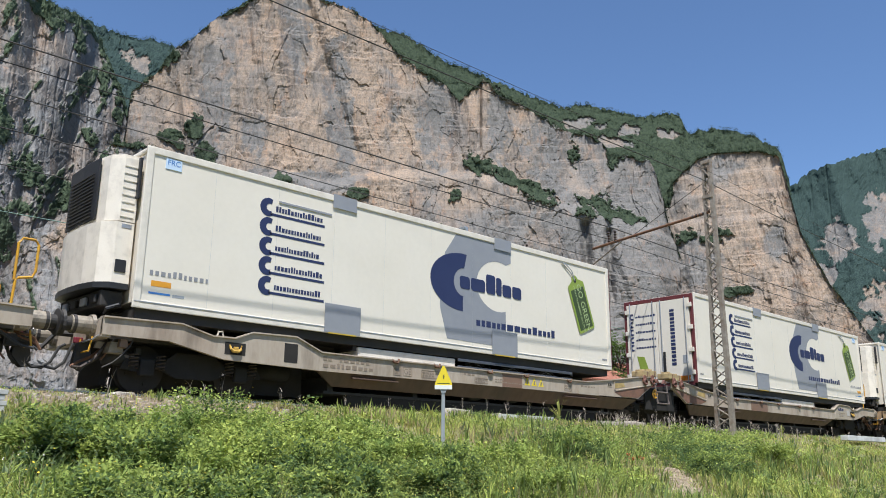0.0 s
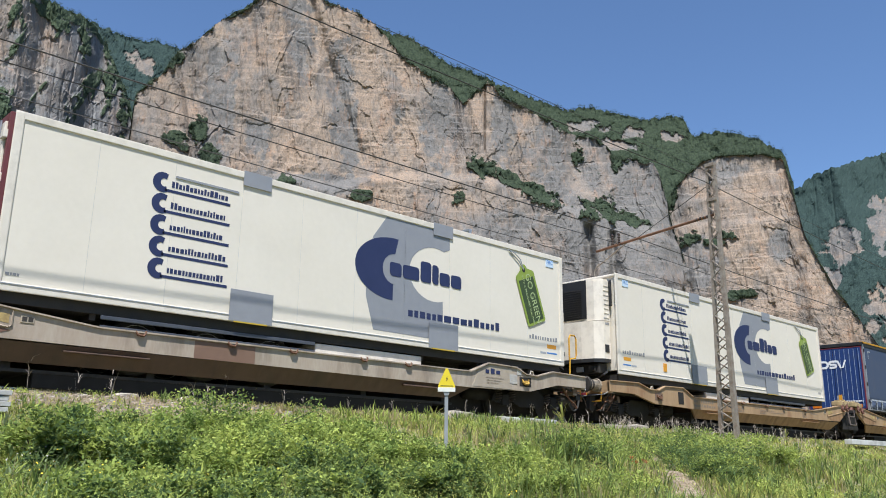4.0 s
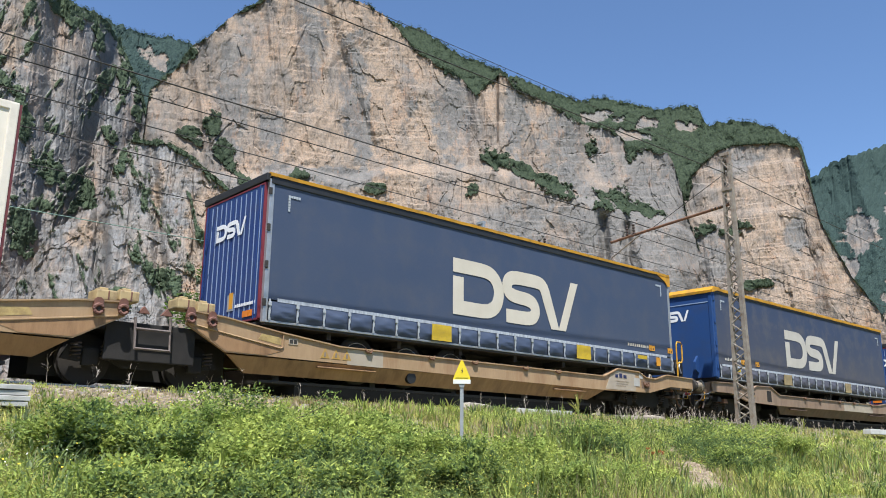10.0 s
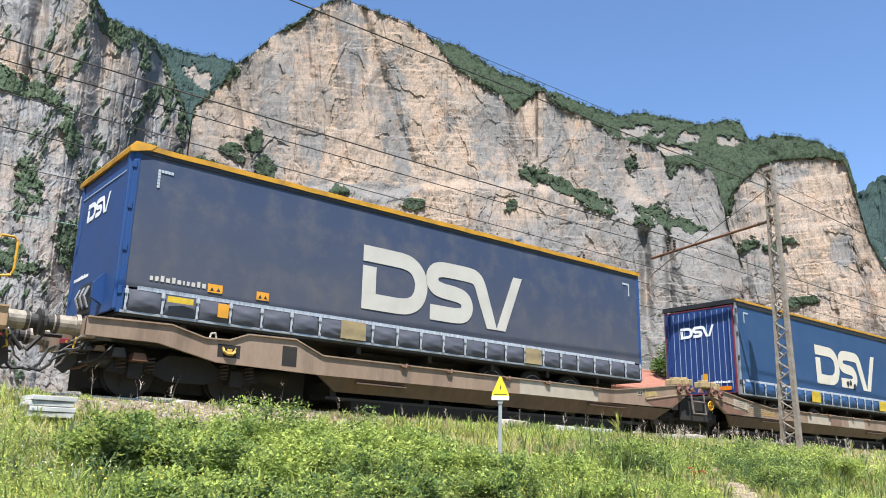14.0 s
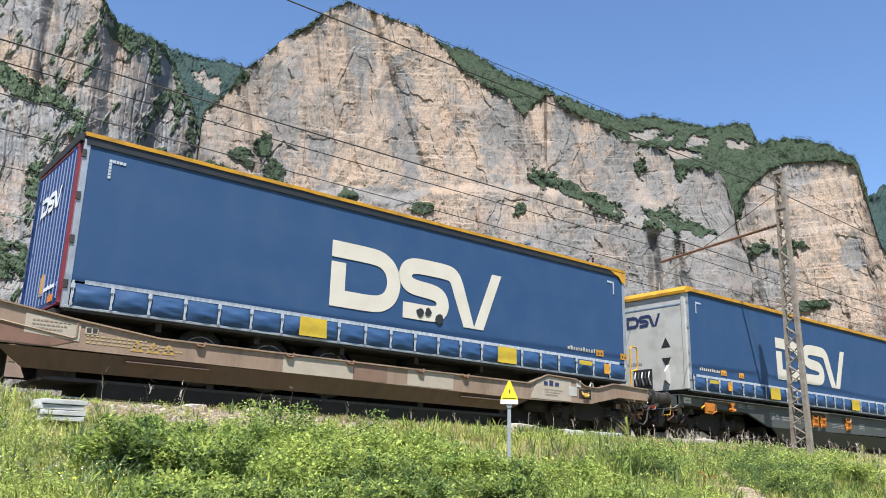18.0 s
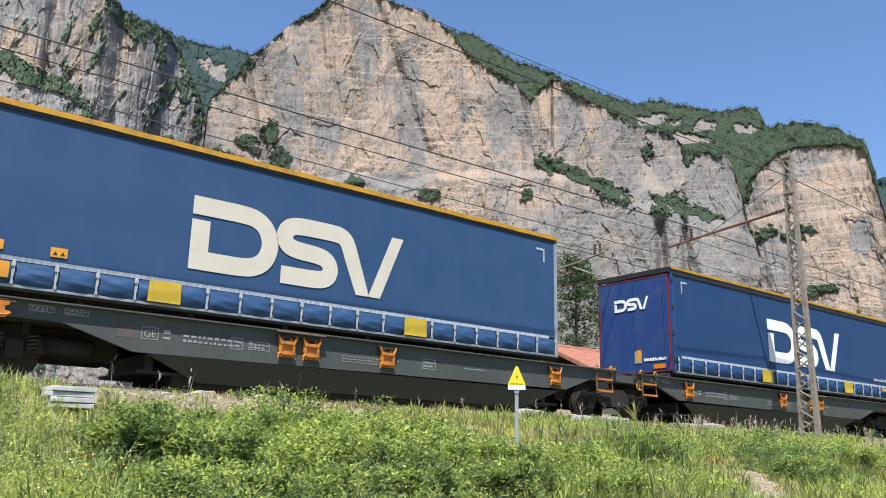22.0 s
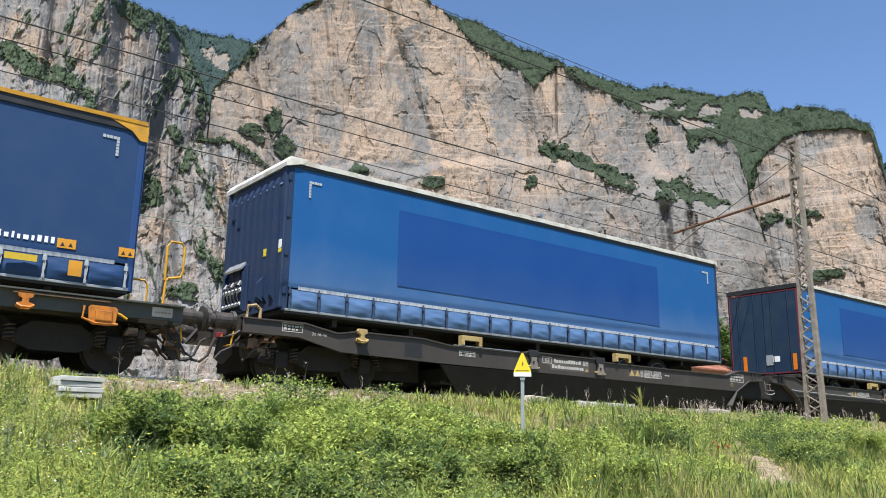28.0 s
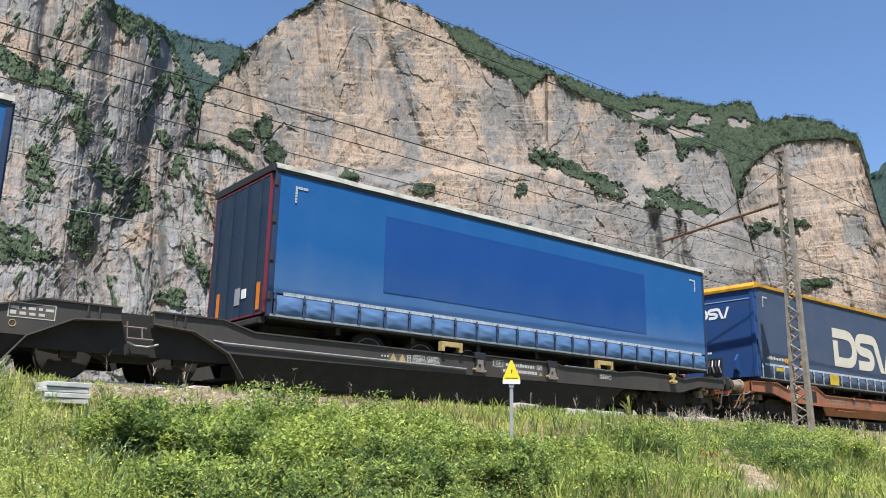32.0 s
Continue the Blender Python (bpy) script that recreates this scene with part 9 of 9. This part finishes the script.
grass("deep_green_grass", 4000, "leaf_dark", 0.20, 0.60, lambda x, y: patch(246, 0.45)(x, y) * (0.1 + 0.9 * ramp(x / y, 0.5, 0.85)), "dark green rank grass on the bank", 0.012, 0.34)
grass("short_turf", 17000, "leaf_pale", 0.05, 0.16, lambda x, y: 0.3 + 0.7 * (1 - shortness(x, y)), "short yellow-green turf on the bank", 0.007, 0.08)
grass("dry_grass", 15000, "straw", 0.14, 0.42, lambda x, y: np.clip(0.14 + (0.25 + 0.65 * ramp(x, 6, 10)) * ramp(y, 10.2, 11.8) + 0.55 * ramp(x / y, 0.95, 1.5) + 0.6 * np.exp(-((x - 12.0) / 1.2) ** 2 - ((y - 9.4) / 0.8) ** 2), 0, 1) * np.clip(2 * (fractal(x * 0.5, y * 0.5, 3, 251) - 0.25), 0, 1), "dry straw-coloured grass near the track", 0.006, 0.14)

def stalk_plants(name, count, material, stem, low, high, leaf, aspect, each, zone, label, bias=0.75, lift=0.45):
    """Upright weeds: a thin stem with long leaves set round it from foot to tip."""
    x, y = bank_points(rng, count, 3.6, 12.3)
    keep = rng.random(len(x)) < zone(x, y) * (1 - 0.97 * bare(x, y)) * (0.15 + 0.85 * shortness(x, y))
    x, y = x[keep], y[keep]
    m = len(x)
    H = (low + (high - low) * rng.random(m)) * (0.35 + 0.65 * shortness(x, y))
    root = np.stack([x, y, ground_height(x, y) - 0.02], -1)
    lean = rng.normal(0, 0.16, (m, 2))
    f = np.linspace(0.15, 1.0, each)[None, :] * (0.92 + 0.08 * rng.random((m, each)))
    C = np.stack([x[:, None] + lean[:, :1] * H[:, None] * f ** 2, y[:, None] + lean[:, 1:] * H[:, None] * f ** 2, root[:, 2:] + H[:, None] * f], -1).reshape(-1, 3)
    far = np.clip(np.hypot(x, y) / 11.0, 0.8, 2.0)
    size = (leaf * (0.7 + 0.6 * rng.random(m)) * far ** 0.3)[:, None] * np.sin(np.pi * (0.12 + 0.80 * f)) ** 0.7
    tagged(new(name, leaf_mesh(name, C, size.reshape(-1), bias, rng, material, aspect, lift)), label, "weeds", kind="stuff")
    tagged(new(name + "_stems", blade_mesh(name + "_stems", root, H, np.abs(lean[:, 0]) + 0.01, rng, stem, 0.005)), label + ", their stems", "stems", kind="stuff")


clumped = lambda k, s, cut: (lambda x, y: np.clip(4.0 * (fractal(x * k, y * k, 3, s) - cut), 0.02, 1))
mid_bank = lambda x, y: ramp(x / y, 0.42, 0.70)
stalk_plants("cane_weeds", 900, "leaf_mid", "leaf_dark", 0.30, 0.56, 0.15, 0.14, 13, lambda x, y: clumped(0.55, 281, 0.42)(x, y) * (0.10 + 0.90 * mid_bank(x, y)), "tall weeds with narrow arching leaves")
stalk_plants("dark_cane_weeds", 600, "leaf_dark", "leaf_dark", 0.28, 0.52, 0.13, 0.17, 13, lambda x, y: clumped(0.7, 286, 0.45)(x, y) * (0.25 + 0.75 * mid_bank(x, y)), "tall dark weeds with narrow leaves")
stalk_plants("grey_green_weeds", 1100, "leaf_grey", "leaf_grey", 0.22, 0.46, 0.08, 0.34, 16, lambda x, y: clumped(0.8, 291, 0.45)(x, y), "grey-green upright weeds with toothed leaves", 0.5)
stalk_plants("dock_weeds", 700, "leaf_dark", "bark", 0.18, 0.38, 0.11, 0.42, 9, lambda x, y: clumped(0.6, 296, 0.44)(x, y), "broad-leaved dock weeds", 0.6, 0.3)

# seed stalks against the train
n = 60
sx = 3 + 32 * rng.random(n) ** 0.9
sy = 11.3 + 1.3 * rng.random(n)
sz = ground_height(sx, sy)
stalk_h = 0.22 + 0.30 * rng.random(n)
bm = blade_mesh("seed_stalks", np.stack([sx, sy, sz], -1), stalk_h, 0.02 + 0.22 * rng.random(n), rng, "seed_head", 0.006)
tagged(new("seed_stalks", bm), "dry brown stalks beside the rails", "stalks", kind="stuff")
def awns(name, x, y, z, h, label):
    """Branching dry heads: fine awns spraying from the upper part of each stalk."""
    each = 7
    f = 0.45 + 0.5 * rng.random((len(x), each))
    root = np.stack([np.repeat(x, each), np.repeat(y, each), (z[:, None] + h[:, None] * f).reshape(-1)], -1)
    n = len(root)
    tagged(new(name, blade_mesh(name, root, 0.03 + 0.09 * rng.random(n), 0.05 + 0.12 * rng.random(n), rng, "seed_head", 0.0045)), label, "seed heads", kind="stuff")


awns("seed_heads", sx, sy, sz, stalk_h, "dry brown seed heads beside the rails")
# flowers
for name, mat, count, spots, size, label in (("yellow_flowers", "petal_yellow", 1100, ((29.5, 8.2), (38, 8.6), (26, 10.0), (31, 10.6), (22, 6.8), (47, 6.8)), 0.020, "small yellow flowers among the weeds"),
                                            ("white_flowers", "petal_white", 380, ((10.5, 8.2), (12.5, 7.2), (14.0, 8.0), (9, 9.3)), 0.014, "small white flowers among the weeds")):
    P = []
    for az, y in spots:
        cx, cy = polar(az, y)
        k = count // len(spots)
        px, py = cx + rng.normal(0, 0.36, k), cy + rng.normal(0, 0.5, k)
        P.append(np.stack([px, py, ground_height(px, py) + 0.15 + 0.28 * rng.random(k)], -1))
    tagged(new(name, leaf_mesh(name, np.concatenate(P), size, 0.3, rng, mat, 0.9, 0.05)), label, "flowers", kind="stuff")
for k in range(6):
    x, y = 11.75 + rng.normal(0, 0.10), 7.85 + rng.normal(0, 0.12)
    z = float(ground_height(np.array(x), np.array(y)))
    h = 0.14 + 0.16 * rng.random()
    e = thing("poppy", (x, y, z), "red poppy flower on a thin stem", "flower", "poppies")
    part("stem", rod([(0, 0, 0), (0.02, 0, h * 0.6), (0.0, 0.01, h)], 0.004, sides=5), "leaf_mid", e)
    for j in range(4):
        tilt = Matrix.Translation((0, 0.01, h)) @ Matrix.Rotation(j * 1.571 + k, 4, "Z") @ Matrix.Rotation(radians(-50), 4, "Y")
        part("petal", shared_mesh("petal", lambda: plate([(0, 0), (0.025, -0.028), (0.05, -0.034), (0.066, 0), (0.05, 0.034), (0.025, 0.028)], 0.0, 0.003, axis="z"), "petal_red"), None, e, at=tilt)

# woods on the ledges and the skylines of the cliffs
def ledge_woods():
    """Crowns of many small leaves where plants hold, face by face, and along the wooded edges."""
    rng = np.random.default_rng(88)
    P, S = [], []
    for az, el, r, g in faces[:-3]:
        near = (az > 3) & (az < 75) & (el > 2)
        idx = np.argwhere((g > 0.62) & near)
        if not len(idx):
            continue
        span = (az.max() - az.min()) if az.min() > 0 else 20
        pick = idx[rng.integers(0, len(idx), int(min(900, max(200, len(idx) * 0.03))))]
        top = np.stack([np.full(int(11 * span), az.shape[0] - 1), rng.integers(0, az.shape[1], int(11 * span))], -1)
        top = top[(g[-1, top[:, 1]] > 0.4) & near[-1, top[:, 1]]]
        for which, down in ((pick, 0.0), (top, 1.4)):
            a, e, d = (c[which[:, 0], which[:, 1]] for c in (az, el, r))
            q = np.radians(a)
            P.append(np.stack([(d - 2) * np.sin(q), (d - 2) * np.cos(q), EYE[2] + d * np.tan(np.radians(e)) - down], -1))
            S.append((0.8 + 1.3 * rng.random(len(which)) ** 2) * (d / 780))
    P, S = np.concatenate(P), np.concatenate(S)
    per = 26
    v = rng.normal(0, 1, (len(P), per, 3))
    v /= np.linalg.norm(v, axis=2)[..., None]
    C = (P[:, None, :] + v * S[:, None, None] * np.array([1, 1, 1.15]) + np.array([0, 0, 0.6]) * S[:, None, None]).reshape(-1, 3)
    me = leaf_mesh("ledge_trees", C, np.repeat(S * 0.42, per), 0.2, rng, "woods", 0.8)
    return tagged(new("ledge_trees", me), "dark green trees on the cliff ledges", "far woods", kind="stuff")


def trodden(rng, n):
    t = rng.random(n)
    y = 6.3 + 2.8 * t
    x = 10.95 + 3.15 * t + rng.normal(0, 0.19, n)
    return np.stack([x, y, ground_height(x, y) + 0.005], -1)


stone_field("path_clods", 2600, trodden, 0.030, "earth", "dry trodden earth on the bank path", 8)

# reeds beside the rails
for k, (x, y, h, n) in enumerate(((15.3, 12.2, 0.62, 11), (11.0, 11.9, 0.34, 8), (25.5, 11.7, 0.55, 9), (6.9, 9.3, 0.42, 8))):
    rnd = random.Random(40 + k)
    e = thing("reed_clump", (x, y, float(ground_height(np.array(x), np.array(y)))), "pale green broad-bladed reed clump by the rails", "reeds", "reed clumps")
    for i in range(n):
        a, r = rnd.random() * 6.28, 0.10 + 0.22 * rnd.random()
        hh = h * (0.6 + 0.5 * rnd.random())
        c, s = math.cos(a), math.sin(a)
        bm = bmesh.new()
        left = [bm.verts.new((c * r * f * f - s * w, s * r * f * f + c * w, hh * f * (1.15 - 0.25 * f))) for f, w in ((0, 0.010), (0.35, 0.020), (0.7, 0.014), (1, 0.001))]
        right = [bm.verts.new((c * r * f * f + s * w, s * r * f * f - c * w, hh * f * (1.15 - 0.25 * f) - 0.004)) for f, w in ((0, 0.010), (0.35, 0.020), (0.7, 0.014), (1, 0.001))]
        for j in range(3):
            bm.faces.new((left[j], left[j + 1], right[j + 1], right[j]))
        part("blade", bm, "leaf_pale", e)
# dry russet weeds near the mast
n = 150
dx, dy = 20.5 + 3.0 * rng.normal(0, 1, n), 11.6 + 0.5 * rng.normal(0, 1, n)
dz, dh = ground_height(dx, dy), 0.20 + 0.26 * rng.random(n)
tagged(new("russet_stalks", blade_mesh("russet_stalks", np.stack([dx, dy, dz], -1), dh, 0.02 + 0.24 * rng.random(n), rng, "seed_head", 0.007)), "dry russet stalks near the mast", "stalks", kind="stuff")
awns("russet_heads", dx, dy, dz, dh, "dry russet seed heads near the mast")

M["woods"] = leafy("far_wood_leaves", (0.038, 0.056, 0.032), (0.068, 0.090, 0.048), trans=0.5, vary=0.3)
ledge_woods()



def motions():
    """The whole train rolls west along its straight track, slowing a little."""
    for ob, u, z in movers:
        walk(ob, [(t, pose(u - s, SIDE, z)) for t, s in enumerate(ROLLED)])
    # each wheelset turns with the distance rolled
    tenths = [i / 10 for i in range(321)]
    way = np.interp(tenths, range(33), ROLLED)
    for wheel, x in spinners:
        walk(wheel, [(t, pose(x, 0, 0.425, 0, -math.degrees(d / 0.425))) for t, d in zip(tenths, way)])


motions()
